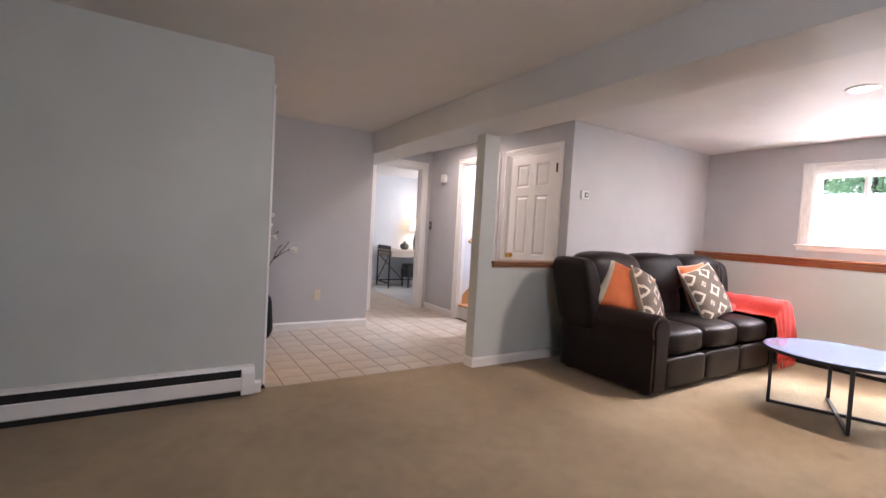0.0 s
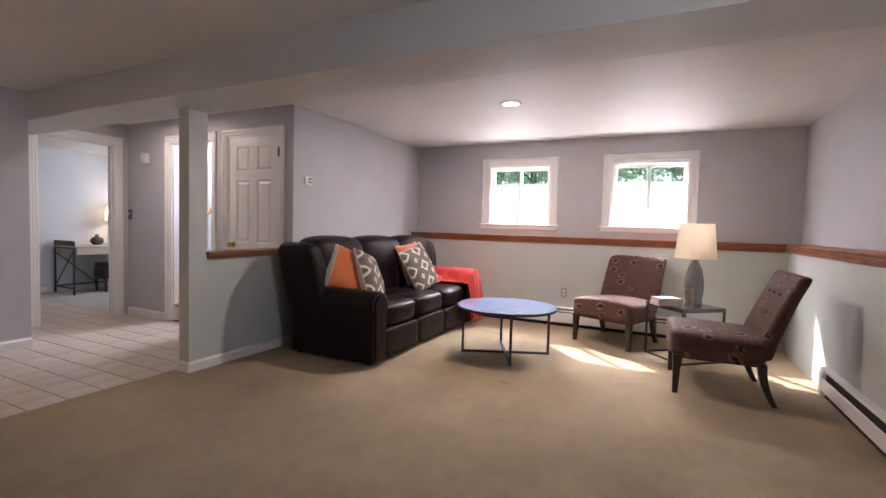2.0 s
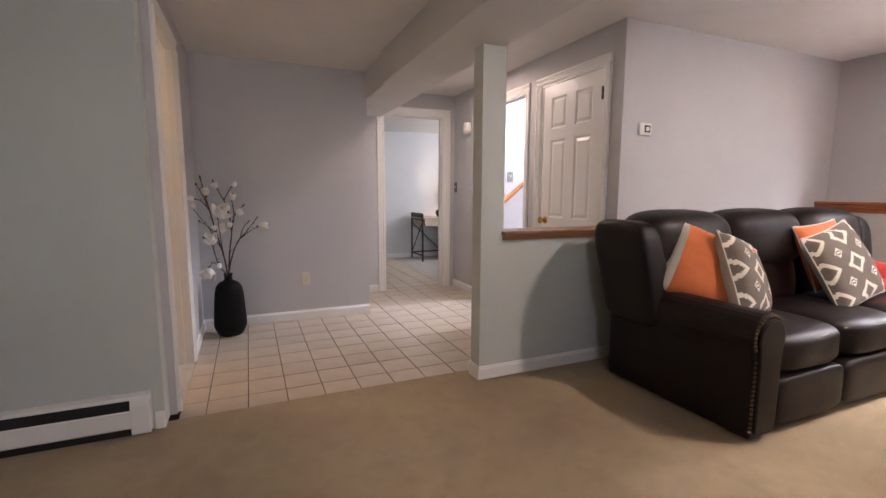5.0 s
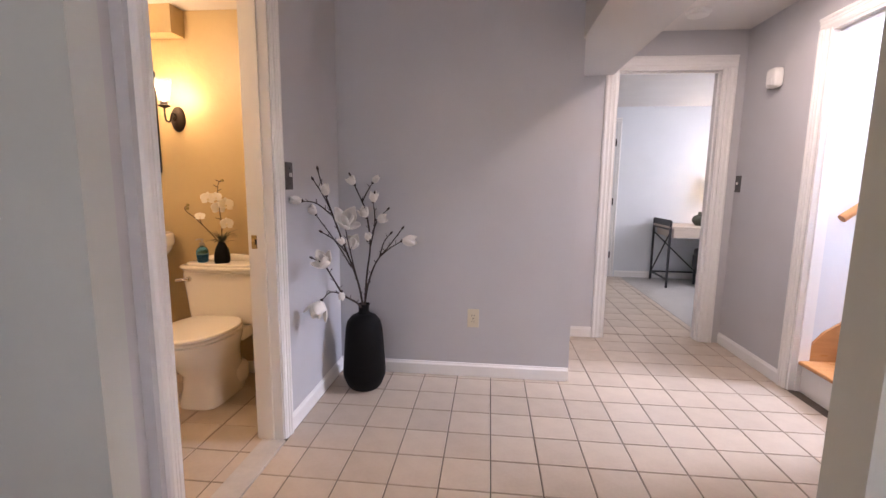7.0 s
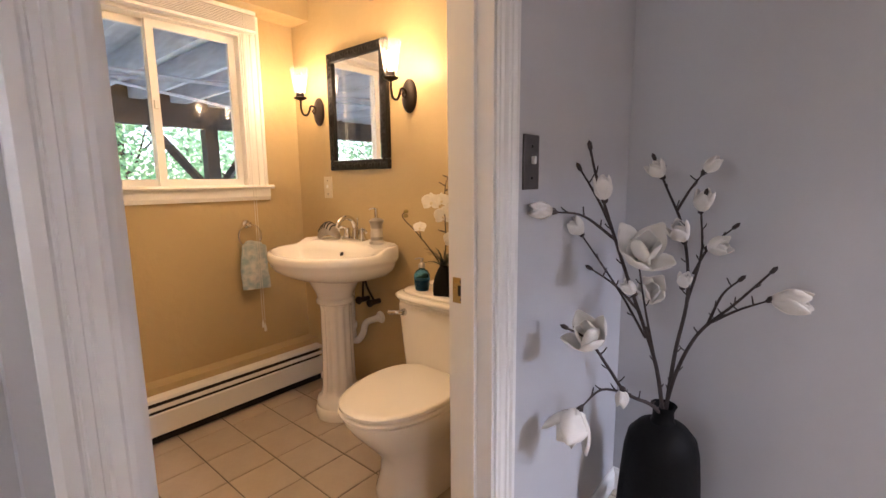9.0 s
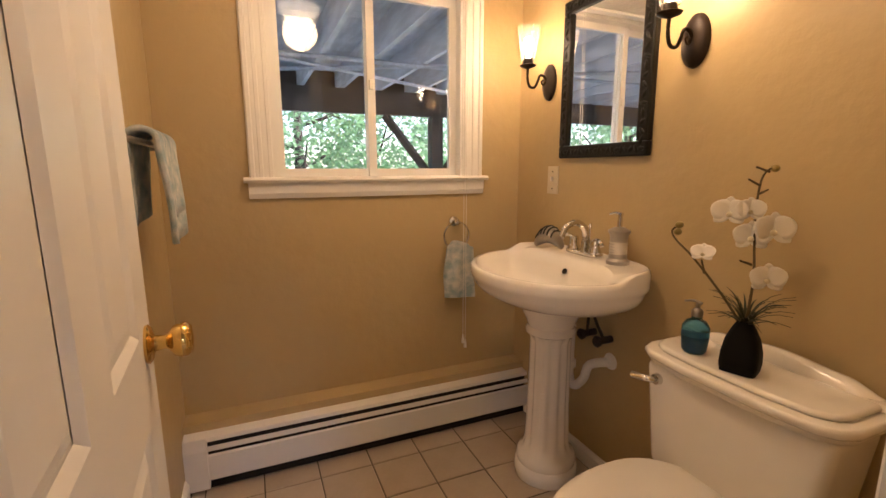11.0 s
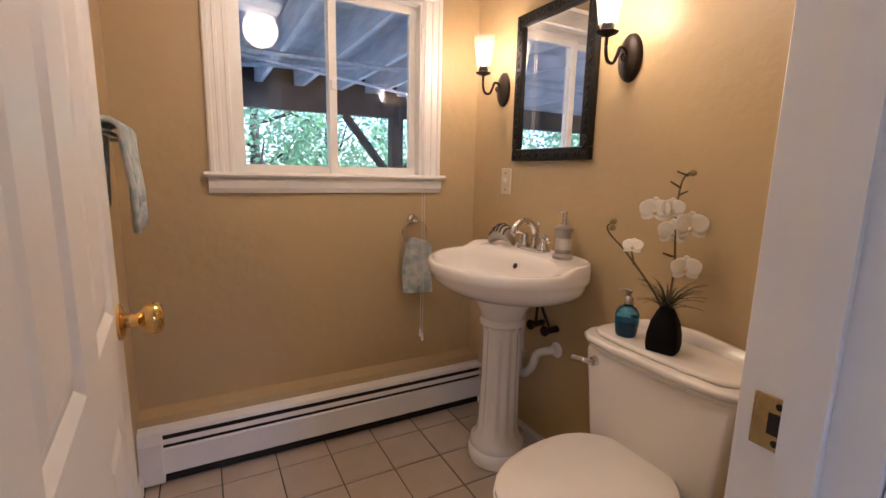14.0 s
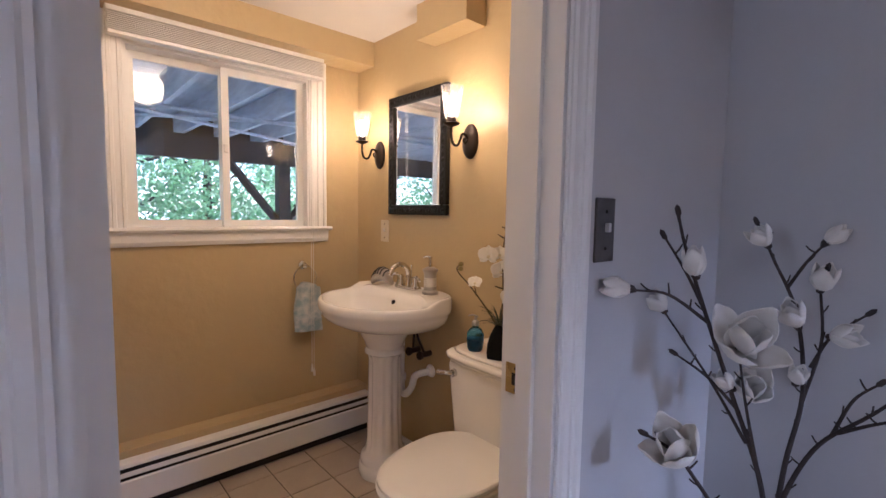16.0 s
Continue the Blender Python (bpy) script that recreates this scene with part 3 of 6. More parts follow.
def panel_door(name, label, place, turn, w, h, knob_x, knob_mat, hinges=True, t=0.034, both=True):
    """A six-panel door. Local: hinge edge at x=0, runs along +X, thickness centred on y."""
    ob = thing(name, label, "door", place, turn)
    ob.name = name
    tagged(ob, "", "", "", "structure")
    part("core", boxes((0.03, w - 0.03, -t / 2 + 0.009, t / 2 - 0.009, 0.03, h - 0.03)), M_WHITE, ob)
    st, rail = 0.10 * w / 0.66, [(0, 0.21), (0.80, 0.94), (1.58, 1.67), (h - 0.10, h)]
    mid = w / 2
    for x0 in (0, w - st):
        part("stile", boxes((x0, x0 + st, -t / 2, t / 2, 0, h)), M_WHITE, ob)
    for z0, z1 in rail:
        part("rail", boxes((st, w - st, -t / 2, t / 2, z0, z1)), M_WHITE, ob)
    for (a0, a1), (b0, b1) in zip(rail, rail[1:]):
        part("mullion", boxes((mid - st / 2, mid + st / 2, -t / 2, t / 2, a1, b0)), M_WHITE, ob)
    for (a0, a1), (b0, b1) in zip(rail, rail[1:]):
        for x0, x1 in ((st, mid - st / 2), (mid + st / 2, w - st)):
            bm = bmesh.new()
            for s in (-1, 1):
                y0, y1 = s * (t / 2 - 0.009), s * (t / 2 - 0.002)
                g0, g1 = 0.018, 0.04
                base = [bm.verts.new(p) for p in ((x0 + g0, y0, a1 + g0), (x1 - g0, y0, a1 + g0), (x1 - g0, y0, b0 - g0), (x0 + g0, y0, b0 - g0))]
                top = [bm.verts.new(p) for p in ((x0 + g1, y1, a1 + g1), (x1 - g1, y1, a1 + g1), (x1 - g1, y1, b0 - g1), (x0 + g1, y1, b0 - g1))]
                bm.faces.new(top)
                for i in range(4):
                    bm.faces.new((base[i], base[(i + 1) % 4], top[(i + 1) % 4], top[i]))
                # ogee strip round the panel
                e0 = [bm.verts.new(p) for p in ((x0, s * t / 2, a1), (x1, s * t / 2, a1), (x1, s * t / 2, b0), (x0, s * t / 2, b0))]
                e1 = [bm.verts.new(p) for p in ((x0 + 0.014, y0 + s * 0.001, a1 + 0.014), (x1 - 0.014, y0 + s * 0.001, a1 + 0.014), (x1 - 0.014, y0 + s * 0.001, b0 - 0.014), (x0 + 0.014, y0 + s * 0.001, b0 - 0.014))]
                for i in range(4):
                    bm.faces.new((e0[i], e0[(i + 1) % 4], e1[(i + 1) % 4], e1[i]))
            part("panel", bm, M_WHITE, ob)
    for s in (-1, 1) if both else (-1,):
        prof = [(0.0, 0.0), (0.030, 0.0), (0.031, 0.004), (0.026, 0.008), (0.013, 0.012), (0.011, 0.026), (0.014, 0.031), (0.024, 0.038), (0.0285, 0.047), (0.0275, 0.057), (0.021, 0.064), (0.0, 0.066)]
        bm = lathe(prof, 28)
        shift(bm, m=Matrix.Translation((knob_x, s * t / 2, 0.915)) @ Matrix.Rotation(radians(90 if s < 0 else -90), 4, "X"))
        part("knob", bm, knob_mat, ob, "polished brass knob", True)
    if hinges:
        for z in (0.22, h / 2, h - 0.2):
            part("hinge", shift(lathe([(0.006, -0.045), (0.006, 0.045)], 10), -0.004, -t / 2 - 0.003, z), M_DARK, ob, "dark hinge")
    return ob


panel_door("door_bathroom", "white six-panel bathroom door standing open", (0.69, 3.319, 0.012), 183.4, 0.672, 2.01, 0.622, M_BRASS, False)
panel_door("door_closet", "white six-panel closet door with brass knob, closed", (3.565, 3.165, 0.012), 90, 0.70, 2.02, 0.635, M_BRASS, False)
for z in (0.25, 1.86):
    tagged(part("door_hinge", boxes((3.532, 3.544, 3.152, 3.168, z - 0.045, z + 0.045)), M_BRONZE), "dark hinge of the closet door", "hinge")

sp = thing("strike_plate", "brass strike plate on the bathroom door jamb", "strike plate", (0.735, 3.956, 0.93))
part("plate", boxes((-0.025, 0.025, -0.003, 0, -0.03, 0.03)), M_OLDBRASS, sp, "", False, 0.001)
part("latch_hole", boxes((-0.009, 0.009, -0.0036, -0.0028, -0.012, 0.012)), M_DARK, sp)
for z in (-0.021, 0.021):
    part("screw", shift(lathe([(0, 0), (0.004, 0), (0.003, 0.001), (0, 0.001)], 10), m=Matrix.Translation((0, -0.003, z)) @ Matrix.Rotation(radians(90), 4, "X")), M_DARK, sp)

# ---- windows ----


def glass(name, tint=(0.95, 0.98, 0.98), rough=0.0):
    m = bpy.data.materials.new(name)
    m.use_nodes = True
    b = m.node_tree.nodes["Principled BSDF"]
    b.inputs["Base Color"].default_value = (*tint, 1)
    b.inputs["Roughness"].default_value = rough
    b.inputs["Transmission Weight"].default_value = 1.0
    b.inputs["IOR"].default_value = 1.45
    return m


M_PANE = glass("window_glass")


def sliding_window(name, label, x_in, x_out, y0, y1, z0, z1, sign, w=0.10, sill=0.03, stool=True):
    """A two-pane slider in a wall of constant x. sign: the way from outdoors into the room."""
    holder = tagged(new(name), label, "window", "", "structure")
    a, b = sorted((x_in, x_out))
    t = 0.016
    part("jamb_liner", boxes((a, b, y0, y0 + t, z0, z1), (a, b, y1 - t, y1, z0, z1), (a, b, y0 + t, y1 - t, z0, z0 + t), (a, b, y0 + t, y1 - t, z1 - t, z1)), M_WHITE, holder)
    mid, f = (y0 + y1) / 2, 0.033
    xg = x_out + sign * 0.05
    for k, (s0, s1) in enumerate(((y0 + t, mid + 0.016), (mid - 0.016, y1 - t))):
        x = xg + sign * 0.03 * k
        lo, hi = z0 + t, z1 - t
        sash = part("sash", boxes((x - 0.012, x + 0.012, s0, s0 + f, lo, hi), (x - 0.012, x + 0.012, s1 - f, s1, lo, hi), (x - 0.012, x + 0.012, s0 + f, s1 - f, lo, lo + f), (x - 0.012, x + 0.012, s0 + f, s1 - f, hi - f, hi)), M_WHITE, holder)
        pane = part("pane", boxes((x - 0.002, x + 0.002, s0 + f - 0.004, s1 - f + 0.004, lo + f - 0.004, hi - f + 0.004)), M_PANE, sash)
        pane.visible_shadow = False
    part("latch", boxes((xg + sign * 0.03, xg + sign * 0.052, mid - 0.01, mid + 0.01, (z0 + z1) / 2 - 0.02, (z0 + z1) / 2 + 0.02)), M_PLASTIC, holder, "", False, 0.003)

    def board(u, z, length, turn, flip, width=w):
        bm = extrude_profile(casing_profile(width), "z", 0, length)
        if flip:
            shift(bm, m=Matrix.Diagonal((-1, 1, 1, 1)))
        if turn:
            shift(bm, m=Matrix.Rotation(radians(90), 4, "Y"))
        shift(bm, m=Matrix(((0, sign, 0, 0), (1, 0, 0, 0), (0, 0, 1, 0), (0, 0, 0, 1))))
        shift(bm, x_in, u, z)
        part("window_frame", bm, M_WHITE, holder)

    board(y0 + 0.006, z0, z1 - z0 + w, False, True)
    board(y1 - 0.006, z0, z1 - z0 + w, False, False)
    bm = extrude_profile([(-z, y) for z, y in casing_profile(w)], "z", 0, y1 - y0 - 0.012)
    shift(bm, m=Matrix.Rotation(radians(90), 4, "Y"))
    shift(bm, m=Matrix(((0, sign, 0, 0), (1, 0, 0, 0), (0, 0, 1, 0), (0, 0, 0, 1))))
    shift(bm, x_in, y0 + 0.006, z1 - 0.006)
    part("window_frame", bm, M_WHITE, holder)
    st = [(x_in - sign * 0.03, z0 - 0.004), (x_in + sign * 0.035, z0 - 0.004), (x_in + sign * 0.042, z0 + 0.006), (x_in + sign * 0.035, z0 + 0.016), (x_in - sign * 0.03, z0 + 0.017)]
    part("window_sill", extrude_profile(st, "y", y0 - w - 0.015, y1 + w + 0.015), M_WHITE, holder)
    ap = [(x_in, z0 - 0.005), (x_in + sign * 0.022, z0 - 0.005), (x_in + sign * 0.02, z0 - sill), (x_in + sign * 0.012, z0 - sill - 0.02), (x_in, z0 - sill - 0.02)]
    part("apron", extrude_profile(ap, "y", y0 - w, y1 + w), M_WHITE, holder)
    return holder


sliding_window("window_1", "white sliding basement window with two panes", 6.0, 6.15, 1.065, 1.865, 1.22, 1.985, -1, 0.11, 0.03)
sliding_window("window_2", "white sliding basement window with two panes", 6.0, 6.15, -0.48, 0.325, 1.22, 1.985, -1, 0.11, 0.03)
# unseen window, added as an opening for the southern fill lamp
south = thing("window_4", "unseen white window added in the south wall for the fill light", "window", (0.55, -1.62, 1.22))
part("window_frame", boxes((0, 0.05, 0, 0.06, 0, 0.84), (0.95, 1.0, 0, 0.06, 0, 0.84), (0.05, 0.95, 0, 0.06, 0, 0.05), (0.05, 0.95, 0, 0.06, 0.79, 0.84), (0.48, 0.52, 0, 0.06, 0.05, 0.79)), M_WHITE, south)
south["kind"] = "structure"
sliding_window("window_3", "white sliding bathroom window with moulded casing", -1.01, -1.15, 3.555, 4.365, 1.15, 1.935, 1, 0.095, 0.045)

# ---- family room ----


def fabric_pattern(name, dark, light, kind):
    """A woven fabric with stepped diamonds (kind 'ikat') or scattered flowers (kind 'flower')."""
    m = mat(name, dark, 0.9, tuple(c * 0.85 for c in dark), 20, 500, 0.5, sheen=0.08)
    t = m.node_tree
    N, L = t.nodes, t.links
    b = N["Principled BSDF"]
    base = b.inputs["Base Color"].links[0].from_socket
    co = N.new("ShaderNodeTexCoord")

    def math_node(op, a, c=None, d=None):
        n = N.new("ShaderNodeMath")
        n.operation = op
        for k, v in enumerate((a, c, d)):
            if v is None:
                continue
            if isinstance(v, (int, float)):
                n.inputs[k].default_value = v
            else:
                L.new(v, n.inputs[k])
        return n.outputs[0]

    if kind == "ikat":
        sep = N.new("ShaderNodeSeparateXYZ")
        L.new(co.outputs["Object"], sep.inputs[0])
        # stepped edges: snap to a fine weave
        u = math_node("SNAP", math_node("MULTIPLY", sep.outputs["X"], 4.3), 0.045)
        v = math_node("SNAP", math_node("MULTIPLY", sep.outputs["Z"], 5.4), 0.05)

        def ring(u, v, lo, hi):
            fu = math_node("ABSOLUTE", math_node("SUBTRACT", math_node("FRACT", u), 0.5))
            fv = math_node("ABSOLUTE", math_node("SUBTRACT", math_node("FRACT", v), 0.5))
            d = math_node("ADD", fu, fv)
            return math_node("MULTIPLY", math_node("GREATER_THAN", d, lo), math_node("LESS_THAN", d, hi))

        u1, v1 = math_node("ADD", u, 0.5), math_node("ADD", v, 0.5)
        u2, v2 = math_node("ADD", u, 0.0), math_node("ADD", v, 0.0)
        big = ring(u1, v1, 0.22, 0.37)
        small = math_node("MAXIMUM", ring(u2, v2, -0.1, 0.05), ring(u2, v2, 0.10, 0.16))
        mask = math_node("MAXIMUM", big, small)
    else:
        # each flower: a dark heart, a ragged ring of pale petals
        dn = N.new("ShaderNodeTexNoise")
        dn.inputs["Scale"].default_value = 34
        L.new(co.outputs["Object"], dn.inputs[0])
        sep = N.new("ShaderNodeSeparateXYZ")
        L.new(co.outputs["Object"], sep.inputs[0])
        flat = N.new("ShaderNodeCombineXYZ")
        L.new(math_node("MULTIPLY_ADD", math_node("SUBTRACT", sep.outputs["Y"], sep.outputs["Z"]), 0.5, sep.outputs["X"]), flat.inputs["X"])
        L.new(math_node("ADD", sep.outputs["Y"], sep.outputs["Z"]), flat.inputs["Y"])
        mixv = N.new("ShaderNodeMix")
        mixv.data_type = "VECTOR"
        mixv.inputs[0].default_value = 0.05
        L.new(flat.outputs[0], mixv.inputs[4])
        L.new(dn.outputs["Color"], mixv.inputs[5])
        vor = N.new("ShaderNodeTexVoronoi")
        vor.voronoi_dimensions = "2D"
        vor.inputs["Scale"].default_value, vor.inputs["Randomness"].default_value = 6.5, 0.9
        L.new(mixv.outputs[1], vor.inputs["Vector"])
        d = vor.outputs["Distance"]
        sepc = N.new("ShaderNodeSeparateColor")
        L.new(vor.outputs["Color"], sepc.inputs[0])
        some = math_node("GREATER_THAN", sepc.outputs[0], 0.25)
        size = math_node("MULTIPLY_ADD", sepc.outputs[1], 0.18, 0.16)
        petals = math_node("MULTIPLY", math_node("GREATER_THAN", d, math_node("MULTIPLY", size, 0.55)), math_node("LESS_THAN", d, size))
        ragged = math_node("GREATER_THAN", dn.outputs[0], 0.44)
        mask = math_node("MULTIPLY", math_node("MULTIPLY", petals, ragged), some)
        core = math_node("MULTIPLY", math_node("LESS_THAN", d, math_node("MULTIPLY", size, 0.5)), some)
        mx0 = N.new("ShaderNodeMix")
        mx0.data_type = "RGBA"
        mx0.inputs[7].default_value = (0.012, 0.007, 0.008, 1)
        L.new(core, mx0.inputs[0])
        L.new(base, mx0.inputs[6])
        base = mx0.outputs[2]
    mx = N.new("ShaderNodeMix")
    mx.data_type = "RGBA"
    mx.inputs[7].default_value = (*light, 1)
    L.new(mask, mx.inputs[0])
    L.new(base, mx.inputs[6])
    L.new(mx.outputs[2], b.inputs["Base Color"])
    return m


M_IKAT = fabric_pattern("ikat_fabric", (0.125, 0.10, 0.075), (0.62, 0.57, 0.48), "ikat")
M_FLOWER = fabric_pattern("flower_upholstery", (0.105, 0.048, 0.036), (0.22, 0.125, 0.08), "flower")
M_ORANGE = mat("orange_velvet", (0.62, 0.16, 0.045), 0.85, (0.50, 0.11, 0.025), 8, 300, 0.4, sheen=0.15)
M_CREAM = mat("cream_linen", (0.60, 0.56, 0.46), 0.9, (0.52, 0.48, 0.39), 9, 350, 0.5, sheen=0.2)
M_RED = mat("coral_red_knit", (0.60, 0.038, 0.022), 0.92, (0.47, 0.026, 0.015), 9, 260, 0.9, sheen=0.08, depth=0.006)
M_STITCH = mat("pale_thread", (0.22, 0.17, 0.14), 0.8, (0.16, 0.12, 0.10), 10, 60, 0.1)
M_STUD = mat("brass_nailhead", (0.16, 0.11, 0.07), 0.35, (0.11, 0.08, 0.05), 10, 60, 0.05, metal=0.9)


def sofa(place):
    ob = thing("reclining_sofa", "dark brown leather three-seat reclining sofa with nailhead trim", "sofa", place)
    W, D, A = 2.20, 0.98, 0.235
    part("base", boxes((0.05, W - 0.05, 0.12, D - 0.06, 0.03, 0.30)), M_LEATHER, ob, "", True, 0.03, 3)
    sw = (W - 2 * A) / 3
    for k in range(3):
        x0, x1 = A + k * sw + 0.004, A + (k + 1) * sw - 0.004
        seat = part("seat_cushion", puff(x0, x1, -0.005, 0.70, 0.275, 0.50, 14, 4.5), M_LEATHER, ob, "", True)
        seam = [(x0 + 0.035, 0.055, 0.452), (x0 + sw * 0.3, 0.018, 0.462), (x0 + sw * 0.5, 0.008, 0.457), (x1 - sw * 0.3, 0.018, 0.462), (x1 - 0.035, 0.055, 0.452)]
        part("stitching", tube(seam, 0.0035, 6, 5), M_STITCH, seat, "pale contrast stitching")
        part("footrest", puff(x0, x1, 0.0, 0.10, 0.04, 0.285, 12, 6), M_LEATHER, ob, "", True)
        top = part("back_pillow", puff(0.03 + k * (W - 0.06) / 3, 0.03 + (k + 1) * (W - 0.06) / 3, 0.52, 0.90, 0.68, 1.06, 16, 3.2), M_LEATHER, ob, "", True)
        low = part("back_cushion", puff(x0 - 0.002, x1 + 0.002, 0.56, 0.90, 0.42, 0.80, 14, 3.6), M_LEATHER, ob, "", True)
        for v in top.data.vertices:
            v.co.y += 0.16 * (v.co.z - 0.72)
        for v in low.data.vertices:
            v.co.y += 0.16 * (v.co.z - 0.72)
    bm = boxes((A - 0.02, W - A + 0.02, 0.84, D - 0.02, 0.12, 0.98))
    for v in bm.verts:
        if v.co.z > 0.5:
            v.co.y += 0.06
    part("back_panel", bm, M_LEATHER, ob, "", True, 0.04, 3)
    for side in (0, 1):
        c = A / 2
        prof = [(0.03, 0.03)] + [(0.02, 0.40)] + arc(c, 0.505, 0.118, 205, -25, 16) + [(A - 0.02, 0.40), (A - 0.03, 0.03)]
        bm = extrude_profile(prof if side == 0 else [(W - u, v) for u, v in prof], "y", 0.0, 0.88)
        arm = part("armrest", bm, M_LEATHER, ob, "", False, 0.012, 2)
        face = [(0.045, 0.06)] + [(0.04, 0.40)] + arc(c, 0.505, 0.092, 205, -25, 14) + [(A - 0.04, 0.40), (A - 0.045, 0.06)]
        part("arm_front", extrude_profile(face if side == 0 else [(W - u, v) for u, v in face], "y", -0.018, 0.004), M_LEATHER, arm, "", False, 0.008, 2)
        spots = [(0.033, 0.07 + 0.022 * i) for i in range(16)] + arc(c, 0.505, 0.104, 205, -25, 22) + [(A - 0.033, 0.07 + 0.022 * i) for i in range(16)]
        bm = bmesh.new()
        for u, v in spots:
            q = bmesh.ops.create_uvsphere(bm, u_segments=8, v_segments=5, radius=0.0075)
            bmesh.ops.translate(bm, verts=q["verts"], vec=(u if side == 0 else W - u, -0.001, v))
        tagged(part("nailhead_trim", bm, M_STUD, arm, "dull brass nailheads", True), "", "", "", "stuff")
        wing = puff(-0.03, A * 0.62, 0.52, 0.94, 0.40, 1.0, 12, 5) if side == 0 else puff(W - A * 0.62, W + 0.03, 0.52, 0.94, 0.40, 1.0, 12, 5)
        for v in wing.verts:
            v.co.y += 0.18 * (v.co.z - 0.6)
            v.co.x += (-0.10 if side == 0 else 0.10) * max(v.co.z - 0.55, 0)
        part("wing", wing, M_LEATHER, ob, "", True)
    for x in (0.12, W - 0.12):
        for y in (0.10, D - 0.14):
            part("foot", boxes((x - 0.03, x + 0.03, y - 0.03, y + 0.03, 0, 0.035)), M_BLACK, ob)
    return ob


SOFA = (3.24, 1.825, 0)
sofa(SOFA)


def pillow(name, label, size, thick, material, m, piping=None, back=None, strip=None):
    """A soft square cushion in its own x-z plane, m is its pose; strip: how far a band in the back's cloth reaches over the front."""
    ob = new(name)
    ob.matrix_basis = m
    tagged(ob, label, "pillow", "throw pillows on the sofa")
    n = 22
    for side, mt in ((-1, material), (1, back or material)):
        bm = bmesh.new()
        grid = []
        for i in range(n + 1):
            row = []
            for j in range(n + 1):
                u, v = i / n * 2 - 1, j / n * 2 - 1
                pinch = 1 - 0.10 * (1 - abs(u) ** 2) * abs(v) ** 6 * 0.6
                pinch2 = 1 - 0.10 * (1 - abs(v) ** 2) * abs(u) ** 6 * 0.6
                h = thick / 2 * max(0, (1 - u ** 4)) ** 0.6 * max(0, (1 - v ** 4)) ** 0.6
                h *= 1 + 0.08 * noise.noise(Vector((u * 2, v * 2, size * 9)))
                row.append(bm.verts.new((u * size / 2 * pinch2, side * h, v * size / 2 * pinch)))
            grid.append(row)
        first = int(n * strip) if strip and side < 0 else 0
        if first:
            band = bmesh.new()
            old = [[band.verts.new(v.co) for v in row] for row in grid[:first + 1]]
            for i in range(first):
                for j in range(n):
                    band.faces.new((old[i][j], old[i + 1][j], old[i + 1][j + 1], old[i][j + 1]))
            part("front_band", band, back or material, ob, "cream band along one side", True)
        for i in range(first, n):
            for j in range(n):
                bm.faces.new((grid[i][j], grid[i + 1][j], grid[i + 1][j + 1], grid[i][j + 1]))
        bmesh.ops.delete(bm, geom=[v for v in bm.verts if not v.link_faces], context="VERTS")
        part("front_cover" if side < 0 else "back_cover", bm, mt, ob, "", True)
    if piping:
        s = size / 2
        pts = []
        for k in range(40):
            a = k / 40 * 4
            q, f = int(a), a % 1 * 2 - 1
            e = 1 - 0.06 * (1 - f * f)
            pts.append([(f * s, 0, -e * s), (e * s, 0, f * s), (-f * s, 0, e * s), (-e * s, 0, -f * s)][q])
        pts.append(pts[0])
        part("piping", tube(pts, 0.005, 6, 2), piping, ob)
    return ob


def lean(x, y, z, turn, back, spin=0):
    return Matrix.Translation((x, y, z)) @ Matrix.Rotation(radians(turn), 4, "Z") @ Matrix.Rotation(radians(-back), 4, "X") @ Matrix.Rotation(radians(spin), 4, "Y")


pillow("throw_pillow", "orange and cream throw pillow leaning in the sofa corner", 0.46, 0.18, M_ORANGE, lean(3.55, 2.31, 0.73, -26, 20, 24), M_CREAM, M_CREAM, 0.16)
pillow("throw_pillow", "brown and cream ikat pillow beside the orange one", 0.46, 0.17, M_IKAT, lean(3.75, 2.22, 0.70, 22, 22, 14), M_CREAM, M_CREAM)
pillow("throw_pillow", "brown and cream ikat pillow leaning on the sofa back", 0.50, 0.15, M_IKAT, lean(4.60, 2.15, 0.715, -4, 24, -14), M_CREAM, M_CREAM)
pillow("throw_pillow", "orange pillow behind the ikat pillow", 0.43, 0.12, M_ORANGE, lean(4.66, 2.28, 0.765, -4, 20, -6), M_CREAM)


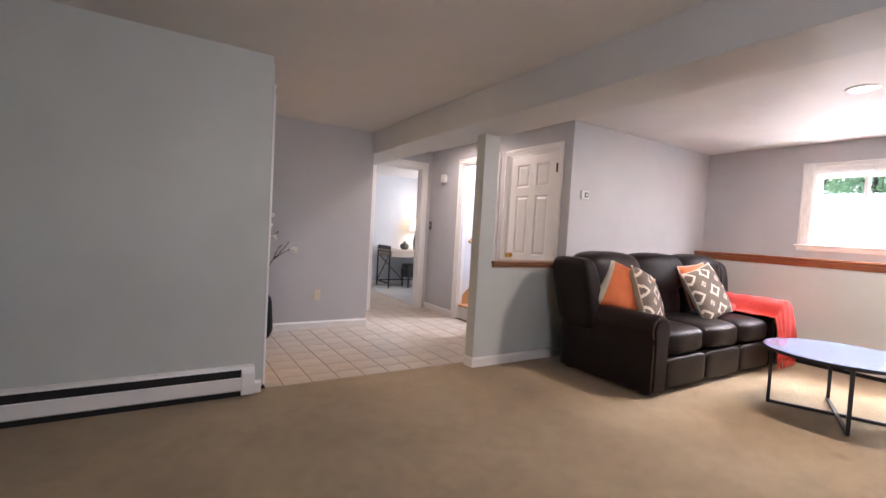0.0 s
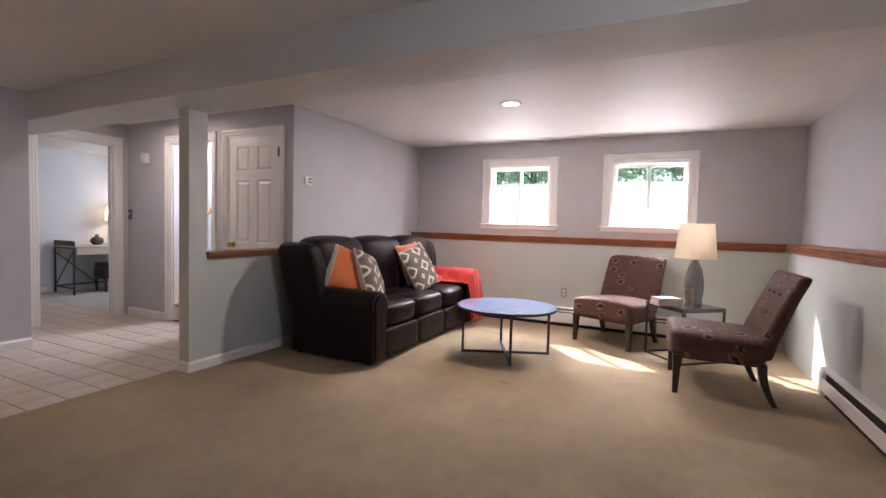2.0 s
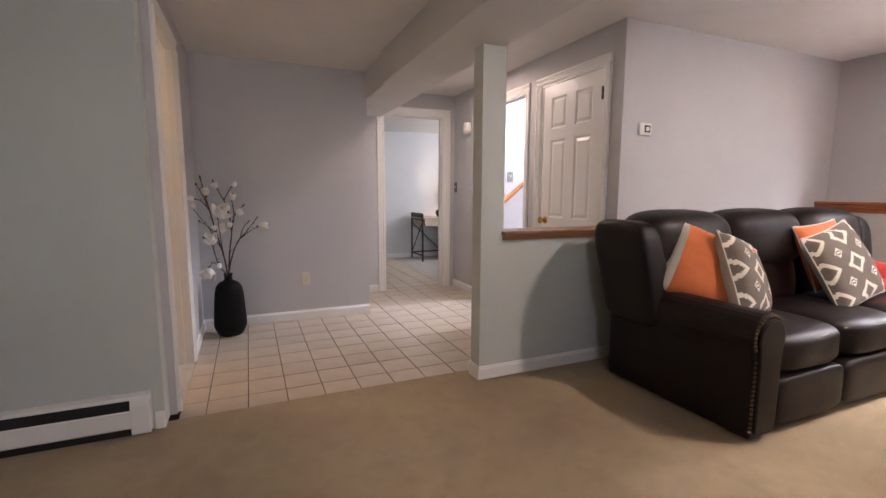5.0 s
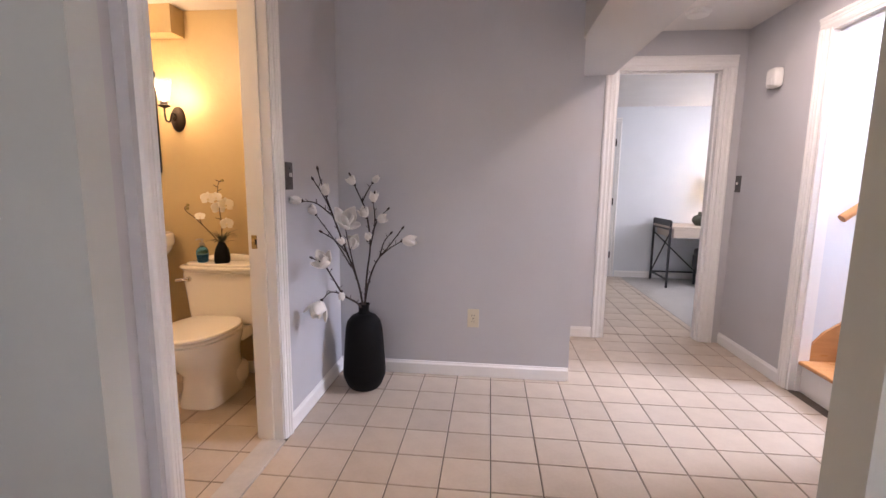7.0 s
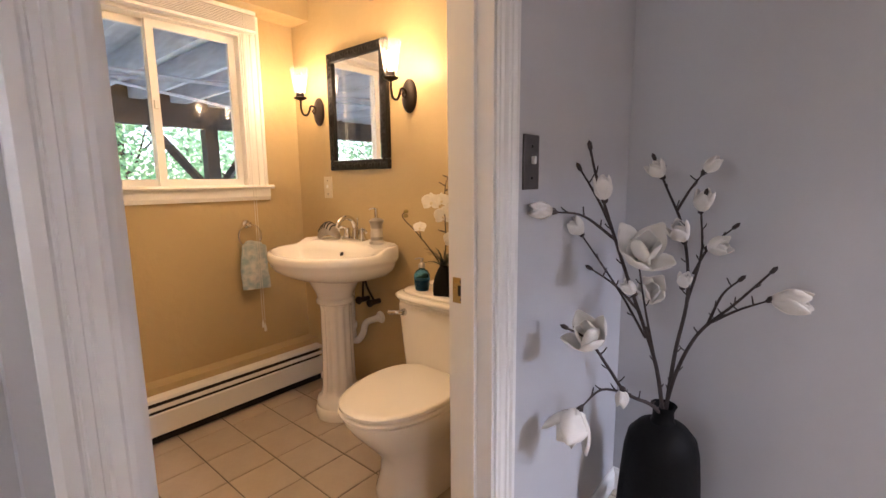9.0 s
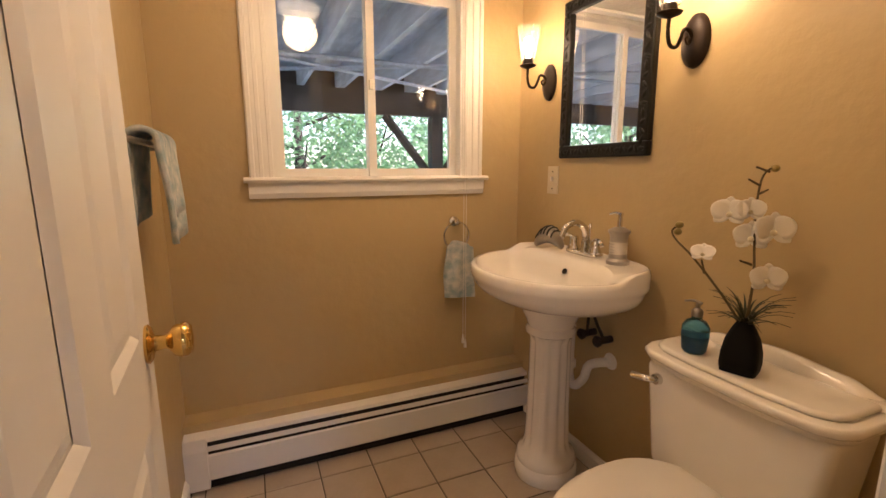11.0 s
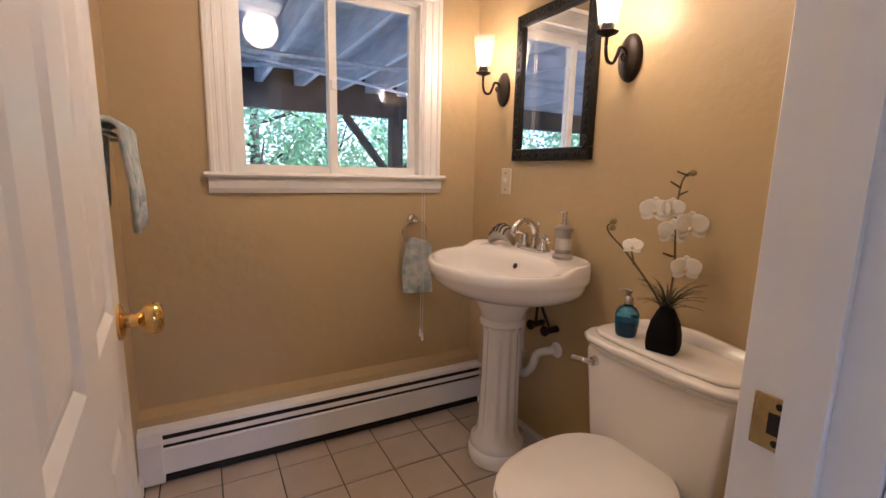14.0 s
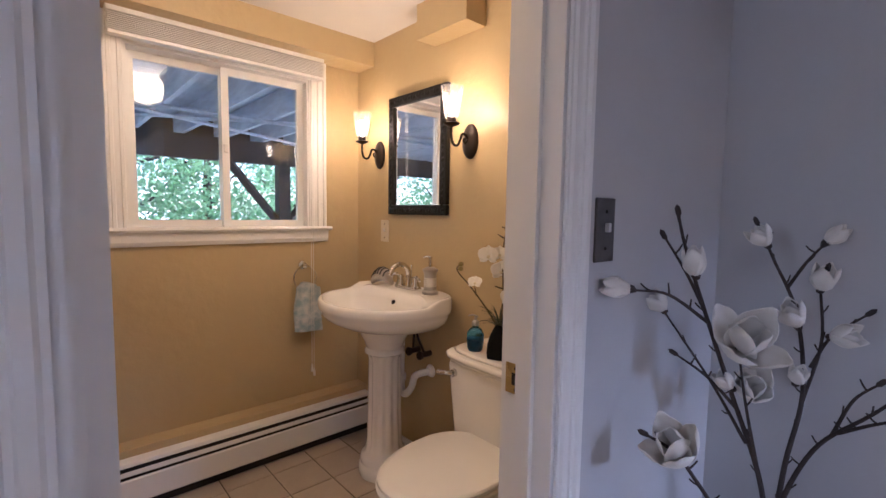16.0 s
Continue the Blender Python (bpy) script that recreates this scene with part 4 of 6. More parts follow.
def throw_blanket():
    """A knitted throw lying over the arm and hanging down its front."""
    ob = thing("throw_blanket", "coral red knitted throw draped over the sofa arm", "blanket", (0, 0, 0))
    x_in, x_out = SOFA[0] + 2.20 - 0.36, SOFA[0] + 2.20 + 0.03
    bm = bmesh.new()
    prof = smooth_line([(x_in, 0.0, 0.515), (x_in + 0.05, 0.0, 0.525), (x_in + 0.10, 0.0, 0.585), (x_in + 0.16, 0.0, 0.645), (x_in + 0.24, 0.0, 0.662), (x_in + 0.33, 0.0, 0.625), (x_in + 0.385, 0.0, 0.53), (x_in + 0.402, 0.0, 0.40), (x_in + 0.41, 0.0, 0.28)], 5)
    rows = []
    for k in range(46):
        f = k / 45
        row = []
        for i, p in enumerate(prof):
            g = i / (len(prof) - 1)
            if f < 0.62:
                y = SOFA[1] + 0.72 - f / 0.62 * 0.76
                z = p.z + 0.005 * math.sin(y * 34 + g * 9) * (0.4 + g) + 0.012 * noise.noise(Vector((g * 5, y * 9, 2)))
                q = Vector((p.x + 0.01 * math.sin(y * 28 + g * 3), y + 0.05 * noise.noise(Vector((g * 4, 0, 7))), z + 0.006))
            else:
                d = (f - 0.62) / 0.38
                z = p.z + (0.13 - p.z) * d if p.z > 0.13 else p.z
                fold = 0.022 * math.sin(g * 20 + 1.2) * (0.3 + d)
                q = Vector((p.x + 0.02 * d * math.sin(g * 11), SOFA[1] - 0.04 - 0.03 * math.sin(min(d * 3, 1.57)) - abs(fold) * 0.9 - 0.01, z + 0.006))
            row.append(bm.verts.new(q))
        rows.append(row)
    for a, b in zip(rows, rows[1:]):
        for i in range(len(a) - 1):
            bm.faces.new((a[i], a[i + 1], b[i + 1], b[i]))
    cloth = part("cloth", bm, M_RED, ob, "", True)
    mod = cloth.modifiers.new("thick", "SOLIDIFY")
    mod.thickness, mod.offset = 0.01, 1
    bm = bmesh.new()
    for i in range(30):
        g = i / 29
        x = x_in + 0.02 + 0.38 * g
        y = SOFA[1] - 0.082 - 0.02 * abs(math.sin(g * 20 + 1.2))
        tube([(x, y, 0.145), (x + 0.008 * math.sin(i * 2.1), y - 0.008, 0.09), (x + 0.014 * math.sin(i * 3.7), y - 0.012 + 0.01 * math.sin(i), 0.045)], 0.0038, 5, 3, 0.0022, bm)
    part("fringe", bm, M_RED, ob, "", True)
    bm = puff(x_in - 0.16, x_in + 0.12, SOFA[1] + 0.30, SOFA[1] + 0.52, 0.495, 0.60, 12, 3)
    part("fold", bm, M_RED, ob, "", True)


throw_blanket()

M_TABLETOP = mat("dark_laminate_top", (0.060, 0.058, 0.062), 0.24, (0.048, 0.046, 0.050), 2, 90, 0.02, coat=0.4)


M_BLUETOP = mat("blue_grey_table_top", (0.16, 0.26, 0.46), 0.2, (0.14, 0.235, 0.43), 2, 90, 0.02, coat=0.5)


def coffee_table(place, turn):
    ob = thing("coffee_table", "round coffee table, blue-grey top on crossed black metal legs", "coffee table", place, turn)
    part("tabletop", lathe([(0, 0.430), (0.452, 0.430), (0.456, 0.434), (0.456, 0.450), (0.452, 0.454), (0, 0.454)], 64, False), M_BLUETOP, ob)
    part("rim", lathe([(0.4565, 0.431), (0.460, 0.431), (0.460, 0.453), (0.4565, 0.453)], 64, False), M_BLACK, ob)
    for k in range(4):
        a = radians(90 * k)
        x, y = 0.40 * math.cos(a), 0.40 * math.sin(a)
        part("leg", shift(boxes((-0.011, 0.011, -0.011, 0.011, 0.0, 0.43)), m=Matrix.Translation((x, y, 0)) @ Matrix.Rotation(a, 4, "Z")), M_BLACK, ob, "", False, 0.001)
    for k in range(2):
        a = radians(90 * k)
        z = 0.0 + 0.0004 * k
        part("floor_bar", shift(boxes((-0.389, 0.389, -0.011, 0.011, 0.001 + z, 0.022 + z)), m=Matrix.Rotation(a, 4, "Z")), M_BLACK, ob)
        part("top_bar", shift(boxes((-0.389, 0.389, -0.011, 0.011, 0.408 + z, 0.4292 + z)), m=Matrix.Rotation(a, 4, "Z")), M_BLACK, ob)
    return ob


coffee_table((4.305, 1.045, 0), 24)

M_DARKWOOD = mat("espresso_wood", (0.030, 0.016, 0.012), 0.3, (0.018, 0.010, 0.008), 6, 60, 0.08)


def slipper_chair(place, turn, label):
    """Armless chair. Local: faces -Y, centred on its seat."""
    ob = thing("slipper_chair", label, "chair", place, turn, "armless accent chairs")
    seat = puff(-0.335, 0.335, -0.34, 0.27, 0.275, 0.46, 20, 9.0)
    for v in seat.verts:
        v.co.z += 0.03 * (1 - (v.co.x / 0.335) ** 2) * (1 if v.co.z > 0.36 else 0) - 0.03 * (v.co.y + 0.34) * (1 if v.co.z > 0.36 else 0)
    part("seat", seat, M_FLOWER, ob, "", True)
    line = [(0.19 + 0.34 * h + 0.14 * h * h, 0.36 + h) for h in (-0.05, 0.0, 0.1, 0.2, 0.3, 0.4, 0.5, 0.55)]
    back = extrude_profile(line + [(y + 0.115 - 0.07 * (z - 0.31), z - 0.012 * (z > 0.85)) for y, z in reversed(line)], "x", -0.32, 0.32)
    back_ob = part("backrest", back, M_FLOWER, ob, "", True, 0.028, 3)
    for x, z in ((-0.14, 0.76), (0.0, 0.76), (0.14, 0.76), (-0.07, 0.62), (0.07, 0.62)):
        h = z - 0.36
        bm = bmesh.new()
        bmesh.ops.create_uvsphere(bm, u_segments=10, v_segments=6, radius=0.011)
        part("button_tuft", shift(bm, x, 0.188 + 0.34 * h + 0.14 * h * h, z), M_FLOWER, back_ob, "", True)
    part("seat_frame", boxes((-0.315, 0.315, -0.31, 0.26, 0.262, 0.295)), M_FLOWER, ob, "", False, 0.006)
    for sx in (-1, 1):
        for front in (True, False):
            x, y = sx * 0.292, -0.285 if front else 0.235
            ex, ey = sx * 0.298, (-0.29 if front else 0.32)
            bm = bmesh.new()
            rings = []
            for k in range(7):
                f = k / 6
                w = 0.029 - 0.011 * f
                cx, cy = x + (ex - x) * f * f, y + (ey - y) * f * f
                z = 0.285 * (1 - f)
                rings.append([bm.verts.new((cx + a * w, cy + b * w, z)) for a, b in ((-1, -1), (1, -1), (1, 1), (-1, 1))])
            for a, b in zip(rings, rings[1:]):
                for i in range(4):
                    bm.faces.new((a[i], a[(i + 1) % 4], b[(i + 1) % 4], b[i]))
            bm.faces.new(rings[0])
            bm.faces.new(rings[-1])
            part("leg", bm, M_DARKWOOD, ob, "espresso wood leg", False, 0.003)
    return ob


slipper_chair((5.37, 0.17, 0), -113, "armless chair in brown floral fabric with tufted back")
slipper_chair((4.275, -0.65, 0), 182, "armless chair in brown floral fabric beside the lamp table")


def side_table(place, turn):
    ob = thing("side_table", "small square side table with grey top and black frame", "side table", place, turn)
    s = 0.235
    part("tabletop", boxes((-s, s, -s, s, 0.485, 0.503)), M_TABLETOP, ob, "", False, 0.002)
    for x in (-1, 1):
        for y in (-1, 1):
            part("leg", boxes((x * (s - 0.009) - 0.008, x * (s - 0.009) + 0.008, y * (s - 0.009) - 0.008, y * (s - 0.009) + 0.008, 0.0, 0.484)), M_BLACK, ob)
    for y in (-1, 1):
        for z in (0.001, 0.468):
            part("rail", boxes((-s + 0.018, s - 0.018, y * (s - 0.009) - 0.008, y * (s - 0.009) + 0.008, z, z + 0.016)), M_BLACK, ob)
            part("rail", boxes((y * (s - 0.009) - 0.008, y * (s - 0.009) + 0.008, -s + 0.018, s - 0.018, z, z + 0.016)), M_BLACK, ob)
    return ob


side_table((5.06, -0.46, 0), 41)
M_LAMPBASE = mat("grey_glazed_lamp", (0.20, 0.21, 0.21), 0.25, (0.14, 0.145, 0.145), 6, 60, 0.05, coat=0.3)
M_SHADE = mat("linen_shade", (0.76, 0.71, 0.63), 0.9, (0.72, 0.67, 0.59), 20, 300, 0.3)
shade_nodes = M_SHADE.node_tree
tr = shade_nodes.nodes.new("ShaderNodeBsdfTranslucent")
tr.inputs[0].default_value = (0.95, 0.90, 0.80, 1)
ms = shade_nodes.nodes.new("ShaderNodeMixShader")
ms.inputs[0].default_value = 0.5
shade_nodes.links.new(shade_nodes.nodes["Principled BSDF"].outputs[0], ms.inputs[1])
shade_nodes.links.new(tr.outputs[0], ms.inputs[2])
shade_nodes.links.new(ms.outputs[0], shade_nodes.nodes["Material Output"].inputs[0])


def table_lamp(place, label, scale=1.0, base_mat=None, watts=3.0):
    ob = thing("table_lamp", label, "lamp", place)
    k = scale
    part("base", lathe([(r * k, z * k) for r, z in ((0, 0), (0.075, 0), (0.078, 0.01), (0.072, 0.03), (0.082, 0.10), (0.085, 0.16), (0.078, 0.25), (0.060, 0.34), (0.034, 0.40), (0.028, 0.42), (0, 0.42))], 36, False), base_mat or M_LAMPBASE, ob, "", True)
    part("stem", lathe([(0.009 * k, 0.42 * k), (0.009 * k, 0.52 * k)], 12), M_METAL, ob, "", True)
    sh = part("shade", lathe([(0.180 * k, 0.435 * k), (0.150 * k, 0.765 * k), (0.147 * k, 0.765 * k), (0.177 * k, 0.435 * k), (0.180 * k, 0.435 * k)], 48, False), M_SHADE, ob, "off-white linen shade, lit", True)
    part("finial", lathe([(0.004 * k, 0.76 * k), (0.01 * k, 0.775 * k), (0.006 * k, 0.79 * k), (0, 0.795 * k)], 12), M_METAL, ob, "", True)
    part("spider", boxes((-0.148 * k, 0.148 * k, -0.002, 0.002, 0.752 * k, 0.756 * k)), M_METAL, ob)
    bulb("lamp_bulb", (place[0], place[1], place[2] + 0.58 * k), watts, (1.0, 0.85, 0.68), 0.03)
    return ob


table_lamp((5.19, -0.535, 0.503), "table lamp with grey ceramic base and lit linen shade", 1.0, None, 0.8)
M_PAPER = mat("book_paper", (0.72, 0.68, 0.60), 0.8, (0.60, 0.56, 0.48), 60, 300, 0.4, stretch=(1, 1, 12))
M_COVER = mat("pale_book_cover", (0.62, 0.55, 0.46), 0.5, (0.55, 0.48, 0.40), 10, 100, 0.05)


def book(place, turn, w, d, h):
    ob = thing("book", "pale hardback book lying on the side table", "book", place, turn, "books on the side table")
    part("pages", boxes((-w / 2 + 0.004, w / 2 - 0.004, -d / 2 + 0.004, d / 2, 0.003, h - 0.003)), M_PAPER, ob)
    part("cover", boxes((-w / 2, w / 2, -d / 2, d / 2, 0, 0.0028), (-w / 2, w / 2, -d / 2, d / 2, h - 0.0028, h), (-w / 2, w / 2, d / 2 + 0.0005, d / 2 + 0.003, 0, h)), M_COVER, ob)


book((4.93, -0.30, 0.5035), 30, 0.16, 0.22, 0.028)
book((4.935, -0.305, 0.532), 24, 0.155, 0.215, 0.022)
book((4.932, -0.302, 0.5545), 33, 0.15, 0.21, 0.018)
jar = thing("glass_jar", "small clear glass jar filled with shells", "jar", (4.97, -0.485, 0.5035))
M_JAR = glass("clear_glass", (0.97, 0.97, 0.95))
part("jar_body", lathe([(0, 0), (0.042, 0), (0.046, 0.012), (0.046, 0.11), (0.034, 0.135), (0.036, 0.15), (0.033, 0.15), (0.031, 0.135), (0.043, 0.108), (0.043, 0.014), (0, 0.006)], 28, False), M_JAR, jar, "", True)
bm = bmesh.new()
for k in range(90):
    q = bmesh.ops.create_icosphere(bm, subdivisions=1, radius=random.uniform(0.008, 0.013))
    a, r = random.uniform(0, 6.28), 0.032 * math.sqrt(random.random())
    bmesh.ops.scale(bm, vec=(1, 0.7, 0.6), verts=q["verts"])
    bmesh.ops.translate(bm, verts=q["verts"], vec=(r * math.cos(a), r * math.sin(a), 0.016 + 0.095 * k / 90))
jar.scale = (1.15, 1.15, 1.45)
part("shells", bm, mat("sea_shells", (0.40, 0.27, 0.18), 0.6, (0.62, 0.52, 0.42), 30, 100, 0.1), jar, "brown and cream shells", True)

# ---- hall: vase with branches ----
M_VASE = mat("matte_black_ceramic", (0.005, 0.005, 0.005), 0.6, (0.006, 0.0055, 0.0055), 8, 90, 0.2, spec=0.12)
M_BARK = mat("dark_bark", (0.050, 0.036, 0.032), 0.8, (0.025, 0.018, 0.016), 30, 160, 0.6)
M_PETAL = mat("ivory_silk_petal", (0.78, 0.75, 0.69), 0.7, (0.70, 0.66, 0.60), 14, 120, 0.1)
VASE = (1.035, 4.565)
vase = thing("floor_vase", "tall matte black floor vase with a narrow neck", "vase", (VASE[0], VASE[1], 0))
part("body", lathe([(0, 0.002), (0.085, 0.002), (0.100, 0.02), (0.122, 0.075), (0.124, 0.10), (0.112, 0.28), (0.106, 0.355), (0.096, 0.40), (0.070, 0.432), (0.038, 0.448), (0, 0.449)], 48, False), M_VASE, vase, "", True)
part("neck", lathe([(0.036, 0.447), (0.030, 0.458), (0.030, 0.485), (0.037, 0.502), (0.033, 0.503), (0.026, 0.488), (0.024, 0.455), (0, 0.452)], 40, False), M_VASE, vase, "narrow flared neck", True)

bouquet = thing("magnolia_branches", "bare dark branches with white silk magnolia blooms", "artificial flowers", (VASE[0], VASE[1], 0.47))


def petal(bm, m, length, width, bulge, curl=0.35, notch=0.0):
    """A petal that grows along local z, bellied outwards (+y), its sides curled back."""
    rows = []
    for i in range(8):
        f = i / 7
        w = width * (math.sin(math.pi * (0.10 + 0.82 * f)) ** 0.75)
        rows.append([bm.verts.new(m @ Vector((s * w / 2, bulge * math.sin(math.pi * 0.85 * f) * length - curl * s * s * w * 0.5, f * length * (1 - notch * s * s)))) for s in (-1, -0.6, -0.25, 0.25, 0.6, 1)])
    for a, b in zip(rows, rows[1:]):
        for i in range(5):
            bm.faces.new((a[i], a[i + 1], b[i + 1], b[i]))


def bloom(place, axis, size, openness, parent):
    q = Vector(axis).normalized().to_track_quat("Z", "Y").to_matrix().to_4x4()
    bm = shift(lathe([(0, -0.012), (0.007, -0.008), (0.009, 0.0), (0.004, 0.008), (0, 0.009)], 8, False), m=Matrix.Translation(place) @ q)
    ob = part("bloom", bm, M_BARK, parent, "dark calyx with ivory petals", True)
    for ring, count in ((0, 3), (1, 4)):
        for k in range(count):
            a = 2 * math.pi * (k + 0.5 * ring) / count + random.uniform(-0.15, 0.15)
            m = Matrix.Translation(place) @ q @ Matrix.Rotation(a, 4, "Z") @ Matrix.Translation((0, 0.002 + 0.003 * ring, 0)) @ Matrix.Rotation(radians(-openness * (0.3 + 0.8 * ring) * random.uniform(0.8, 1.2)), 4, "X")
            bm = bmesh.new()
            petal(bm, m, size * (0.92 + 0.1 * ring), size * 0.72, 0.20, 0.45, 0.12)
            pt = part("petal", bm, M_PETAL, ob, "", True)
            pt.modifiers.new("thick", "SOLIDIFY").thickness = 0.0015


# branches: x, y, z from the neck; the wall behind stands at +y, the door wall at -x
STEMS = (
    ((0, 0, 0), (-0.02, -0.05, 0.18), (-0.06, -0.14, 0.38), (-0.095, -0.24, 0.58), (-0.12, -0.30, 0.72), (-0.13, -0.32, 0.79)),
    ((0.005, 0, 0), (0.02, 0.0, 0.20), (0.042, 0.0, 0.38), (0.02, 0.0, 0.56), (-0.03, 0.0, 0.68), (-0.07, 0.0, 0.77)),
    ((0, 0.005, 0), (0.03, -0.01, 0.15), (0.08, -0.02, 0.28), (0.16, -0.03, 0.38), (0.235, -0.03, 0.48)),
    ((0, -0.005, 0), (-0.02, -0.08, 0.06), (-0.05, -0.20, 0.13), (-0.065, -0.30, 0.23), (-0.08, -0.40, 0.33), (-0.12, -0.45, 0.37)),
    ((-0.04, -0.09, 0.26), (-0.10, -0.15, 0.40), (-0.20, -0.20, 0.565)),
    ((0.042, 0.0, 0.36), (0.065, 0.02, 0.50), (0.055, 0.03, 0.62), (0.065, 0.02, 0.67)),
    ((0.0, 0.0, 0.62), (0.03, 0.0, 0.68), (0.06, 0.0, 0.725)),
    ((0.05, 0.01, 0.44), (0.08, 0.03, 0.515), (0.14, 0.03, 0.58)),
    ((-0.045, -0.18, 0.12), (-0.08, -0.30, 0.17), (-0.10, -0.39, 0.15)),
    ((-0.09, -0.22, 0.55), (-0.13, -0.34, 0.62), (-0.165, -0.43, 0.635)),
    ((0.11, -0.025, 0.32), (0.17, -0.05, 0.37), (0.236, -0.06, 0.41)),
    ((-0.05, -0.12, 0.34), (-0.10, -0.18, 0.42), (-0.16, -0.22, 0.47)),
    ((-0.095, -0.24, 0.58), (-0.125, -0.27, 0.66), (-0.16, -0.31, 0.74)),
    ((-0.02, -0.05, 0.18), (-0.035, -0.13, 0.36), (-0.04, -0.19, 0.49)),
    ((0.10, -0.02, 0.31), (0.13, -0.03, 0.40), (0.17, -0.03, 0.45)),
)
for k, pts in enumerate(STEMS):
    r0, r1 = (0.0065, 0.0026) if k < 4 else (0.0042, 0.002)
    stem = part("branch", tube(pts, r0, 7, 6, r1), M_BARK, bouquet, "", True)
    line = smooth_line(pts, 4)
    bm = bmesh.new()
    for j in range(2, len(line) - 1, 2):
        p = line[j]
        d = Vector((random.uniform(-1, 1), random.uniform(-1, 1), random.uniform(0.3, 1))).normalized()
        tube([p, p + d * 0.012, p + d * 0.022 + Vector((0, 0, 0.004))], 0.0022, 5, 2, 0.0016, bm)
    tip, way = line[-1], (line[-1] - line[-2]).normalized()
    q = bmesh.ops.create_icosphere(bm, subdivisions=1, radius=0.008, matrix=Matrix.Translation(tip) @ way.to_track_quat("Z", "Y").to_matrix().to_4x4() @ Matrix.Diagonal((0.8, 0.8, 1.8, 1)))
    tagged(part("twigs_and_bud", bm, M_BARK, stem, "", True), "", "", "", "stuff")
for place, axis, size, openness in (
    ((-0.04, -0.20, 0.505), (0.45, -0.6, 0.6), 0.11, 30), ((-0.05, -0.06, 0.375), (0.3, -0.6, 0.4), 0.085, 20), ((-0.10, -0.29, 0.66), (-0.1, -0.2, 0.95), 0.06, 8),
    ((-0.168, -0.435, 0.637), (-0.7, -0.7, 0.1), 0.055, 4), ((-0.195, -0.20, 0.56), (-0.4, -0.5, 0.7), 0.06, 14), ((-0.10, -0.395, 0.145), (-0.2, -0.5, -0.75), 0.10, 26),
    ((-0.075, -0.39, 0.32), (-0.1, -0.6, 0.7), 0.085, 26), ((0.24, -0.06, 0.412), (1, -0.1, 0.05), 0.08, 10), ((0.055, 0.025, 0.62), (0.2, -0.3, 0.9), 0.062, 12),
    ((0.025, -0.01, 0.535), (-0.3, -0.4, 0.8), 0.065, 16), ((0.08, 0.025, 0.515), (0.8, -0.3, 0.3), 0.06, 14), ((-0.045, 0.0, 0.715), (-0.4, -0.4, 0.7), 0.055, 16),
    ((0.062, 0.0, 0.728), (0.7, -0.1, 0.7), 0.048, 3), ((0.03, -0.01, 0.405), (0.2, -0.3, 0.8), 0.045, 10), ((-0.045, -0.25, 0.16), (0.0, -0.1, -1), 0.045, 4), ((-0.06, -0.15, 0.40), (-0.4, -0.4, 0.6), 0.045, 8)):
    bloom(place, axis, size, openness, bouquet)

# ---- stairs ----
stairs = thing("staircase", "oak staircase with white risers rising behind the opening", "stairs", (3.60, 4.13, 0))
for k in range(9):
    x, z = 0.25 * k, 0.19 * k
    part("riser", boxes((x, x + 0.02, 0.012, 0.70, z + 0.001, z + 0.165)), M_WHITE, stairs, "white painted riser")
    part("tread", boxes((x - 0.025, x + 0.27, 0.012, 0.70, z + 0.166, z + 0.19)), M_OAK, stairs, "", False, 0.008)
part("skirt_board", extrude_profile([(-0.02, 0.002), (0.12, 0.002), (2.3, 1.55), (2.3, 1.95), (0.10, 0.36), (-0.02, 0.20)], "y", 0.702, 0.718), M_OAK, stairs)
rail = thing("handrail", "round oak handrail fixed to the stairwell wall", "handrail", (3.64, 4.79, 1.03))
part("rail", tube([(0.04, 0, 0), (0.6, 0, 0.43), (2.2, 0, 1.66)], 0.024, 14, 4), M_OAK, rail, "", True)
for x in (0.20, 1.2, 2.0):
    z = x * 0.76
    part("bracket", tube([(x, 0.06, z - 0.05), (x, 0.02, z - 0.06), (x, 0, z - 0.03)], 0.007, 8), M_BRASS, rail, "", True)
downlight("stairwell_glow", (4.7, 4.5, 3.35), 15, (0.95, 0.96, 1.0), 0.5)
area_lamp("stairwell_daylight", (5.3, 4.48, 2.75), (0.82, 4.45, 0.75), 0.6, 0.5, 46, (0.66, 0.80, 1.0))

# ---- desk room ----
M_PALEOAK = mat("bleached_wood", (0.56, 0.47, 0.38), 0.5, (0.46, 0.38, 0.30), 4, 50, 0.12, stretch=(1, 9, 9))
desk = thing("writing_desk", "desk with pale wood top and black metal frame", "desk", (3.86, 7.60, 0))
L_, D_ = 1.10, 0.56
part("tabletop", boxes((0, L_, 0, D_, 0.71, 0.735)), M_PALEOAK, desk, "pale wood top", False, 0.003)
part("drawer_front", boxes((0.05, L_ - 0.05, 0.004, 0.022, 0.60, 0.705)), M_PALEOAK, desk)
part("drawer_box", boxes((0.05, L_ - 0.05, 0.024, D_ - 0.02, 0.60, 0.708)), M_PALEOAK, desk)
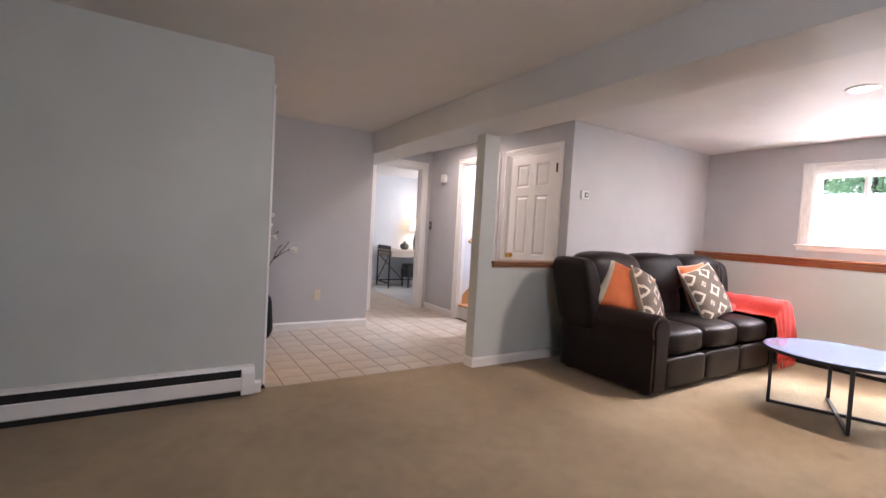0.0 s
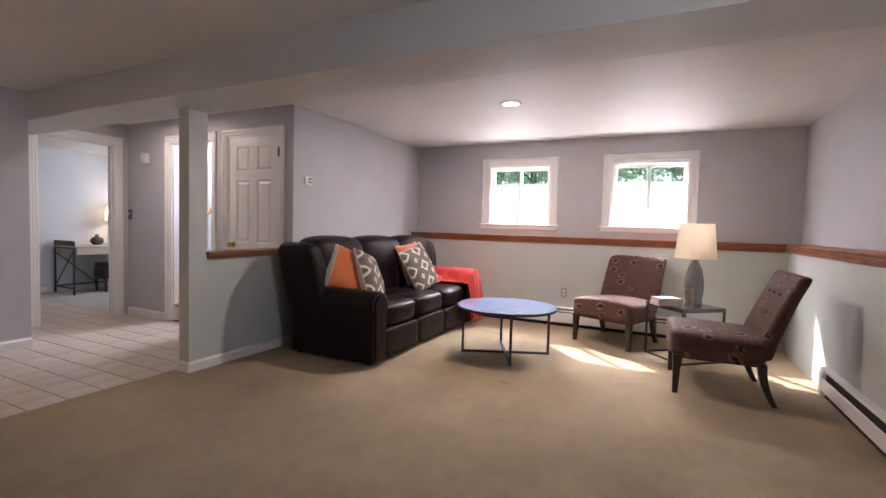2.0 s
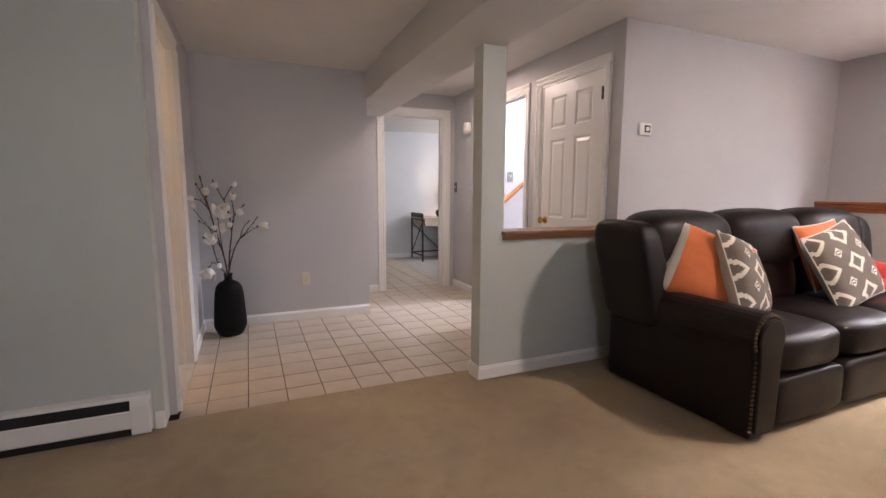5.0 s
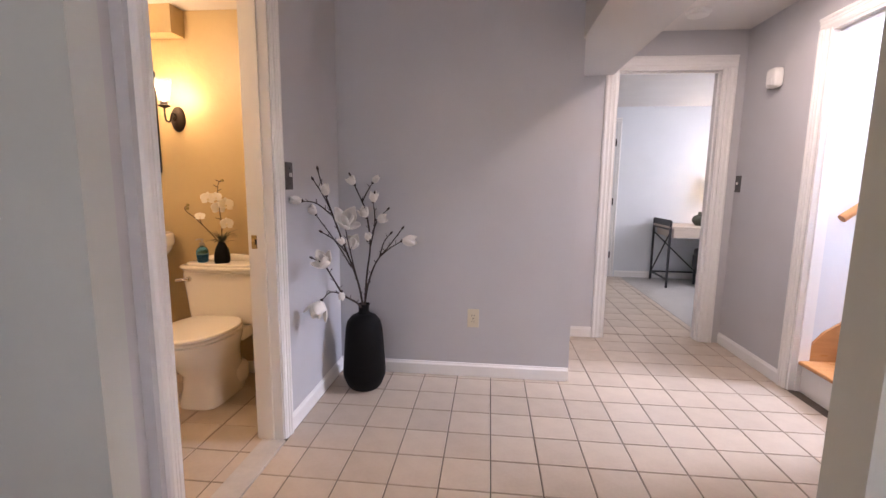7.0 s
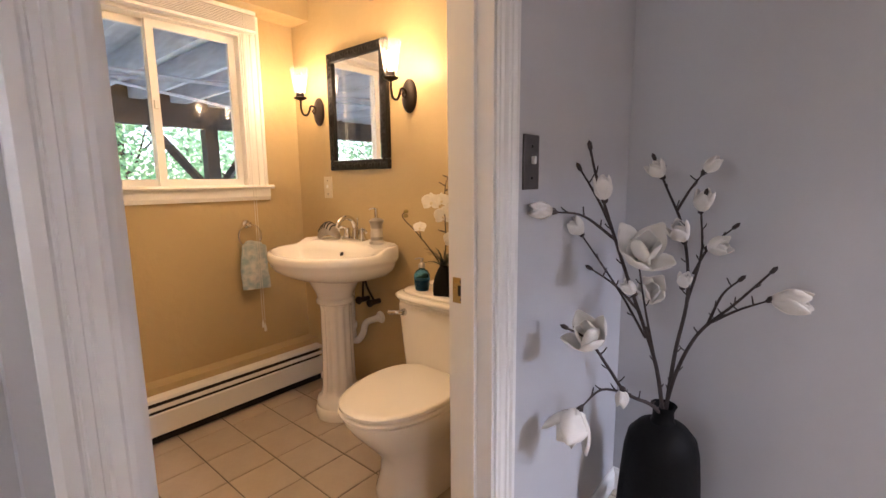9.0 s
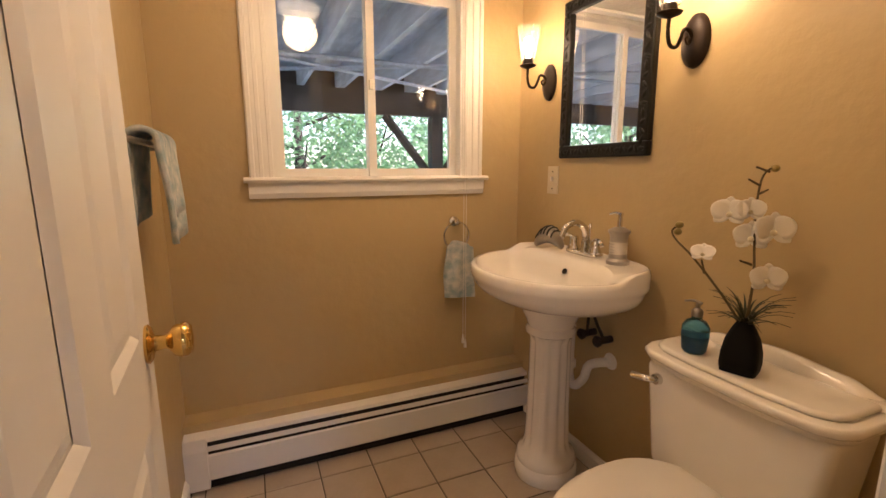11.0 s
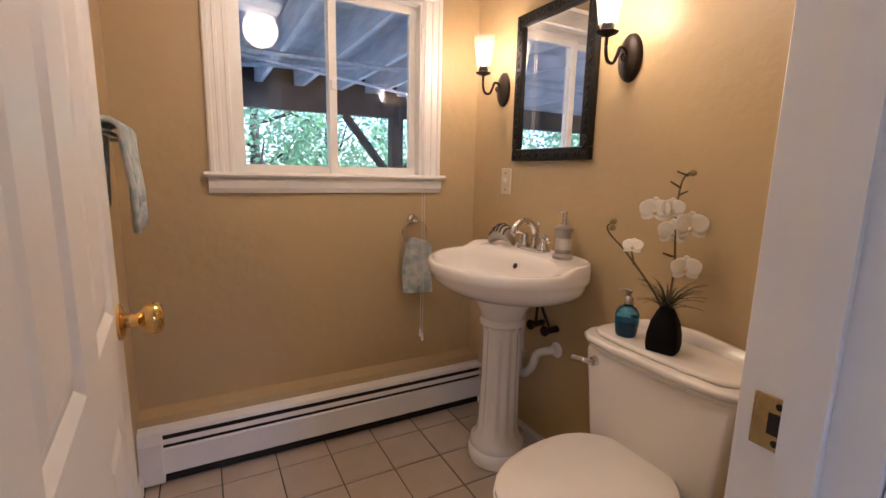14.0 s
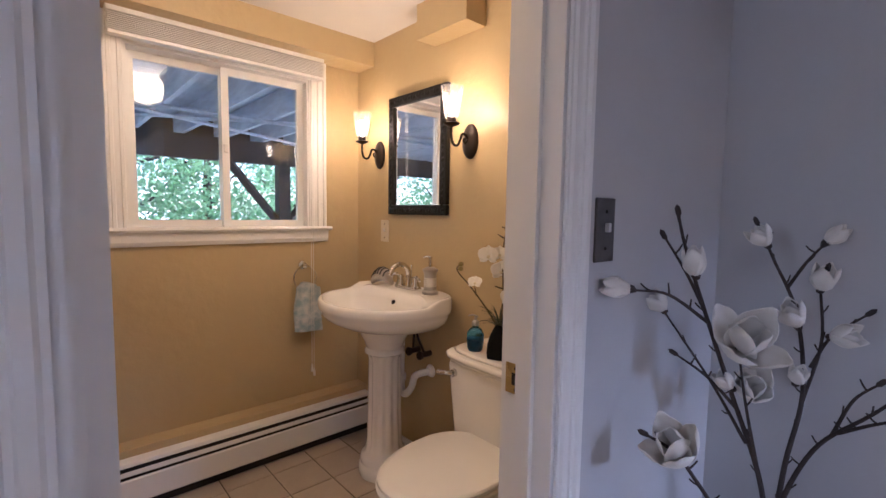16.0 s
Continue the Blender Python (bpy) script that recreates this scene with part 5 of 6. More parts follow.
for x in (0.011, L_ - 0.011):
    for y in (0.011, D_ - 0.011):
        part("leg", boxes((x - 0.011, x + 0.011, y - 0.011, y + 0.011, 0, 0.80 if y > 0.3 else 0.80)), M_BLACK, desk)
    for z in (0.09, 0.69, 0.79):
        part("side_rail", boxes((x - 0.009, x + 0.009, 0.022, D_ - 0.022, z, z + 0.02)), M_BLACK, desk)
    part("brace", tube([(x, 0.022, 0.66), (x, D_ - 0.022, 0.11)], 0.008, 8, 1), M_BLACK, desk)
    part("mesh_side", boxes((x - 0.003, x + 0.003, 0.022, D_ - 0.022, 0.71, 0.79)), M_BLACK, desk)
part("stretcher", boxes((0.022, L_ - 0.022, D_ - 0.02, D_ - 0.002, 0.09, 0.11)), M_BLACK, desk)
part("brace", tube([(0.022, D_ - 0.012, 0.62), (0.55, D_ - 0.012, 0.12)], 0.008, 8, 1), M_BLACK, desk)
pot = thing("ceramic_pot", "small round dark green glazed pot on the desk", "pot", (4.30, 7.86, 0.7355))
part("body", lathe([(0, 0), (0.05, 0), (0.085, 0.045), (0.09, 0.075), (0.07, 0.115), (0.03, 0.13), (0.022, 0.15), (0.026, 0.165), (0, 0.16)], 28, False), mat("green_glaze", (0.10, 0.11, 0.08), 0.25, (0.06, 0.065, 0.05), 9, 60, 0.05), pot, "", True)
table_lamp((4.62, 7.95, 0.7355), "slim lit table lamp with dark base on the desk", 0.85, M_BLACK, 4.0)
basket = thing("desk_stool", "low dark stool under the desk", "stool", (4.45, 7.75, 0))
part("seat", puff(-0.19, 0.19, -0.17, 0.17, 0.36, 0.46, 10, 5), M_BLACK, basket, "", True)
part("skirt", boxes((-0.18, 0.18, -0.16, 0.16, 0.20, 0.37)), M_BLACK, basket, "", False, 0.01)
for x in (-0.15, 0.15):
    for y in (-0.13, 0.13):
        part("leg", lathe([(0.016, 0.0), (0.02, 0.21)], 10), M_BLACK, basket).location = (x, y, 0)
panel_door("door_desk_room", "white panel door, closed, in the desk room", (2.62, 8.185, 0.01), 0, 0.70, 1.98, 0.64, M_BRASS, False, 0.03, False)
casing("casing_desk_room_door", "y", 8.2, -1, 2.60, 3.34, 2.0, 0.06)
for z in (0.3, 1.0, 1.75):
    tagged(part("door_hinge", boxes((3.324, 3.338, 8.15, 8.168, z - 0.045, z + 0.045)), M_BRONZE), "dark hinge of the desk room door", "hinge")
# unseen lamp added to brighten the desk room; its wall has no window
area_lamp("desk_room_fill", (5.12, 6.9, 1.5), (3.2, 7.0, 1.0), 1.1, 1.0, 15, DAY)

# ---- bathroom ----

SINK = (-0.425, 4.442)
sink = thing("pedestal_sink", "white ceramic pedestal sink with moulded rim", "sink", (SINK[0], SINK[1], 0))


def sink_ring(bm, k, z, dy=0.0, rear=1.0, lift=0.0, n=64, square=3.6):
    """One level of the basin: oval in front, squarer towards the wall, where lift raises the faucet deck."""
    ring = []
    for i in range(n):
        a = 2 * math.pi * i / n
        c, s_ = math.cos(a), math.sin(a)
        x, y = 0.325 * c, 0.285 * s_
        if s_ > 0:
            d = (abs(c) ** square + abs(s_) ** square) ** (-1 / square)
            y = 0.213 * s_
            if rear > 0.95:
                x, y = x * d, y * d
            y *= rear
        x, y = x * k, y * k + dy
        f = min(max((y + 0.005) / 0.075, 0.0), 1.0)
        ring.append(bm.verts.new((x, y, z + lift * f * f * (3 - 2 * f))))
    return ring


bm = bmesh.new()
rings = [sink_ring(bm, 0.34, 0.712, 0.06), sink_ring(bm, 0.56, 0.722, 0.045), sink_ring(bm, 0.80, 0.746, 0.025), sink_ring(bm, 0.91, 0.774, 0.008), sink_ring(bm, 0.955, 0.798), sink_ring(bm, 0.965, 0.811), sink_ring(bm, 0.992, 0.820), sink_ring(bm, 1.0, 0.832), sink_ring(bm, 1.0, 0.848, lift=0.024), sink_ring(bm, 0.99, 0.858, lift=0.026), sink_ring(bm, 0.97, 0.862, lift=0.026), sink_ring(bm, 0.935, 0.861, lift=0.024),
         sink_ring(bm, 0.90, 0.857, -0.014, 0.54, 0.028), sink_ring(bm, 0.875, 0.848, -0.018, 0.50, 0.026), sink_ring(bm, 0.85, 0.828, -0.022, 0.46, 0.012), sink_ring(bm, 0.78, 0.790, -0.025, 0.46), sink_ring(bm, 0.58, 0.763, -0.03, 0.5), sink_ring(bm, 0.30, 0.755, -0.03, 0.6), sink_ring(bm, 0.06, 0.750, -0.03, 0.7)]
for a, b in zip(rings, rings[1:]):
    for i in range(64):
        bm.faces.new((a[i], a[(i + 1) % 64], b[(i + 1) % 64], b[i]))
bm.faces.new(rings[0])
bm.faces.new(rings[-1])
part("basin", bm, M_CERAMIC, sink, "", True)
part("overflow_hole", shift(lathe([(0, 0), (0.011, 0), (0.011, 0.003), (0, 0.003)], 16), m=Matrix.Translation((0.0, 0.0545, 0.830)) @ Matrix.Rotation(radians(62), 4, "X")), M_DARK, sink)
bm = bmesh.new()
prof = ((0.118, 0.002), (0.124, 0.03), (0.120, 0.055), (0.112, 0.062), (0.116, 0.085), (0.108, 0.105), (0.092, 0.118), (0.086, 0.15), (0.080, 0.30), (0.078, 0.56), (0.082, 0.585), (0.094, 0.592), (0.094, 0.607), (0.086, 0.617), (0.098, 0.65), (0.122, 0.695), (0.130, 0.718))
rings = []
for r, z in prof:
    flute = 0.11 if 0.14 < z < 0.57 else 0.0
    rings.append([bm.verts.new((r * (1 - flute * (0.5 + 0.5 * math.cos(12 * 2 * math.pi * i / 72))) * math.cos(2 * math.pi * i / 72), r * (1 - flute * (0.5 + 0.5 * math.cos(12 * 2 * math.pi * i / 72))) * math.sin(2 * math.pi * i / 72), z)) for i in range(72)])
for a, b in zip(rings, rings[1:]):
    for i in range(72):
        bm.faces.new((a[i], a[(i + 1) % 72], b[(i + 1) % 72], b[i]))
bm.faces.new(rings[0])
bm.faces.new(rings[-1])
part("pedestal", shift(bm, -0.043, 0.036, 0), M_CERAMIC, sink, "", True)

faucet = thing("faucet", "polished chrome two-handle faucet with arched spout", "faucet", (-0.42, 4.575, 0.885))
part("base_plate", puff(-0.082, 0.082, -0.027, 0.027, 0.0, 0.018, 8, 5), M_CHROME, faucet, "", True)
part("spout", tube([(0, 0.0, 0.012), (0, 0.004, 0.07), (0, -0.01, 0.105), (0, -0.045, 0.122), (0, -0.085, 0.108), (0, -0.105, 0.075)], 0.014, 14, 6, 0.0105), M_CHROME, faucet, "", True)
part("lift_rod", lathe([(0.003, 0.02), (0.003, 0.10), (0.007, 0.105), (0.006, 0.115), (0, 0.118)], 10), M_CHROME, faucet, "", True).location = (0, 0.022, 0)
for x in (-1, 1):
    part("handle", shift(lathe([(0.021, 0.014), (0.023, 0.022), (0.018, 0.032), (0.015, 0.045), (0.017, 0.055), (0.012, 0.065), (0, 0.067)], 20), x * 0.056, 0, 0), M_CHROME, faucet, "", True)
    part("lever", tube([(x * 0.056, -0.004, 0.058), (x * 0.074, -0.012, 0.068), (x * 0.098, -0.016, 0.062), (x * 0.108, -0.016, 0.05)], 0.006, 8, 5, 0.008), M_CHROME, faucet, "", True)

soap = thing("soap_dispenser", "clear glass soap dispenser with silver pump and label", "soap dispenser", (-0.255, 4.575, 0.885))
part("bottle", lathe([(0, 0), (0.036, 0), (0.037, 0.012), (0.029, 0.02), (0.027, 0.075), (0.029, 0.098), (0.035, 0.105), (0.035, 0.112), (0.018, 0.122), (0, 0.124)], 24, False), M_METAL, soap, "", True)
part("label", lathe([(0.0285, 0.03), (0.0282, 0.075)], 24, False), mat("pale_label", (0.66, 0.63, 0.56), 0.5, (0.55, 0.52, 0.46), 30, 90, 0.05), soap, "pale printed label", True)
for k in range(4):
    part("print_line", boxes((-0.012, 0.012, -0.0302, -0.0288, 0.040 + 0.009 * k, 0.042 + 0.009 * k)), M_METAL, soap)
part("pump", tube([(0, 0, 0.12), (0, 0, 0.165)], 0.008, 10, 1), M_CHROME, soap, "", True)
part("nozzle", tube([(0.008, 0, 0.165), (-0.02, 0, 0.168), (-0.042, -0.004, 0.162)], 0.006, 8, 4, 0.004), M_CHROME, soap, "", True)
shell = thing("soap_shell", "silver and black striped seashell on the sink", "ornament", (-0.585, 4.545, 0.885), 20)
bm = bmesh.new()
rings = []
for k in range(9):
    f = k / 8
    r = 0.040 * math.sin(math.pi * (0.12 + 0.80 * f)) ** 0.7
    rings.append([bm.verts.new((-0.06 + 0.115 * f, r * 1.1 * math.cos(2 * math.pi * i / 20), 0.002 + r * 0.85 + r * 0.85 * math.sin(2 * math.pi * i / 20) + 0.02 * math.sin(f * 3.1))) for i in range(20)])
for a, b in zip(rings, rings[1:]):
    for i in range(20):
        bm.faces.new((a[i], a[(i + 1) % 20], b[(i + 1) % 20], b[i]))
bm.faces.new(rings[0])
bm.faces.new(rings[-1])
part("shell_body", bm, M_METAL, shell, "", True)
for k in range(1, 7):
    f = k / 8
    r = 0.040 * math.sin(math.pi * (0.12 + 0.80 * f)) ** 0.7
    pts = [(-0.06 + 0.115 * f, r * 1.12 * math.cos(a), 0.002 + r * 0.85 + r * 0.87 * math.sin(a) + 0.02 * math.sin(f * 3.1)) for a in [radians(10 + 16 * j) for j in range(11)]]
    part("stripe", tube(pts, 0.0034, 6, 2), M_BLACK, shell, "", True)

drain = thing("sink_drain", "white plastic trap pipe under the sink", "drain pipe", (-0.455, 4.59, 0.3))
part("trap", tube([(-0.03, 0.0, 0.36), (-0.03, 0.0, 0.10), (0.0, 0.0, 0.055), (0.045, 0.005, 0.10), (0.06, 0.02, 0.16), (0.11, 0.065, 0.185)], 0.017, 12, 6), M_PLASTIC, drain, "", True)
part("nut", lathe([(0.024, 0), (0.024, 0.03)], 8), M_PLASTIC, drain).location = (-0.03, 0, 0.12)
part("wall_flange", shift(lathe([(0.032, 0), (0.024, 0.012)], 20), m=Matrix.Translation((0.115, 0.069, 0.188)) @ Matrix.Rotation(radians(90), 4, "X")), M_PLASTIC, drain, "", True)
for k, x in enumerate((-0.43, -0.345)):
    v = thing("shutoff_valve", "dark metal shutoff valve with supply tube", "valve", (x, 4.63, 0.575))
    part("valve_body", tube([(0, 0.028, 0), (0, -0.03, 0)], 0.014, 10, 1), M_BRONZE, v, "", True)
    part("valve_knob", shift(lathe([(0.02, 0), (0.022, 0.01), (0.016, 0.016)], 10), m=Matrix.Translation((0, -0.03, 0)) @ Matrix.Rotation(radians(90), 4, "X")), M_BRONZE, v, "", True)
    part("supply_tube", tube([(0, -0.01, 0.01), (0.01 - 0.05 * k, -0.015, 0.07), (0.03 - 0.07 * k, -0.03, 0.12), (-0.02, -0.06, 0.155), (-0.04, -0.07, 0.25)], 0.006, 8, 5), M_BRONZE, v, "", True)

# toilet
toilet = thing("toilet", "white two-piece toilet with closed lid", "toilet", (0.228, 4.436, 0))
bm = boxes((-0.226, 0.226, 0.005, 0.195, 0.375, 0.686))
for v in bm.verts:
    if v.co.z < 0.5:
        v.co.x *= 0.86
        v.co.y = 0.1 + (v.co.y - 0.1) * 0.9
part("tank", bm, M_CERAMIC, toilet, "", True, 0.028, 4)
lid = [(-0.246, 0.20), (0.246, 0.20), (0.246, 0.045), (0.228, 0.008), (0.195, -0.012), (0.10, -0.024), (-0.10, -0.024), (-0.195, -0.012), (-0.228, 0.008), (-0.246, 0.045)]


def lid_step(k):
    """The lid's outline drawn in by k metres on the front and the sides."""
    return [(u * (1 - k / 0.246), 0.20 - (0.20 - v) * (1 - k / 0.224)) for u, v in lid]


part("tank_lid", extrude_profile(lid_step(0.010), "z", 0.680, 0.694), M_CERAMIC, toilet, "", True, 0.004, 2)
part("tank_lid", extrude_profile(lid, "z", 0.694, 0.716), M_CERAMIC, toilet, "", True, 0.009, 3)
part("tank_lid_top", extrude_profile(lid_step(0.026), "z", 0.714, 0.7305), M_CERAMIC, toilet, "", True, 0.010, 4)
bm = bmesh.new()
rows = []
for i in range(33):
    x = -0.232 + 0.464 * i / 32
    e = min((0.232 - abs(x)) / 0.09, 1.0)
    top = 0.728 + 0.030 * (e * e * (3 - 2 * e)) + 0.006 * math.cos(x * 20)
    rows.append([bm.verts.new((x, y, z)) for y, z in ((0.205, 0.70), (0.205, top - 0.004), (0.199, top), (0.182, top), (0.174, top - 0.006), (0.165, 0.732), (0.158, 0.70))])
for a, b in zip(rows, rows[1:]):
    for i in range(7):
        bm.faces.new((a[i], a[(i + 1) % 7], b[(i + 1) % 7], b[i]))
bm.faces.new(rows[0])
bm.faces.new(rows[-1])
part("lid_back_rail", bm, M_CERAMIC, toilet, "raised curved back rail of the lid", True)


def oval(bm, a, front, back, z, cy, n=40, pw=2.3):
    ring = []
    for i in range(n):
        t = 2 * math.pi * i / n
        c, s_ = math.cos(t), math.sin(t)
        d = (abs(c) ** pw + abs(s_) ** pw) ** (-1 / pw)
        ring.append(bm.verts.new((a * c * d, cy + (front if s_ < 0 else back) * s_ * d, z)))
    return ring


bm = bmesh.new()
rows = [(0.110, 0.17, 0.20, 0.002, -0.10, 4.5), (0.112, 0.17, 0.21, 0.03, -0.10, 4.5), (0.102, 0.15, 0.21, 0.10, -0.10, 4.0), (0.105, 0.16, 0.20, 0.17, -0.10, 3.0), (0.135, 0.21, 0.19, 0.25, -0.12, 2.5), (0.168, 0.25, 0.18, 0.32, -0.14, 2.3), (0.182, 0.275, 0.20, 0.365, -0.145, 2.2), (0.184, 0.28, 0.20, 0.385, -0.145, 2.2), (0.175, 0.27, 0.19, 0.392, -0.145, 2.2)]
rings = [oval(bm, a, f, b_, z, cy, 40, pw) for a, f, b_, z, cy, pw in rows]
for a, b in zip(rings, rings[1:]):
    for i in range(40):
        bm.faces.new((a[i], a[(i + 1) % 40], b[(i + 1) % 40], b[i]))
bm.faces.new(rings[0])
bm.faces.new(rings[-1])
part("bowl", bm, M_CERAMIC, toilet, "", True)
part("bowl_deck", boxes((-0.16, 0.16, -0.04, 0.17, 0.30, 0.374)), M_CERAMIC, toilet, "", True, 0.02, 3)
part("base_bulge", puff(-0.112, 0.112, -0.06, 0.13, 0.0, 0.16, 10, 3.5), M_CERAMIC, toilet, "", True)
for name, z0, z1, k in (("seat", 0.393, 0.408, 1.0), ("seat_lid", 0.410, 0.430, 0.985)):
    bm = bmesh.new()
    rings = [oval(bm, 0.187 * k * g, 0.29 * k * g, 0.185 * k * g, z, -0.145, 48, 2.25) for g, z in ((0.96, z0), (1.0, z0 + 0.004), (1.0, z1 - 0.006), (0.975, z1 - 0.001), (0.90, z1))]
    for a, b in zip(rings, rings[1:]):
        for i in range(48):
            bm.faces.new((a[i], a[(i + 1) % 48], b[(i + 1) % 48], b[i]))
    bm.faces.new(rings[0])
    bm.faces.new(rings[-1])
    part(name, bm, M_CERAMIC, toilet, "", True)
for x in (-0.09, 0.09):
    part("hinge_post", boxes((x - 0.025, x + 0.025, 0.015, 0.05, 0.376, 0.425)), M_CERAMIC, toilet, "", True, 0.008, 2)
lever = part("flush_lever", tube([(-0.175, -0.010, 0.640), (-0.190, -0.026, 0.642), (-0.228, -0.030, 0.636)], 0.008, 10, 4, 0.011), M_CHROME, toilet, "chrome flush lever", True)
part("lever_boss", shift(lathe([(0.016, 0), (0.014, 0.012), (0, 0.013)], 16), m=Matrix.Translation((-0.175, 0.006, 0.640)) @ Matrix.Rotation(radians(90), 4, "X")), M_CHROME, lever, "", True)

# on the tank
blue = thing("soap_bottle", "translucent blue glass soap bottle with metal pump", "soap dispenser", (0.108, 4.495, 0.731))
M_BLUE = glass("blue_glass", (0.10, 0.36, 0.52), 0.05)
part("bottle", lathe([(0, 0), (0.028, 0), (0.033, 0.008), (0.037, 0.05), (0.036, 0.075), (0.026, 0.092), (0.014, 0.098), (0.014, 0.106), (0, 0.106)], 28, False), M_BLUE, blue, "", True)
part("liquid", lathe([(0, 0.003), (0.026, 0.003), (0.031, 0.01), (0.0345, 0.05), (0, 0.055)], 24, False), mat("blue_soap", (0.035, 0.19, 0.32), 0.3, (0.022, 0.14, 0.25), 9, 50, 0.0), blue, "", True)
part("collar", lathe([(0.0155, 0.106), (0.0155, 0.122), (0.010, 0.128), (0.006, 0.13), (0.006, 0.142), (0, 0.142)], 16), M_METAL, blue, "", True)
part("nozzle", tube([(0.010, 0, 0.145), (-0.015, 0, 0.148), (-0.042, 0, 0.140)], 0.005, 8, 4, 0.003), M_METAL, blue, "", True)

pv = thing("bud_vase", "small matte black tapered vase on the toilet tank", "vase", (0.228, 4.495, 0.731), 20)
bm = bmesh.new()
rings = []
for r, z, pw in ((0.043, 0.001, 7), (0.046, 0.02, 6), (0.046, 0.045, 4), (0.040, 0.075, 3), (0.028, 0.10, 2.4), (0.019, 0.114, 2), (0.017, 0.118, 2), (0.013, 0.114, 2)):
    ring = []
    for i in range(32):
        t = 2 * math.pi * i / 32
        c, s_ = math.cos(t), math.sin(t)
        d = (abs(c) ** pw + abs(s_) ** pw) ** (-1 / pw)
        ring.append(bm.verts.new((r * c * d, r * s_ * d, z)))
    rings.append(ring)
for a, b in zip(rings, rings[1:]):
    for i in range(32):
        bm.faces.new((a[i], a[(i + 1) % 32], b[(i + 1) % 32], b[i]))
bm.faces.new(rings[0])
bm.faces.new(rings[-1])
part("body", bm, M_VASE, pv, "", True)
pv.scale = (0.85, 0.85, 1.03)
blue.scale = (0.9, 0.9, 0.9)
orchid = thing("silk_orchid", "white silk orchid with dark green grass leaves", "artificial flowers", (0.228, 4.495, 0.831))
orchid.scale = (0.92, 0.92, 0.92)
M_STEM = mat("orchid_stem", (0.10, 0.07, 0.03), 0.6, (0.06, 0.045, 0.02), 20, 100, 0.2)
M_GRASS = mat("dark_grass_leaf", (0.030, 0.040, 0.018), 0.5, (0.018, 0.024, 0.012), 20, 100, 0.2)
M_BUD = mat("orchid_bud", (0.30, 0.24, 0.08), 0.6, (0.22, 0.17, 0.06), 20, 100, 0.1)
M_ORCHID = mat("orchid_petal", (0.80, 0.78, 0.72), 0.6, (0.74, 0.71, 0.63), 20, 100, 0.05)
for pts in (((0, 0, 0), (-0.005, 0.02, 0.12), (-0.03, 0.045, 0.22), (-0.045, 0.06, 0.30), (-0.055, 0.085, 0.37), (-0.05, 0.10, 0.395), (-0.05, 0.115, 0.398)), ((-0.048, 0.07, 0.335), (-0.048, 0.105, 0.345)), ((-0.052, 0.078, 0.355), (-0.066, 0.05, 0.372)), ((-0.05, 0.105, 0.39), (-0.066, 0.075, 0.402)),
            ((-0.02, 0.03, 0.16), (-0.035, 0.005, 0.17)), ((0, 0, 0), (-0.06, -0.015, 0.08), (-0.13, -0.04, 0.165), (-0.175, -0.052, 0.205), (-0.187, -0.058, 0.23), (-0.175, -0.052, 0.245)), ((-0.10, -0.03, 0.125), (-0.115, -0.026, 0.16))):
    part("stem", tube(pts, 0.0035, 7, 5, 0.0022), M_STEM, orchid, "", True)
for p in ((-0.048, 0.122, 0.399), (-0.172, -0.050, 0.248), (-0.178, -0.046, 0.228)):
    bm = bmesh.new()
    bmesh.ops.create_icosphere(bm, subdivisions=2, radius=0.010, matrix=Matrix.Translation(p) @ Matrix.Diagonal((1, 1.3, 1, 1)))
    part("bud", bm, M_BUD, orchid, "green-yellow bud", True)
for k in range(48):
    a = random.uniform(0, 6.28)
    reach, high = random.uniform(0.04, 0.11), random.uniform(0.05, 0.14)
    bm = bmesh.new()
    rows = []
    for i in range(6):
        f = i / 5
        c = Vector((math.cos(a) * reach * f * (0.4 + 0.6 * f), math.sin(a) * min(reach, 0.09) * f * (0.4 + 0.6 * f), high * f - 0.04 * f ** 3))
        w = 0.0055 * (1 - f * 0.9)
        side = Vector((-math.sin(a), math.cos(a), 0))
        rows.append((bm.verts.new(c - side * w), bm.verts.new(c + Vector((0, 0, 0.0012))), bm.verts.new(c + side * w)))
    for p, q in zip(rows, rows[1:]):
        bm.faces.new((p[0], p[1], q[1], q[0]))
        bm.faces.new((p[1], p[2], q[2], q[1]))
    part("leaf", bm, M_GRASS, orchid, "", True)


M_LIP = mat("orchid_lip", (0.72, 0.66, 0.48), 0.6, (0.62, 0.54, 0.36), 20, 90, 0.05)


def orchid_flower(place, axis, size):
    q = Vector(axis).to_track_quat("Z", "Y").to_matrix().to_4x4()
    base = Matrix.Translation(place) @ q
    bm = bmesh.new()
    bmesh.ops.create_icosphere(bm, subdivisions=2, radius=size * 0.085, matrix=base @ Matrix.Translation((0, -size * 0.05, size * 0.06)))
    fl = part("flower", bm, M_LIP, orchid, "pale yellow centre with white petals", True)
    for a, L_p, W_p in ((0, 0.95, 0.72), (125, 0.9, 0.66), (235, 0.9, 0.66), (66, 1.0, 1.25), (-66, 1.0, 1.25)):
        m = base @ Matrix.Translation((0, 0, 0.002 if W_p > 1 else 0)) @ Matrix.Rotation(radians(a), 4, "Z") @ Matrix.Rotation(radians(-78), 4, "X")
        bm = bmesh.new()
        petal(bm, m, size * L_p * 0.52, size * W_p * 0.5, -0.06, 0.10, 0.05)
        pt = part("petal", bm, M_ORCHID, fl, "", True)
        pt.modifiers.new("thick", "SOLIDIFY").thickness = 0.001


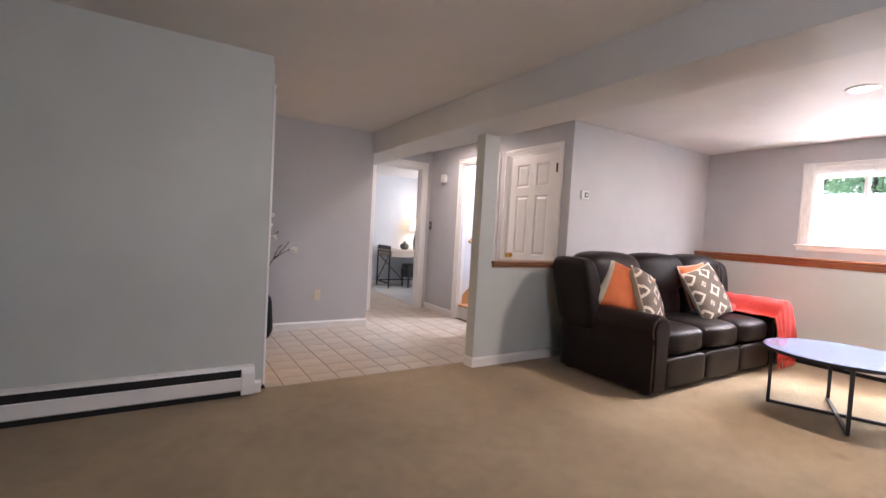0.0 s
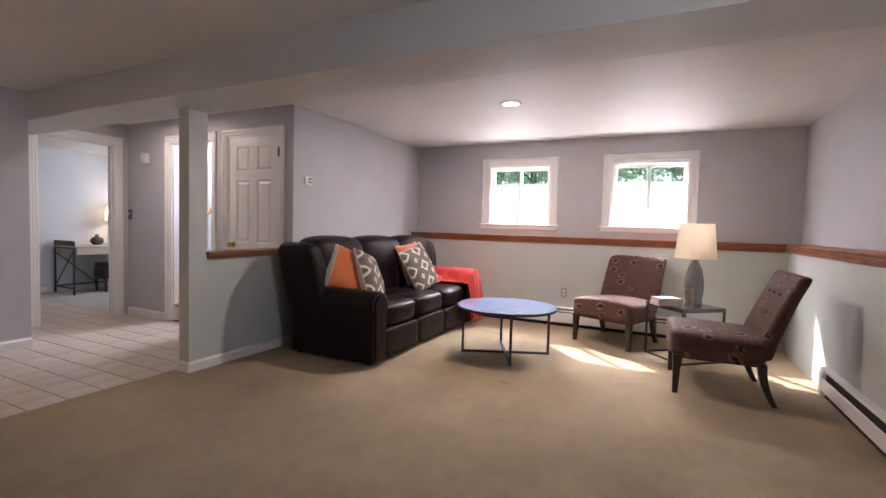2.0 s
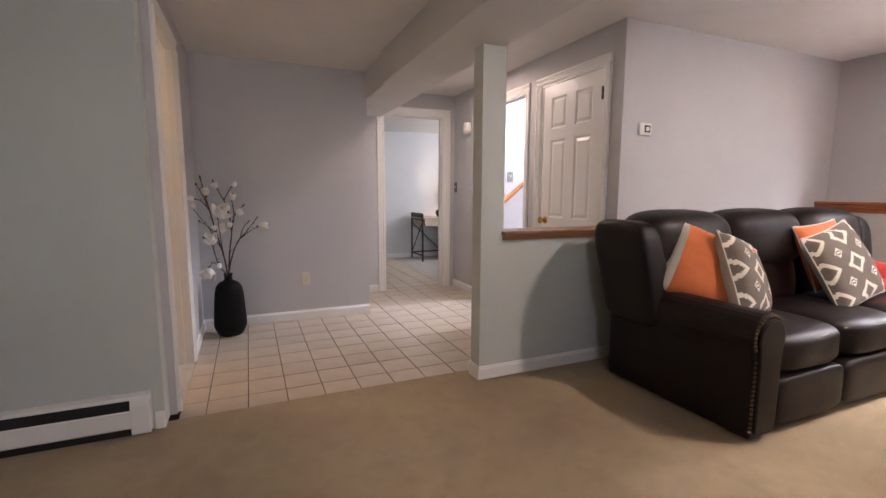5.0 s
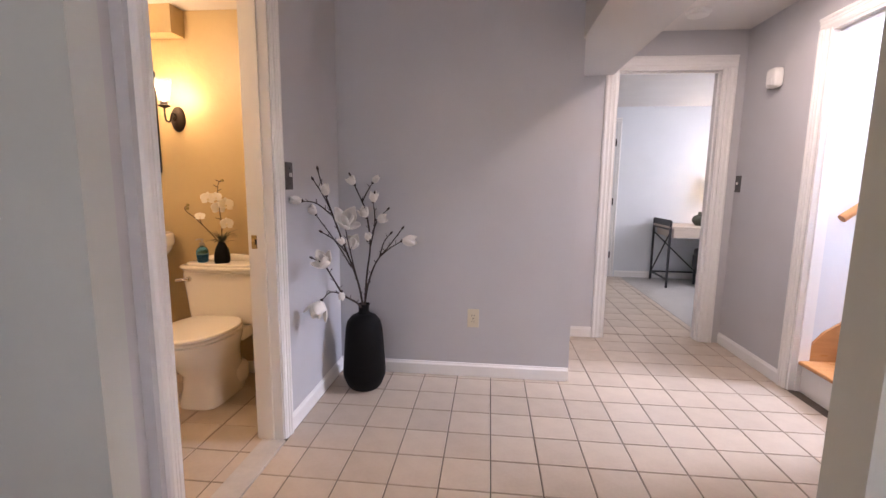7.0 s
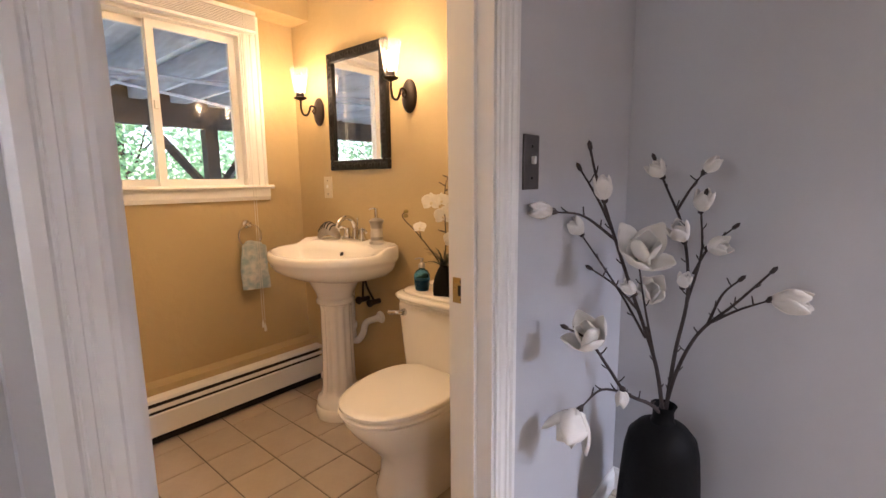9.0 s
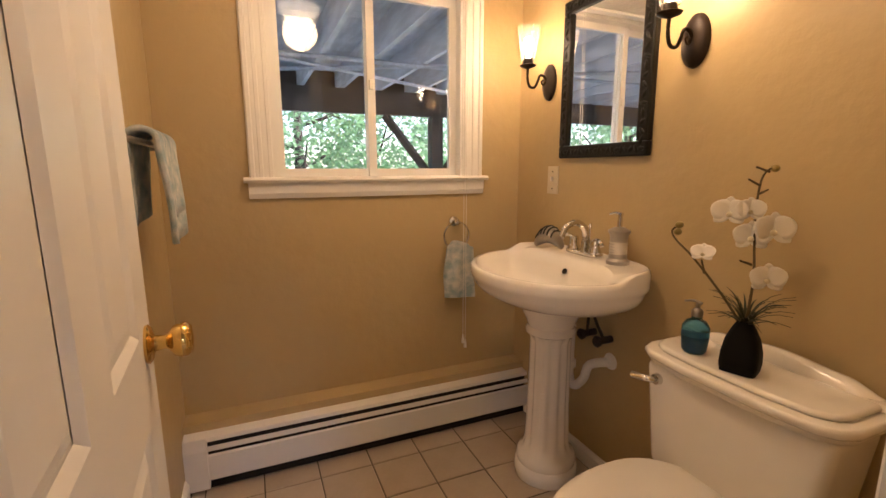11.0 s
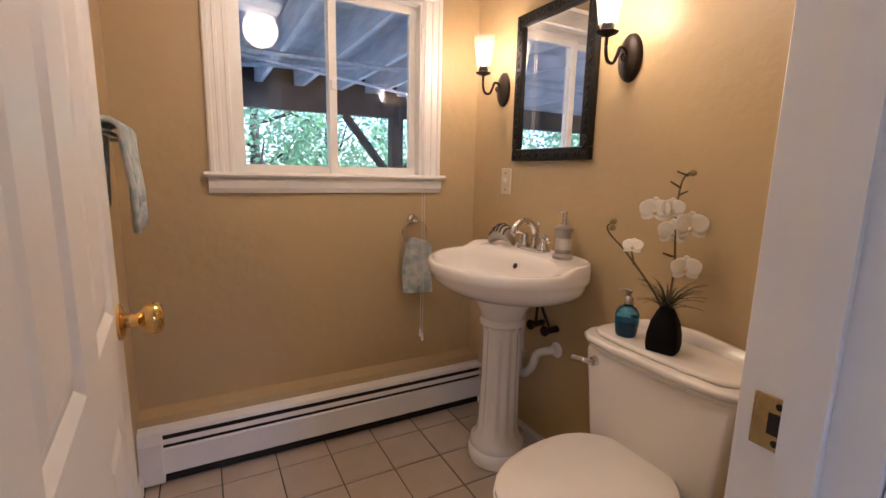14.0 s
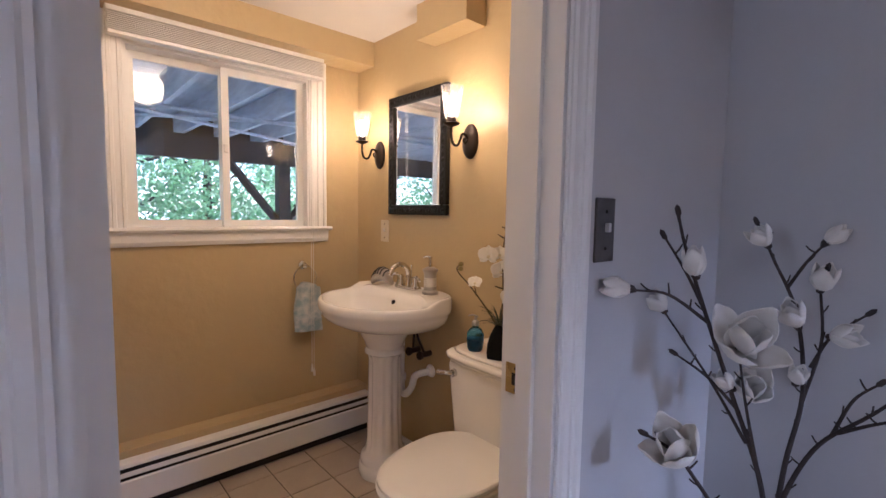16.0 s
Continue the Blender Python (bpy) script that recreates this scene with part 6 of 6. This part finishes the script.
for p, ax, sz in (((-0.085, 0.02, 0.285), (0.5, -0.85, 0.15), 0.088), ((-0.05, 0.045, 0.292), (0.75, -0.6, 0.2), 0.072), ((-0.04, 0.045, 0.225), (0.7, -0.7, 0.2), 0.088), ((-0.005, 0.07, 0.245), (0.8, -0.55, 0.15), 0.098), ((-0.113, -0.026, 0.175), (0.4, -0.7, 0.6), 0.062), ((0.01, 0.045, 0.128), (0.75, -0.65, 0.1), 0.085)):
    orchid_flower(p, ax, sz)

# mirror
mirror = thing("wall_mirror", "rectangular mirror in a carved black frame", "mirror", (-0.447, 4.659, 1.531))
w, h, f = 0.2235, 0.293, 0.048
M_FRAME = mat("black_lacquered_frame", (0.006, 0.0055, 0.005), 0.42, (0.010, 0.009, 0.008), 20, 90, 0.1, spec=0.25)
rails = ((-w, w, h - f, h), (-w, w, -h, -h + f), (-w, -w + f, -h + f, h - f), (w - f, w, -h + f, h - f))
for x0, x1, z0, z1 in rails:
    part("frame_rail", boxes((x0, x1, -0.028, -0.002, z0, z1)), M_FRAME, mirror, "", False, 0.006, 2)
bm = bmesh.new()
for k in range(76):
    t = k / 76 * 4
    q, u = int(t), t % 1 * 2 - 1
    cx, cz = ((u * (w - 0.022), h - 0.024), (w - 0.024, -u * (h - 0.022)), (-u * (w - 0.022), -h + 0.024), (-w + 0.024, u * (h - 0.022)))[q]
    g = bmesh.ops.create_icosphere(bm, subdivisions=1, radius=0.013)
    bmesh.ops.scale(bm, vec=(1.35, 0.42, 0.6), verts=g["verts"])
    bmesh.ops.rotate(bm, cent=(0, 0, 0), matrix=Matrix.Rotation(radians(40 + 70 * k), 3, "Y"), verts=g["verts"])
    bmesh.ops.translate(bm, verts=g["verts"], vec=(cx, -0.028, cz))
carving = part("carving", bm, M_FRAME, mirror, "carved leaf ornament", True)
tagged(carving, "", "", "", "stuff")
m_mirror = mat("silvered_mirror", (0.86, 0.87, 0.87), 0.02, (0.85, 0.86, 0.86), 1, 10, 0.0, metal=1.0)
mr_in = m_mirror.node_tree.nodes["Principled BSDF"]
for lk in list(m_mirror.node_tree.links):
    if lk.to_socket == mr_in.inputs["Roughness"]:
        m_mirror.node_tree.links.remove(lk)
mr_in.inputs["Roughness"].default_value = 0.0
part("mirror_glass", boxes((-w + f - 0.004, w - f + 0.004, -0.016, -0.004, -h + f - 0.004, h - f + 0.004)), m_mirror, mirror, "clear mirror glass", False, 0.003, 1)

# sconces
M_SHADEGLASS = glass("clear_shade_glass", (0.98, 0.97, 0.95), 0.03)
gn = M_SHADEGLASS.node_tree
gtr = gn.nodes.new("ShaderNodeBsdfTranslucent")
gtr.inputs[0].default_value = (0.9, 0.88, 0.84, 1)
gmx = gn.nodes.new("ShaderNodeMixShader")
gmx.inputs[0].default_value = 0.035
gn.links.new(gn.nodes["Principled BSDF"].outputs[0], gmx.inputs[1])
gn.links.new(gtr.outputs[0], gmx.inputs[2])
gn.links.new(gmx.outputs[0], gn.nodes["Material Output"].inputs[0])
M_BULB = emitter("lit_bulb", (1.0, 0.80, 0.52), 15.0)


def sconce(x):
    z = 1.553
    ob = thing("wall_sconce", "dark bronze wall sconce with lit clear glass shade", "wall lamp", (x, 4.658, z), 0, "sconces beside the mirror")
    part("back_plate", shift(lathe([(0, 0.0), (0.058, 0.0), (0.056, 0.008), (0.045, 0.016), (0.02, 0.022), (0, 0.023)], 32, False), m=Matrix.Rotation(radians(90), 4, "X") @ Matrix.Diagonal((0.78, 1.28, 1, 1))), M_BRONZE, ob, "", True)
    part("arm", tube([(0, -0.015, 0.0), (0, -0.030, 0.022), (0, -0.052, 0.024), (0, -0.062, 0.0), (0, -0.078, -0.024), (0, -0.102, -0.020), (0, -0.112, 0.01), (0, -0.112, 0.05)], 0.0055, 10, 6), M_BRONZE, ob, "", True)
    part("scroll", tube([(0, -0.020, 0.005), (0, -0.034, -0.012), (0, -0.044, 0.0), (0, -0.036, 0.008)], 0.0035, 8, 5), M_BRONZE, ob, "", True)
    part("cup", shift(lathe([(0.006, 0.045), (0.030, 0.055), (0.034, 0.060), (0.022, 0.064), (0.018, 0.082), (0, 0.082)], 24, False), 0, -0.112, 0), M_BRONZE, ob, "", True)
    sh = part("shade", shift(lathe([(0.026, 0.080), (0.030, 0.10), (0.037, 0.15), (0.047, 0.205), (0.0455, 0.205), (0.0355, 0.15), (0.0285, 0.10), (0.024, 0.083), (0.026, 0.080)], 32, False), 0, -0.112, 0), M_SHADEGLASS, ob, "clear flared glass shade", True)
    sh.visible_shadow = False
    bm = lathe([(0, 0.085), (0.009, 0.09), (0.010, 0.108), (0.018, 0.135), (0.019, 0.15), (0.012, 0.166), (0, 0.17)], 20, False)
    bl = part("bulb", shift(bm, 0, -0.112, 0), M_BULB, ob, "glowing bulb", True)
    bl.visible_shadow = False
    bulb("sconce_bulb", (x, 4.658 - 0.112, z + 0.14), 1.9, (1.0, 0.68, 0.35), 0.02)


sconce(-0.782)
sconce(-0.10)
dome = thing("ceiling_dome_light", "lit round frosted dome light on the bathroom ceiling", "ceiling light", (-0.12, 3.80, 2.154))
part("base_ring", lathe([(0.14, 0.0), (0.14, -0.02), (0.125, -0.024)], 32, False), M_METAL, dome, "", True)
part("dome", lathe([(0.124, -0.02), (0.115, -0.05), (0.08, -0.078), (0.03, -0.09), (0, -0.091)], 32, False), emitter("frosted_dome", (1.0, 0.82, 0.55), 3.5), dome, "glowing frosted dome", True)
bulb("dome_bulb", (-0.12, 3.80, 1.99), 6.6, (1.0, 0.71, 0.38), 0.10)

# soffit box, towel ring, towels, blind
structure("duct_box", boxes((-0.34, -0.03, 4.55, 4.66, 2.005, 2.155)), M_TAN, "tan boxed-in duct under the bathroom ceiling")
M_TOWEL = mat("patterned_towel", (0.68, 0.68, 0.64), 0.95, (0.34, 0.45, 0.48), 26, 300, 0.8, depth=0.006, mix=0.9)


def cloth_fold(name, parent, x0, x1, z0, z1, y, thick, waves, gather=0.84):
    """A hanging flap of towelling: gathered folds at the top run out towards a wider, slightly skewed hem."""
    bm = bmesh.new()
    n, k = 24, 20
    mid = (x0 + x1) / 2
    for s in (-1, 1):
        rows = []
        for i in range(n + 1):
            f = i / n
            row = []
            for j in range(k + 1):
                g = j / k
                x = mid + (x0 + (x1 - x0) * g - mid) * (gather + (1 - gather) * f ** 0.6) + 0.004 * math.sin(f * 7 + 1)
                hem = math.sin(math.pi * min(max(g, 0.03), 0.97)) ** 0.3 * (1 if f < 0.96 else 0.6)
                yy = y + s * thick / 2 * hem + 0.009 * math.sin(waves * g * 6.28 + f * 1.6) * (1 - 0.6 * f) - (0.004 if 0.70 < f < 0.76 and s < 0 else 0)
                row.append(bm.verts.new((x, yy, z1 + (z0 - z1) * f + (0.012 * math.sin(g * 3.1 + 0.4) * (1 - f) - 0.010 * g * f))))
            rows.append(row)
        for a, b in zip(rows, rows[1:]):
            for i in range(k):
                bm.faces.new((a[i], a[i + 1], b[i + 1], b[i]))
    bmesh.ops.holes_fill(bm, edges=[e for e in bm.edges if len(e.link_faces) == 1], sides=0)
    return part(name, bm, M_TOWEL, parent, "", True)


ring_t = thing("towel_ring", "chrome towel ring on the tan wall", "towel ring", (-1.009, 4.316, 0.96), 90)
part("post", shift(lathe([(0.024, 0), (0.022, 0.008), (0.012, 0.014), (0.010, 0.035), (0.014, 0.042), (0, 0.046)], 20, False), m=Matrix.Rotation(radians(90), 4, "X")), M_CHROME, ring_t, "", True)
part("ring", tube([(0.062 * math.sin(radians(a)), -0.036, -0.062 + 0.062 * math.cos(radians(a))) for a in range(0, 361, 20)], 0.0035, 8, 3), M_CHROME, ring_t, "", True)
towel = thing("hand_towel", "folded pale blue patterned hand towel in the ring", "towel", (-1.009, 4.326, 0.96), 90)
cloth_fold("towel_front", towel, -0.078, 0.072, -0.345, -0.112, -0.052, 0.022, 1.5)
cloth_fold("towel_back", towel, -0.062, 0.066, -0.325, -0.112, -0.026, 0.018, 1.2)
cloth_fold("towel_top", towel, -0.050, 0.052, -0.165, -0.100, -0.038, 0.040, 1.0)
tb = thing("towel_bar", "brushed nickel towel bar behind the door", "towel bar", (-0.50, 3.171, 1.262))
part("bar", tube([(-0.27, 0.065, 0), (0.27, 0.065, 0)], 0.008, 12, 1), M_METAL, tb, "", True)
for x in (-0.25, 0.25):
    part("post", tube([(x, 0.0, 0), (x, 0.065, 0)], 0.011, 10, 1), M_METAL, tb, "", True)
bt = thing("bath_towel", "folded grey-blue towel hanging over the towel bar", "towel", (-0.50, 3.171, 1.262))


def draped_towel(name, parent, x0, x1, front, back, material):
    """A thick folded towel hung over the bar: front and back flap with a round fold between them."""
    line = [(0.104, front), (0.100, front * 0.55), (0.092, -0.03)] + [(0.066 + 0.026 * math.cos(radians(a)), 0.004 + 0.022 * math.sin(radians(a))) for a in range(0, 181, 30)] + [(0.038, -0.03), (0.034, back * 0.55), (0.033, back)]
    pts = smooth_line([(0, y, z) for y, z in line], 3)
    bm = bmesh.new()
    rows = []
    for i in range(19):
        g = i / 18
        rows.append([bm.verts.new((x0 + (x1 - x0) * g + 0.006 * math.sin(p.z * 22), p.y + 0.007 * math.sin(g * 9 + p.z * 5) * min(-p.z * 6, 1) * (p.z < 0), p.z + 0.008 * math.sin(g * 5 + 1) * (p.z < -0.15))) for p in pts])
    for a, b in zip(rows, rows[1:]):
        for k in range(len(a) - 1):
            bm.faces.new((a[k], a[k + 1], b[k + 1], b[k]))
    ob = part(name, bm, material, parent, "", True)
    mod = ob.modifiers.new("thick", "SOLIDIFY")
    mod.thickness, mod.offset = 0.013, 1
    return ob


draped_towel("towel_cloth", bt, -0.17, 0.09, -0.245, -0.195, M_TOWEL)
draped_towel("folded_edge", bt, -0.14, 0.05, -0.18, -0.15, M_TOWEL)

blind = thing("window_blind", "white slatted blind raised to the window top", "window blind", (-0.975, 3.955, 1.925))
part("head_rail", boxes((0.0, 0.045, -0.455, 0.455, 0.085, 0.125)), M_WHITE, blind, "", False, 0.003)
for k in range(9):
    part("slat", boxes((0.0, 0.046, -0.45, 0.45, 0.018 + 0.0072 * k, 0.021 + 0.0072 * k)), M_WHITE, blind)
part("bottom_rail", boxes((0.002, 0.044, -0.45, 0.45, 0.0, 0.014)), M_WHITE, blind, "", False, 0.002)
for y in (0.385, 0.397):
    part("cord", tube([(0.048, y, 0.09), (0.05, y - 0.01, -0.6), (0.05, y - 0.012, -1.50 - (y - 0.385) * 2)], 0.0012, 6, 4), M_PLASTIC, blind, "", True)
    part("tassel", shift(lathe([(0.002, 0.02), (0.006, 0.0), (0.007, -0.022), (0, -0.024)], 10), 0.05, y - 0.012, -1.505 - (y - 0.385) * 2), M_PLASTIC, blind, "", True)

# ---- outdoors ----
M_GROUND = mat("pale_paving", (0.52, 0.50, 0.46), 0.95, (0.42, 0.41, 0.37), 0.6, 30, 0.6)
bm = bmesh.new()
xs, ys = (-300, -40, -8, -1.2, 6.18, 6.2, 12, 40, 300), (-300, -40, -10, 0, 10, 40, 300)
gridv = [[bm.verts.new((x, y, -0.42 if x <= 6.18 else 0.95)) for y in ys] for x in xs]
for a, b in zip(gridv, gridv[1:]):
    for i in range(len(ys) - 1):
        bm.faces.new((a[i], b[i], b[i + 1], a[i + 1]))
structure("ground", bm, M_GROUND, "sunlit ground round the house")
# unseen shell added to block the sun; its height sets the shadow's reach
structure("upper_storey", boxes((-1.15, 6.15, -1.65, -1.5, 2.46, 3.6), (-1.15, 6.15, 8.2, 8.32, 2.56, 3.6), (-1.15, -1.0, -1.5, 8.2, 2.56, 3.6), (6.02, 6.15, -1.5, 8.2, 2.46, 3.6), (-1.2, 6.2, -1.8, 8.5, 3.6, 3.75)), M_PALE, "plain unseen upper storey, added to shade the deck side")
structure("outer_wall_west", boxes((-1.3, -1.15, 4.79, 8.5, -0.4, 2.56), (-1.3, -1.15, -1.65, 3.1, -0.4, 2.56)), M_PALE, "outer wall of the house")

fence = thing("board_fence", "white board fence behind the house", "fence", (10.0, -6.0, 0.95))
M_FENCE = mat("white_vinyl", (0.46, 0.50, 0.55), 0.5, (0.42, 0.46, 0.51), 3, 40, 0.05)
for k in range(9):
    part("post", boxes((-0.06, 0.06, 1.9 * k - 0.06, 1.9 * k + 0.06, 0, 1.30)), M_FENCE, fence)
for k in range(8):
    for j in range(12):
        y = 1.9 * k + 0.065 + j * 0.1475
        part("board", boxes((-0.012, 0.012, y, y + 0.144, 0.05, 1.22)), M_FENCE, fence)

M_LEAF = mat("sunlit_foliage", (0.09, 0.19, 0.085), 0.5, (0.06, 0.13, 0.06), 1.2, 20, 0.0)
ln = M_LEAF.node_tree
ltr = ln.nodes.new("ShaderNodeBsdfTranslucent")
ltr.inputs[0].default_value = (0.36, 0.62, 0.36, 1)
lms = ln.nodes.new("ShaderNodeMixShader")
lms.inputs[0].default_value = 0.45
ln.links.new(ln.nodes["Principled BSDF"].outputs[0], lms.inputs[1])
ln.links.new(ltr.outputs[0], lms.inputs[2])
ln.links.new(lms.outputs[0], ln.nodes["Material Output"].inputs[0])


def tree(place, height, spread, leaves, low=0.15, size=0.16):
    ob = thing("tree", "leafy green tree in full sun", "tree", place, 0, "trees round the house")
    part("trunk", tube([(0, 0, 0), (0.06, 0.03, height * 0.3), (-0.05, 0.05, height * 0.6), (0, 0, height * 0.92)], 0.13, 10, 5, 0.03), M_BARK, ob, "", True)
    verts, faces = [], []
    for k in range(9):
        a = k * 2.4
        z0 = height * (0.2 + 0.07 * k)
        tip = (math.cos(a) * spread * 0.8, math.sin(a) * spread * 0.8, z0 + height * 0.14)
        part("limb", tube([(0, 0, z0), (tip[0] * 0.5, tip[1] * 0.5, z0 + height * 0.04), tip], 0.05, 7, 4, 0.012), M_BARK, ob, "", True)
    clumps = []
    for k in range(90):
        a, f = random.uniform(0, 6.28), random.uniform(low, 1)
        r = spread * math.sqrt(random.random()) * (math.sin(math.pi * min(max((f - low) / (1.02 - low), 0.0), 1.0) ** 0.8) ** 0.6 * 0.9 + 0.2)
        clumps.append(Vector((math.cos(a) * r, math.sin(a) * r, f * height)))
    for k in range(leaves):
        c = clumps[k % len(clumps)] + Vector((random.gauss(0, 1), random.gauss(0, 1), random.gauss(0, 0.7))) * spread * 0.15
        q = Euler((random.uniform(-1, 1), random.uniform(-1, 1), random.uniform(0, 6.28))).to_matrix()
        s_ = size * random.uniform(0.6, 1.3)
        i = len(verts)
        for u, v in ((-0.5, 0), (0, -0.32), (0.55, 0), (0, 0.32)):
            verts.append(c + q @ Vector((u * s_, v * s_, 0.08 * s_ * abs(u))))
        faces.append((i, i + 1, i + 2, i + 3))
    me = bpy.data.meshes.new("crown")
    me.from_pydata(verts, [], faces)
    me.materials.append(M_LEAF)
    cr = new("crown", me)
    cr.parent = ob
    return ob


east = tree((13.5, 1.0, 0.95), 6.5, 2.1, 11000, 0.15, 0.12)
for x, y, sc, rz in ((14.5, 4.6, 1.05, 70), (12.3, 2.9, 0.85, 30), (12.1, -0.9, 0.85, 250), (13.0, -3.0, 0.95, 150), (16.5, 8.0, 1.2, 220), (17.0, -1.0, 1.25, 300)):
    copy_thing(east, Matrix.Translation((x, y, 0.95)) @ Matrix.Rotation(radians(rz), 4, "Z") @ Matrix.Scale(sc, 4))
west = tree((-9.0, 4.4, -0.42), 6.0, 2.2, 12000, 0.05, 0.115)
for x, y, sc, rz in ((-8.6, 8.2, 1.0, 70), (-9.4, 0.8, 1.05, 150), (-11.5, 6.6, 1.1, 220), (-7.6, -2.6, 0.95, 300), (-10.5, -5.5, 1.1, 20)):
    copy_thing(west, Matrix.Translation((x, y, -0.42)) @ Matrix.Rotation(radians(rz), 4, "Z") @ Matrix.Scale(sc, 4))

# weathered wood, its colour paled and blued to stand for skylight
M_DECK = mat("weathered_skylit_deck_wood", (0.66, 0.71, 0.78), 0.85, (0.42, 0.46, 0.52), 4, 60, 0.4, stretch=(1, 6, 6), vary=0.12)
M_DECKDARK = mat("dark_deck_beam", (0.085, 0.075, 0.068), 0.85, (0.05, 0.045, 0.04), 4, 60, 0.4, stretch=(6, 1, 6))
dk = thing("wooden_deck", "weathered wooden deck above the yard with joists showing", "deck", (-1.3, 0, 0))
for k in range(22):
    y = -0.6 + 0.42 * k
    part("joist", boxes((-3.3, -0.045, y, y + 0.04, 2.06, 2.29)), M_DECK, dk)
    part("joist_hanger", boxes((-0.10, -0.044, y - 0.004, y + 0.044, 2.052, 2.16)), M_METAL, dk)
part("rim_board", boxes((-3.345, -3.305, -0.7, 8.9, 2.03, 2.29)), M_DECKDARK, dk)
part("ledger", boxes((-0.04, -0.002, -0.7, 8.9, 2.06, 2.30)), M_DECK, dk)
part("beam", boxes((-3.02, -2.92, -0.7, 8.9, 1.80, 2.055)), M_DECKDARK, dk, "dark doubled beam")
for k in range(24):
    x = -3.35 + 0.142 * k
    part("deck_board", boxes((x, x + 0.137, -0.7, 8.9, 2.295, 2.325)), M_DECK, dk)
for a, b in (((-0.35, 1.2), (-2.85, 5.9)), ((-1.5, -0.6), (-1.6, 8.8)), ((-2.85, 2.3), (-0.35, 7.4))):
    part("strap", tube([(*a, 2.046), (*b, 2.046)], 0.017, 4, 1), M_DECK, dk)
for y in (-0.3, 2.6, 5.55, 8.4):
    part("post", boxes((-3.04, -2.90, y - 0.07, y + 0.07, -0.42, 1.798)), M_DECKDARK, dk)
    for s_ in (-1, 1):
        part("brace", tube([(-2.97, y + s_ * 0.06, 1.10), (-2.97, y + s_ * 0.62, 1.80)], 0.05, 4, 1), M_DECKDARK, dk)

# ---- floor tiles ----


def lay_tiles(bed, x0, x1, y0, y1, ax, ay, pitch=0.206, gap=0.005, top=0.0):
    """Square tiles with chamfered edges, clipped to a rectangle, as children of the bed."""
    half, c, drop = (pitch - gap) / 2, 0.002, 0.008
    full = None
    i0, i1 = math.floor((x0 - ax) / pitch), math.ceil((x1 - ax) / pitch)
    j0, j1 = math.floor((y0 - ay) / pitch), math.ceil((y1 - ay) / pitch)
    for i in range(i0, i1):
        for j in range(j0, j1):
            a0, a1 = max(ax + i * pitch + gap / 2, x0), min(ax + (i + 1) * pitch - gap / 2, x1)
            b0, b1 = max(ay + j * pitch + gap / 2, y0), min(ay + (j + 1) * pitch - gap / 2, y1)
            if a1 - a0 < 0.01 or b1 - b0 < 0.01:
                continue
            hx, hy = (a1 - a0) / 2, (b1 - b0) / 2
            whole = abs(hx - half) < 1e-4 and abs(hy - half) < 1e-4
            if not whole or full is None:
                bm = bmesh.new()
                lo = [bm.verts.new((sx * hx, sy * hy, -drop)) for sx, sy in ((-1, -1), (1, -1), (1, 1), (-1, 1))]
                md = [bm.verts.new((sx * hx, sy * hy, -c)) for sx, sy in ((-1, -1), (1, -1), (1, 1), (-1, 1))]
                tp = [bm.verts.new((sx * (hx - c), sy * (hy - c), 0)) for sx, sy in ((-1, -1), (1, -1), (1, 1), (-1, 1))]
                bm.faces.new(tp)
                for p, q in ((lo, md), (md, tp)):
                    for k in range(4):
                        bm.faces.new((p[k], p[(k + 1) % 4], q[(k + 1) % 4], q[k]))
                me = mesh_of(bm, "tile", M_TILE)
                if whole:
                    full = me
            ob = new("tile", full if whole else me)
            ob.parent = bed
            ob.matrix_basis = pose((a0 + a1) / 2, (b0 + b1) / 2, top + random.uniform(-0.0008, 0.0), random.uniform(-0.12, 0.12), random.uniform(-0.12, 0.12), 0)


hall_bed = structure("tile_floor_hall", boxes((0.832, 3.60, 3.13, 5.75, -0.03, -0.004)), M_GROUT, "cream ceramic floor tiles with dark grout in the hall")
lay_tiles(hall_bed, 0.832, 3.54, 3.135, 5.75, 1.778, 4.538)
bath_bed = structure("tile_floor_bath", boxes((-0.92, 0.72, 3.18, 4.655, -0.0075, -0.004)), M_GROUT, "cream ceramic floor tiles with dark grout in the bathroom")
lay_tiles(bath_bed, -0.92, 0.718, 3.185, 4.65, -0.778, 4.055)
desk_bed = structure("tile_floor_desk_room", boxes((1.2, 3.50, 5.77, 8.2, -0.03, -0.004)), M_GROUT, "cream ceramic floor tiles at the desk room entry")
lay_tiles(desk_bed, 2.2, 3.498, 5.76, 8.19, 1.790, 4.525)
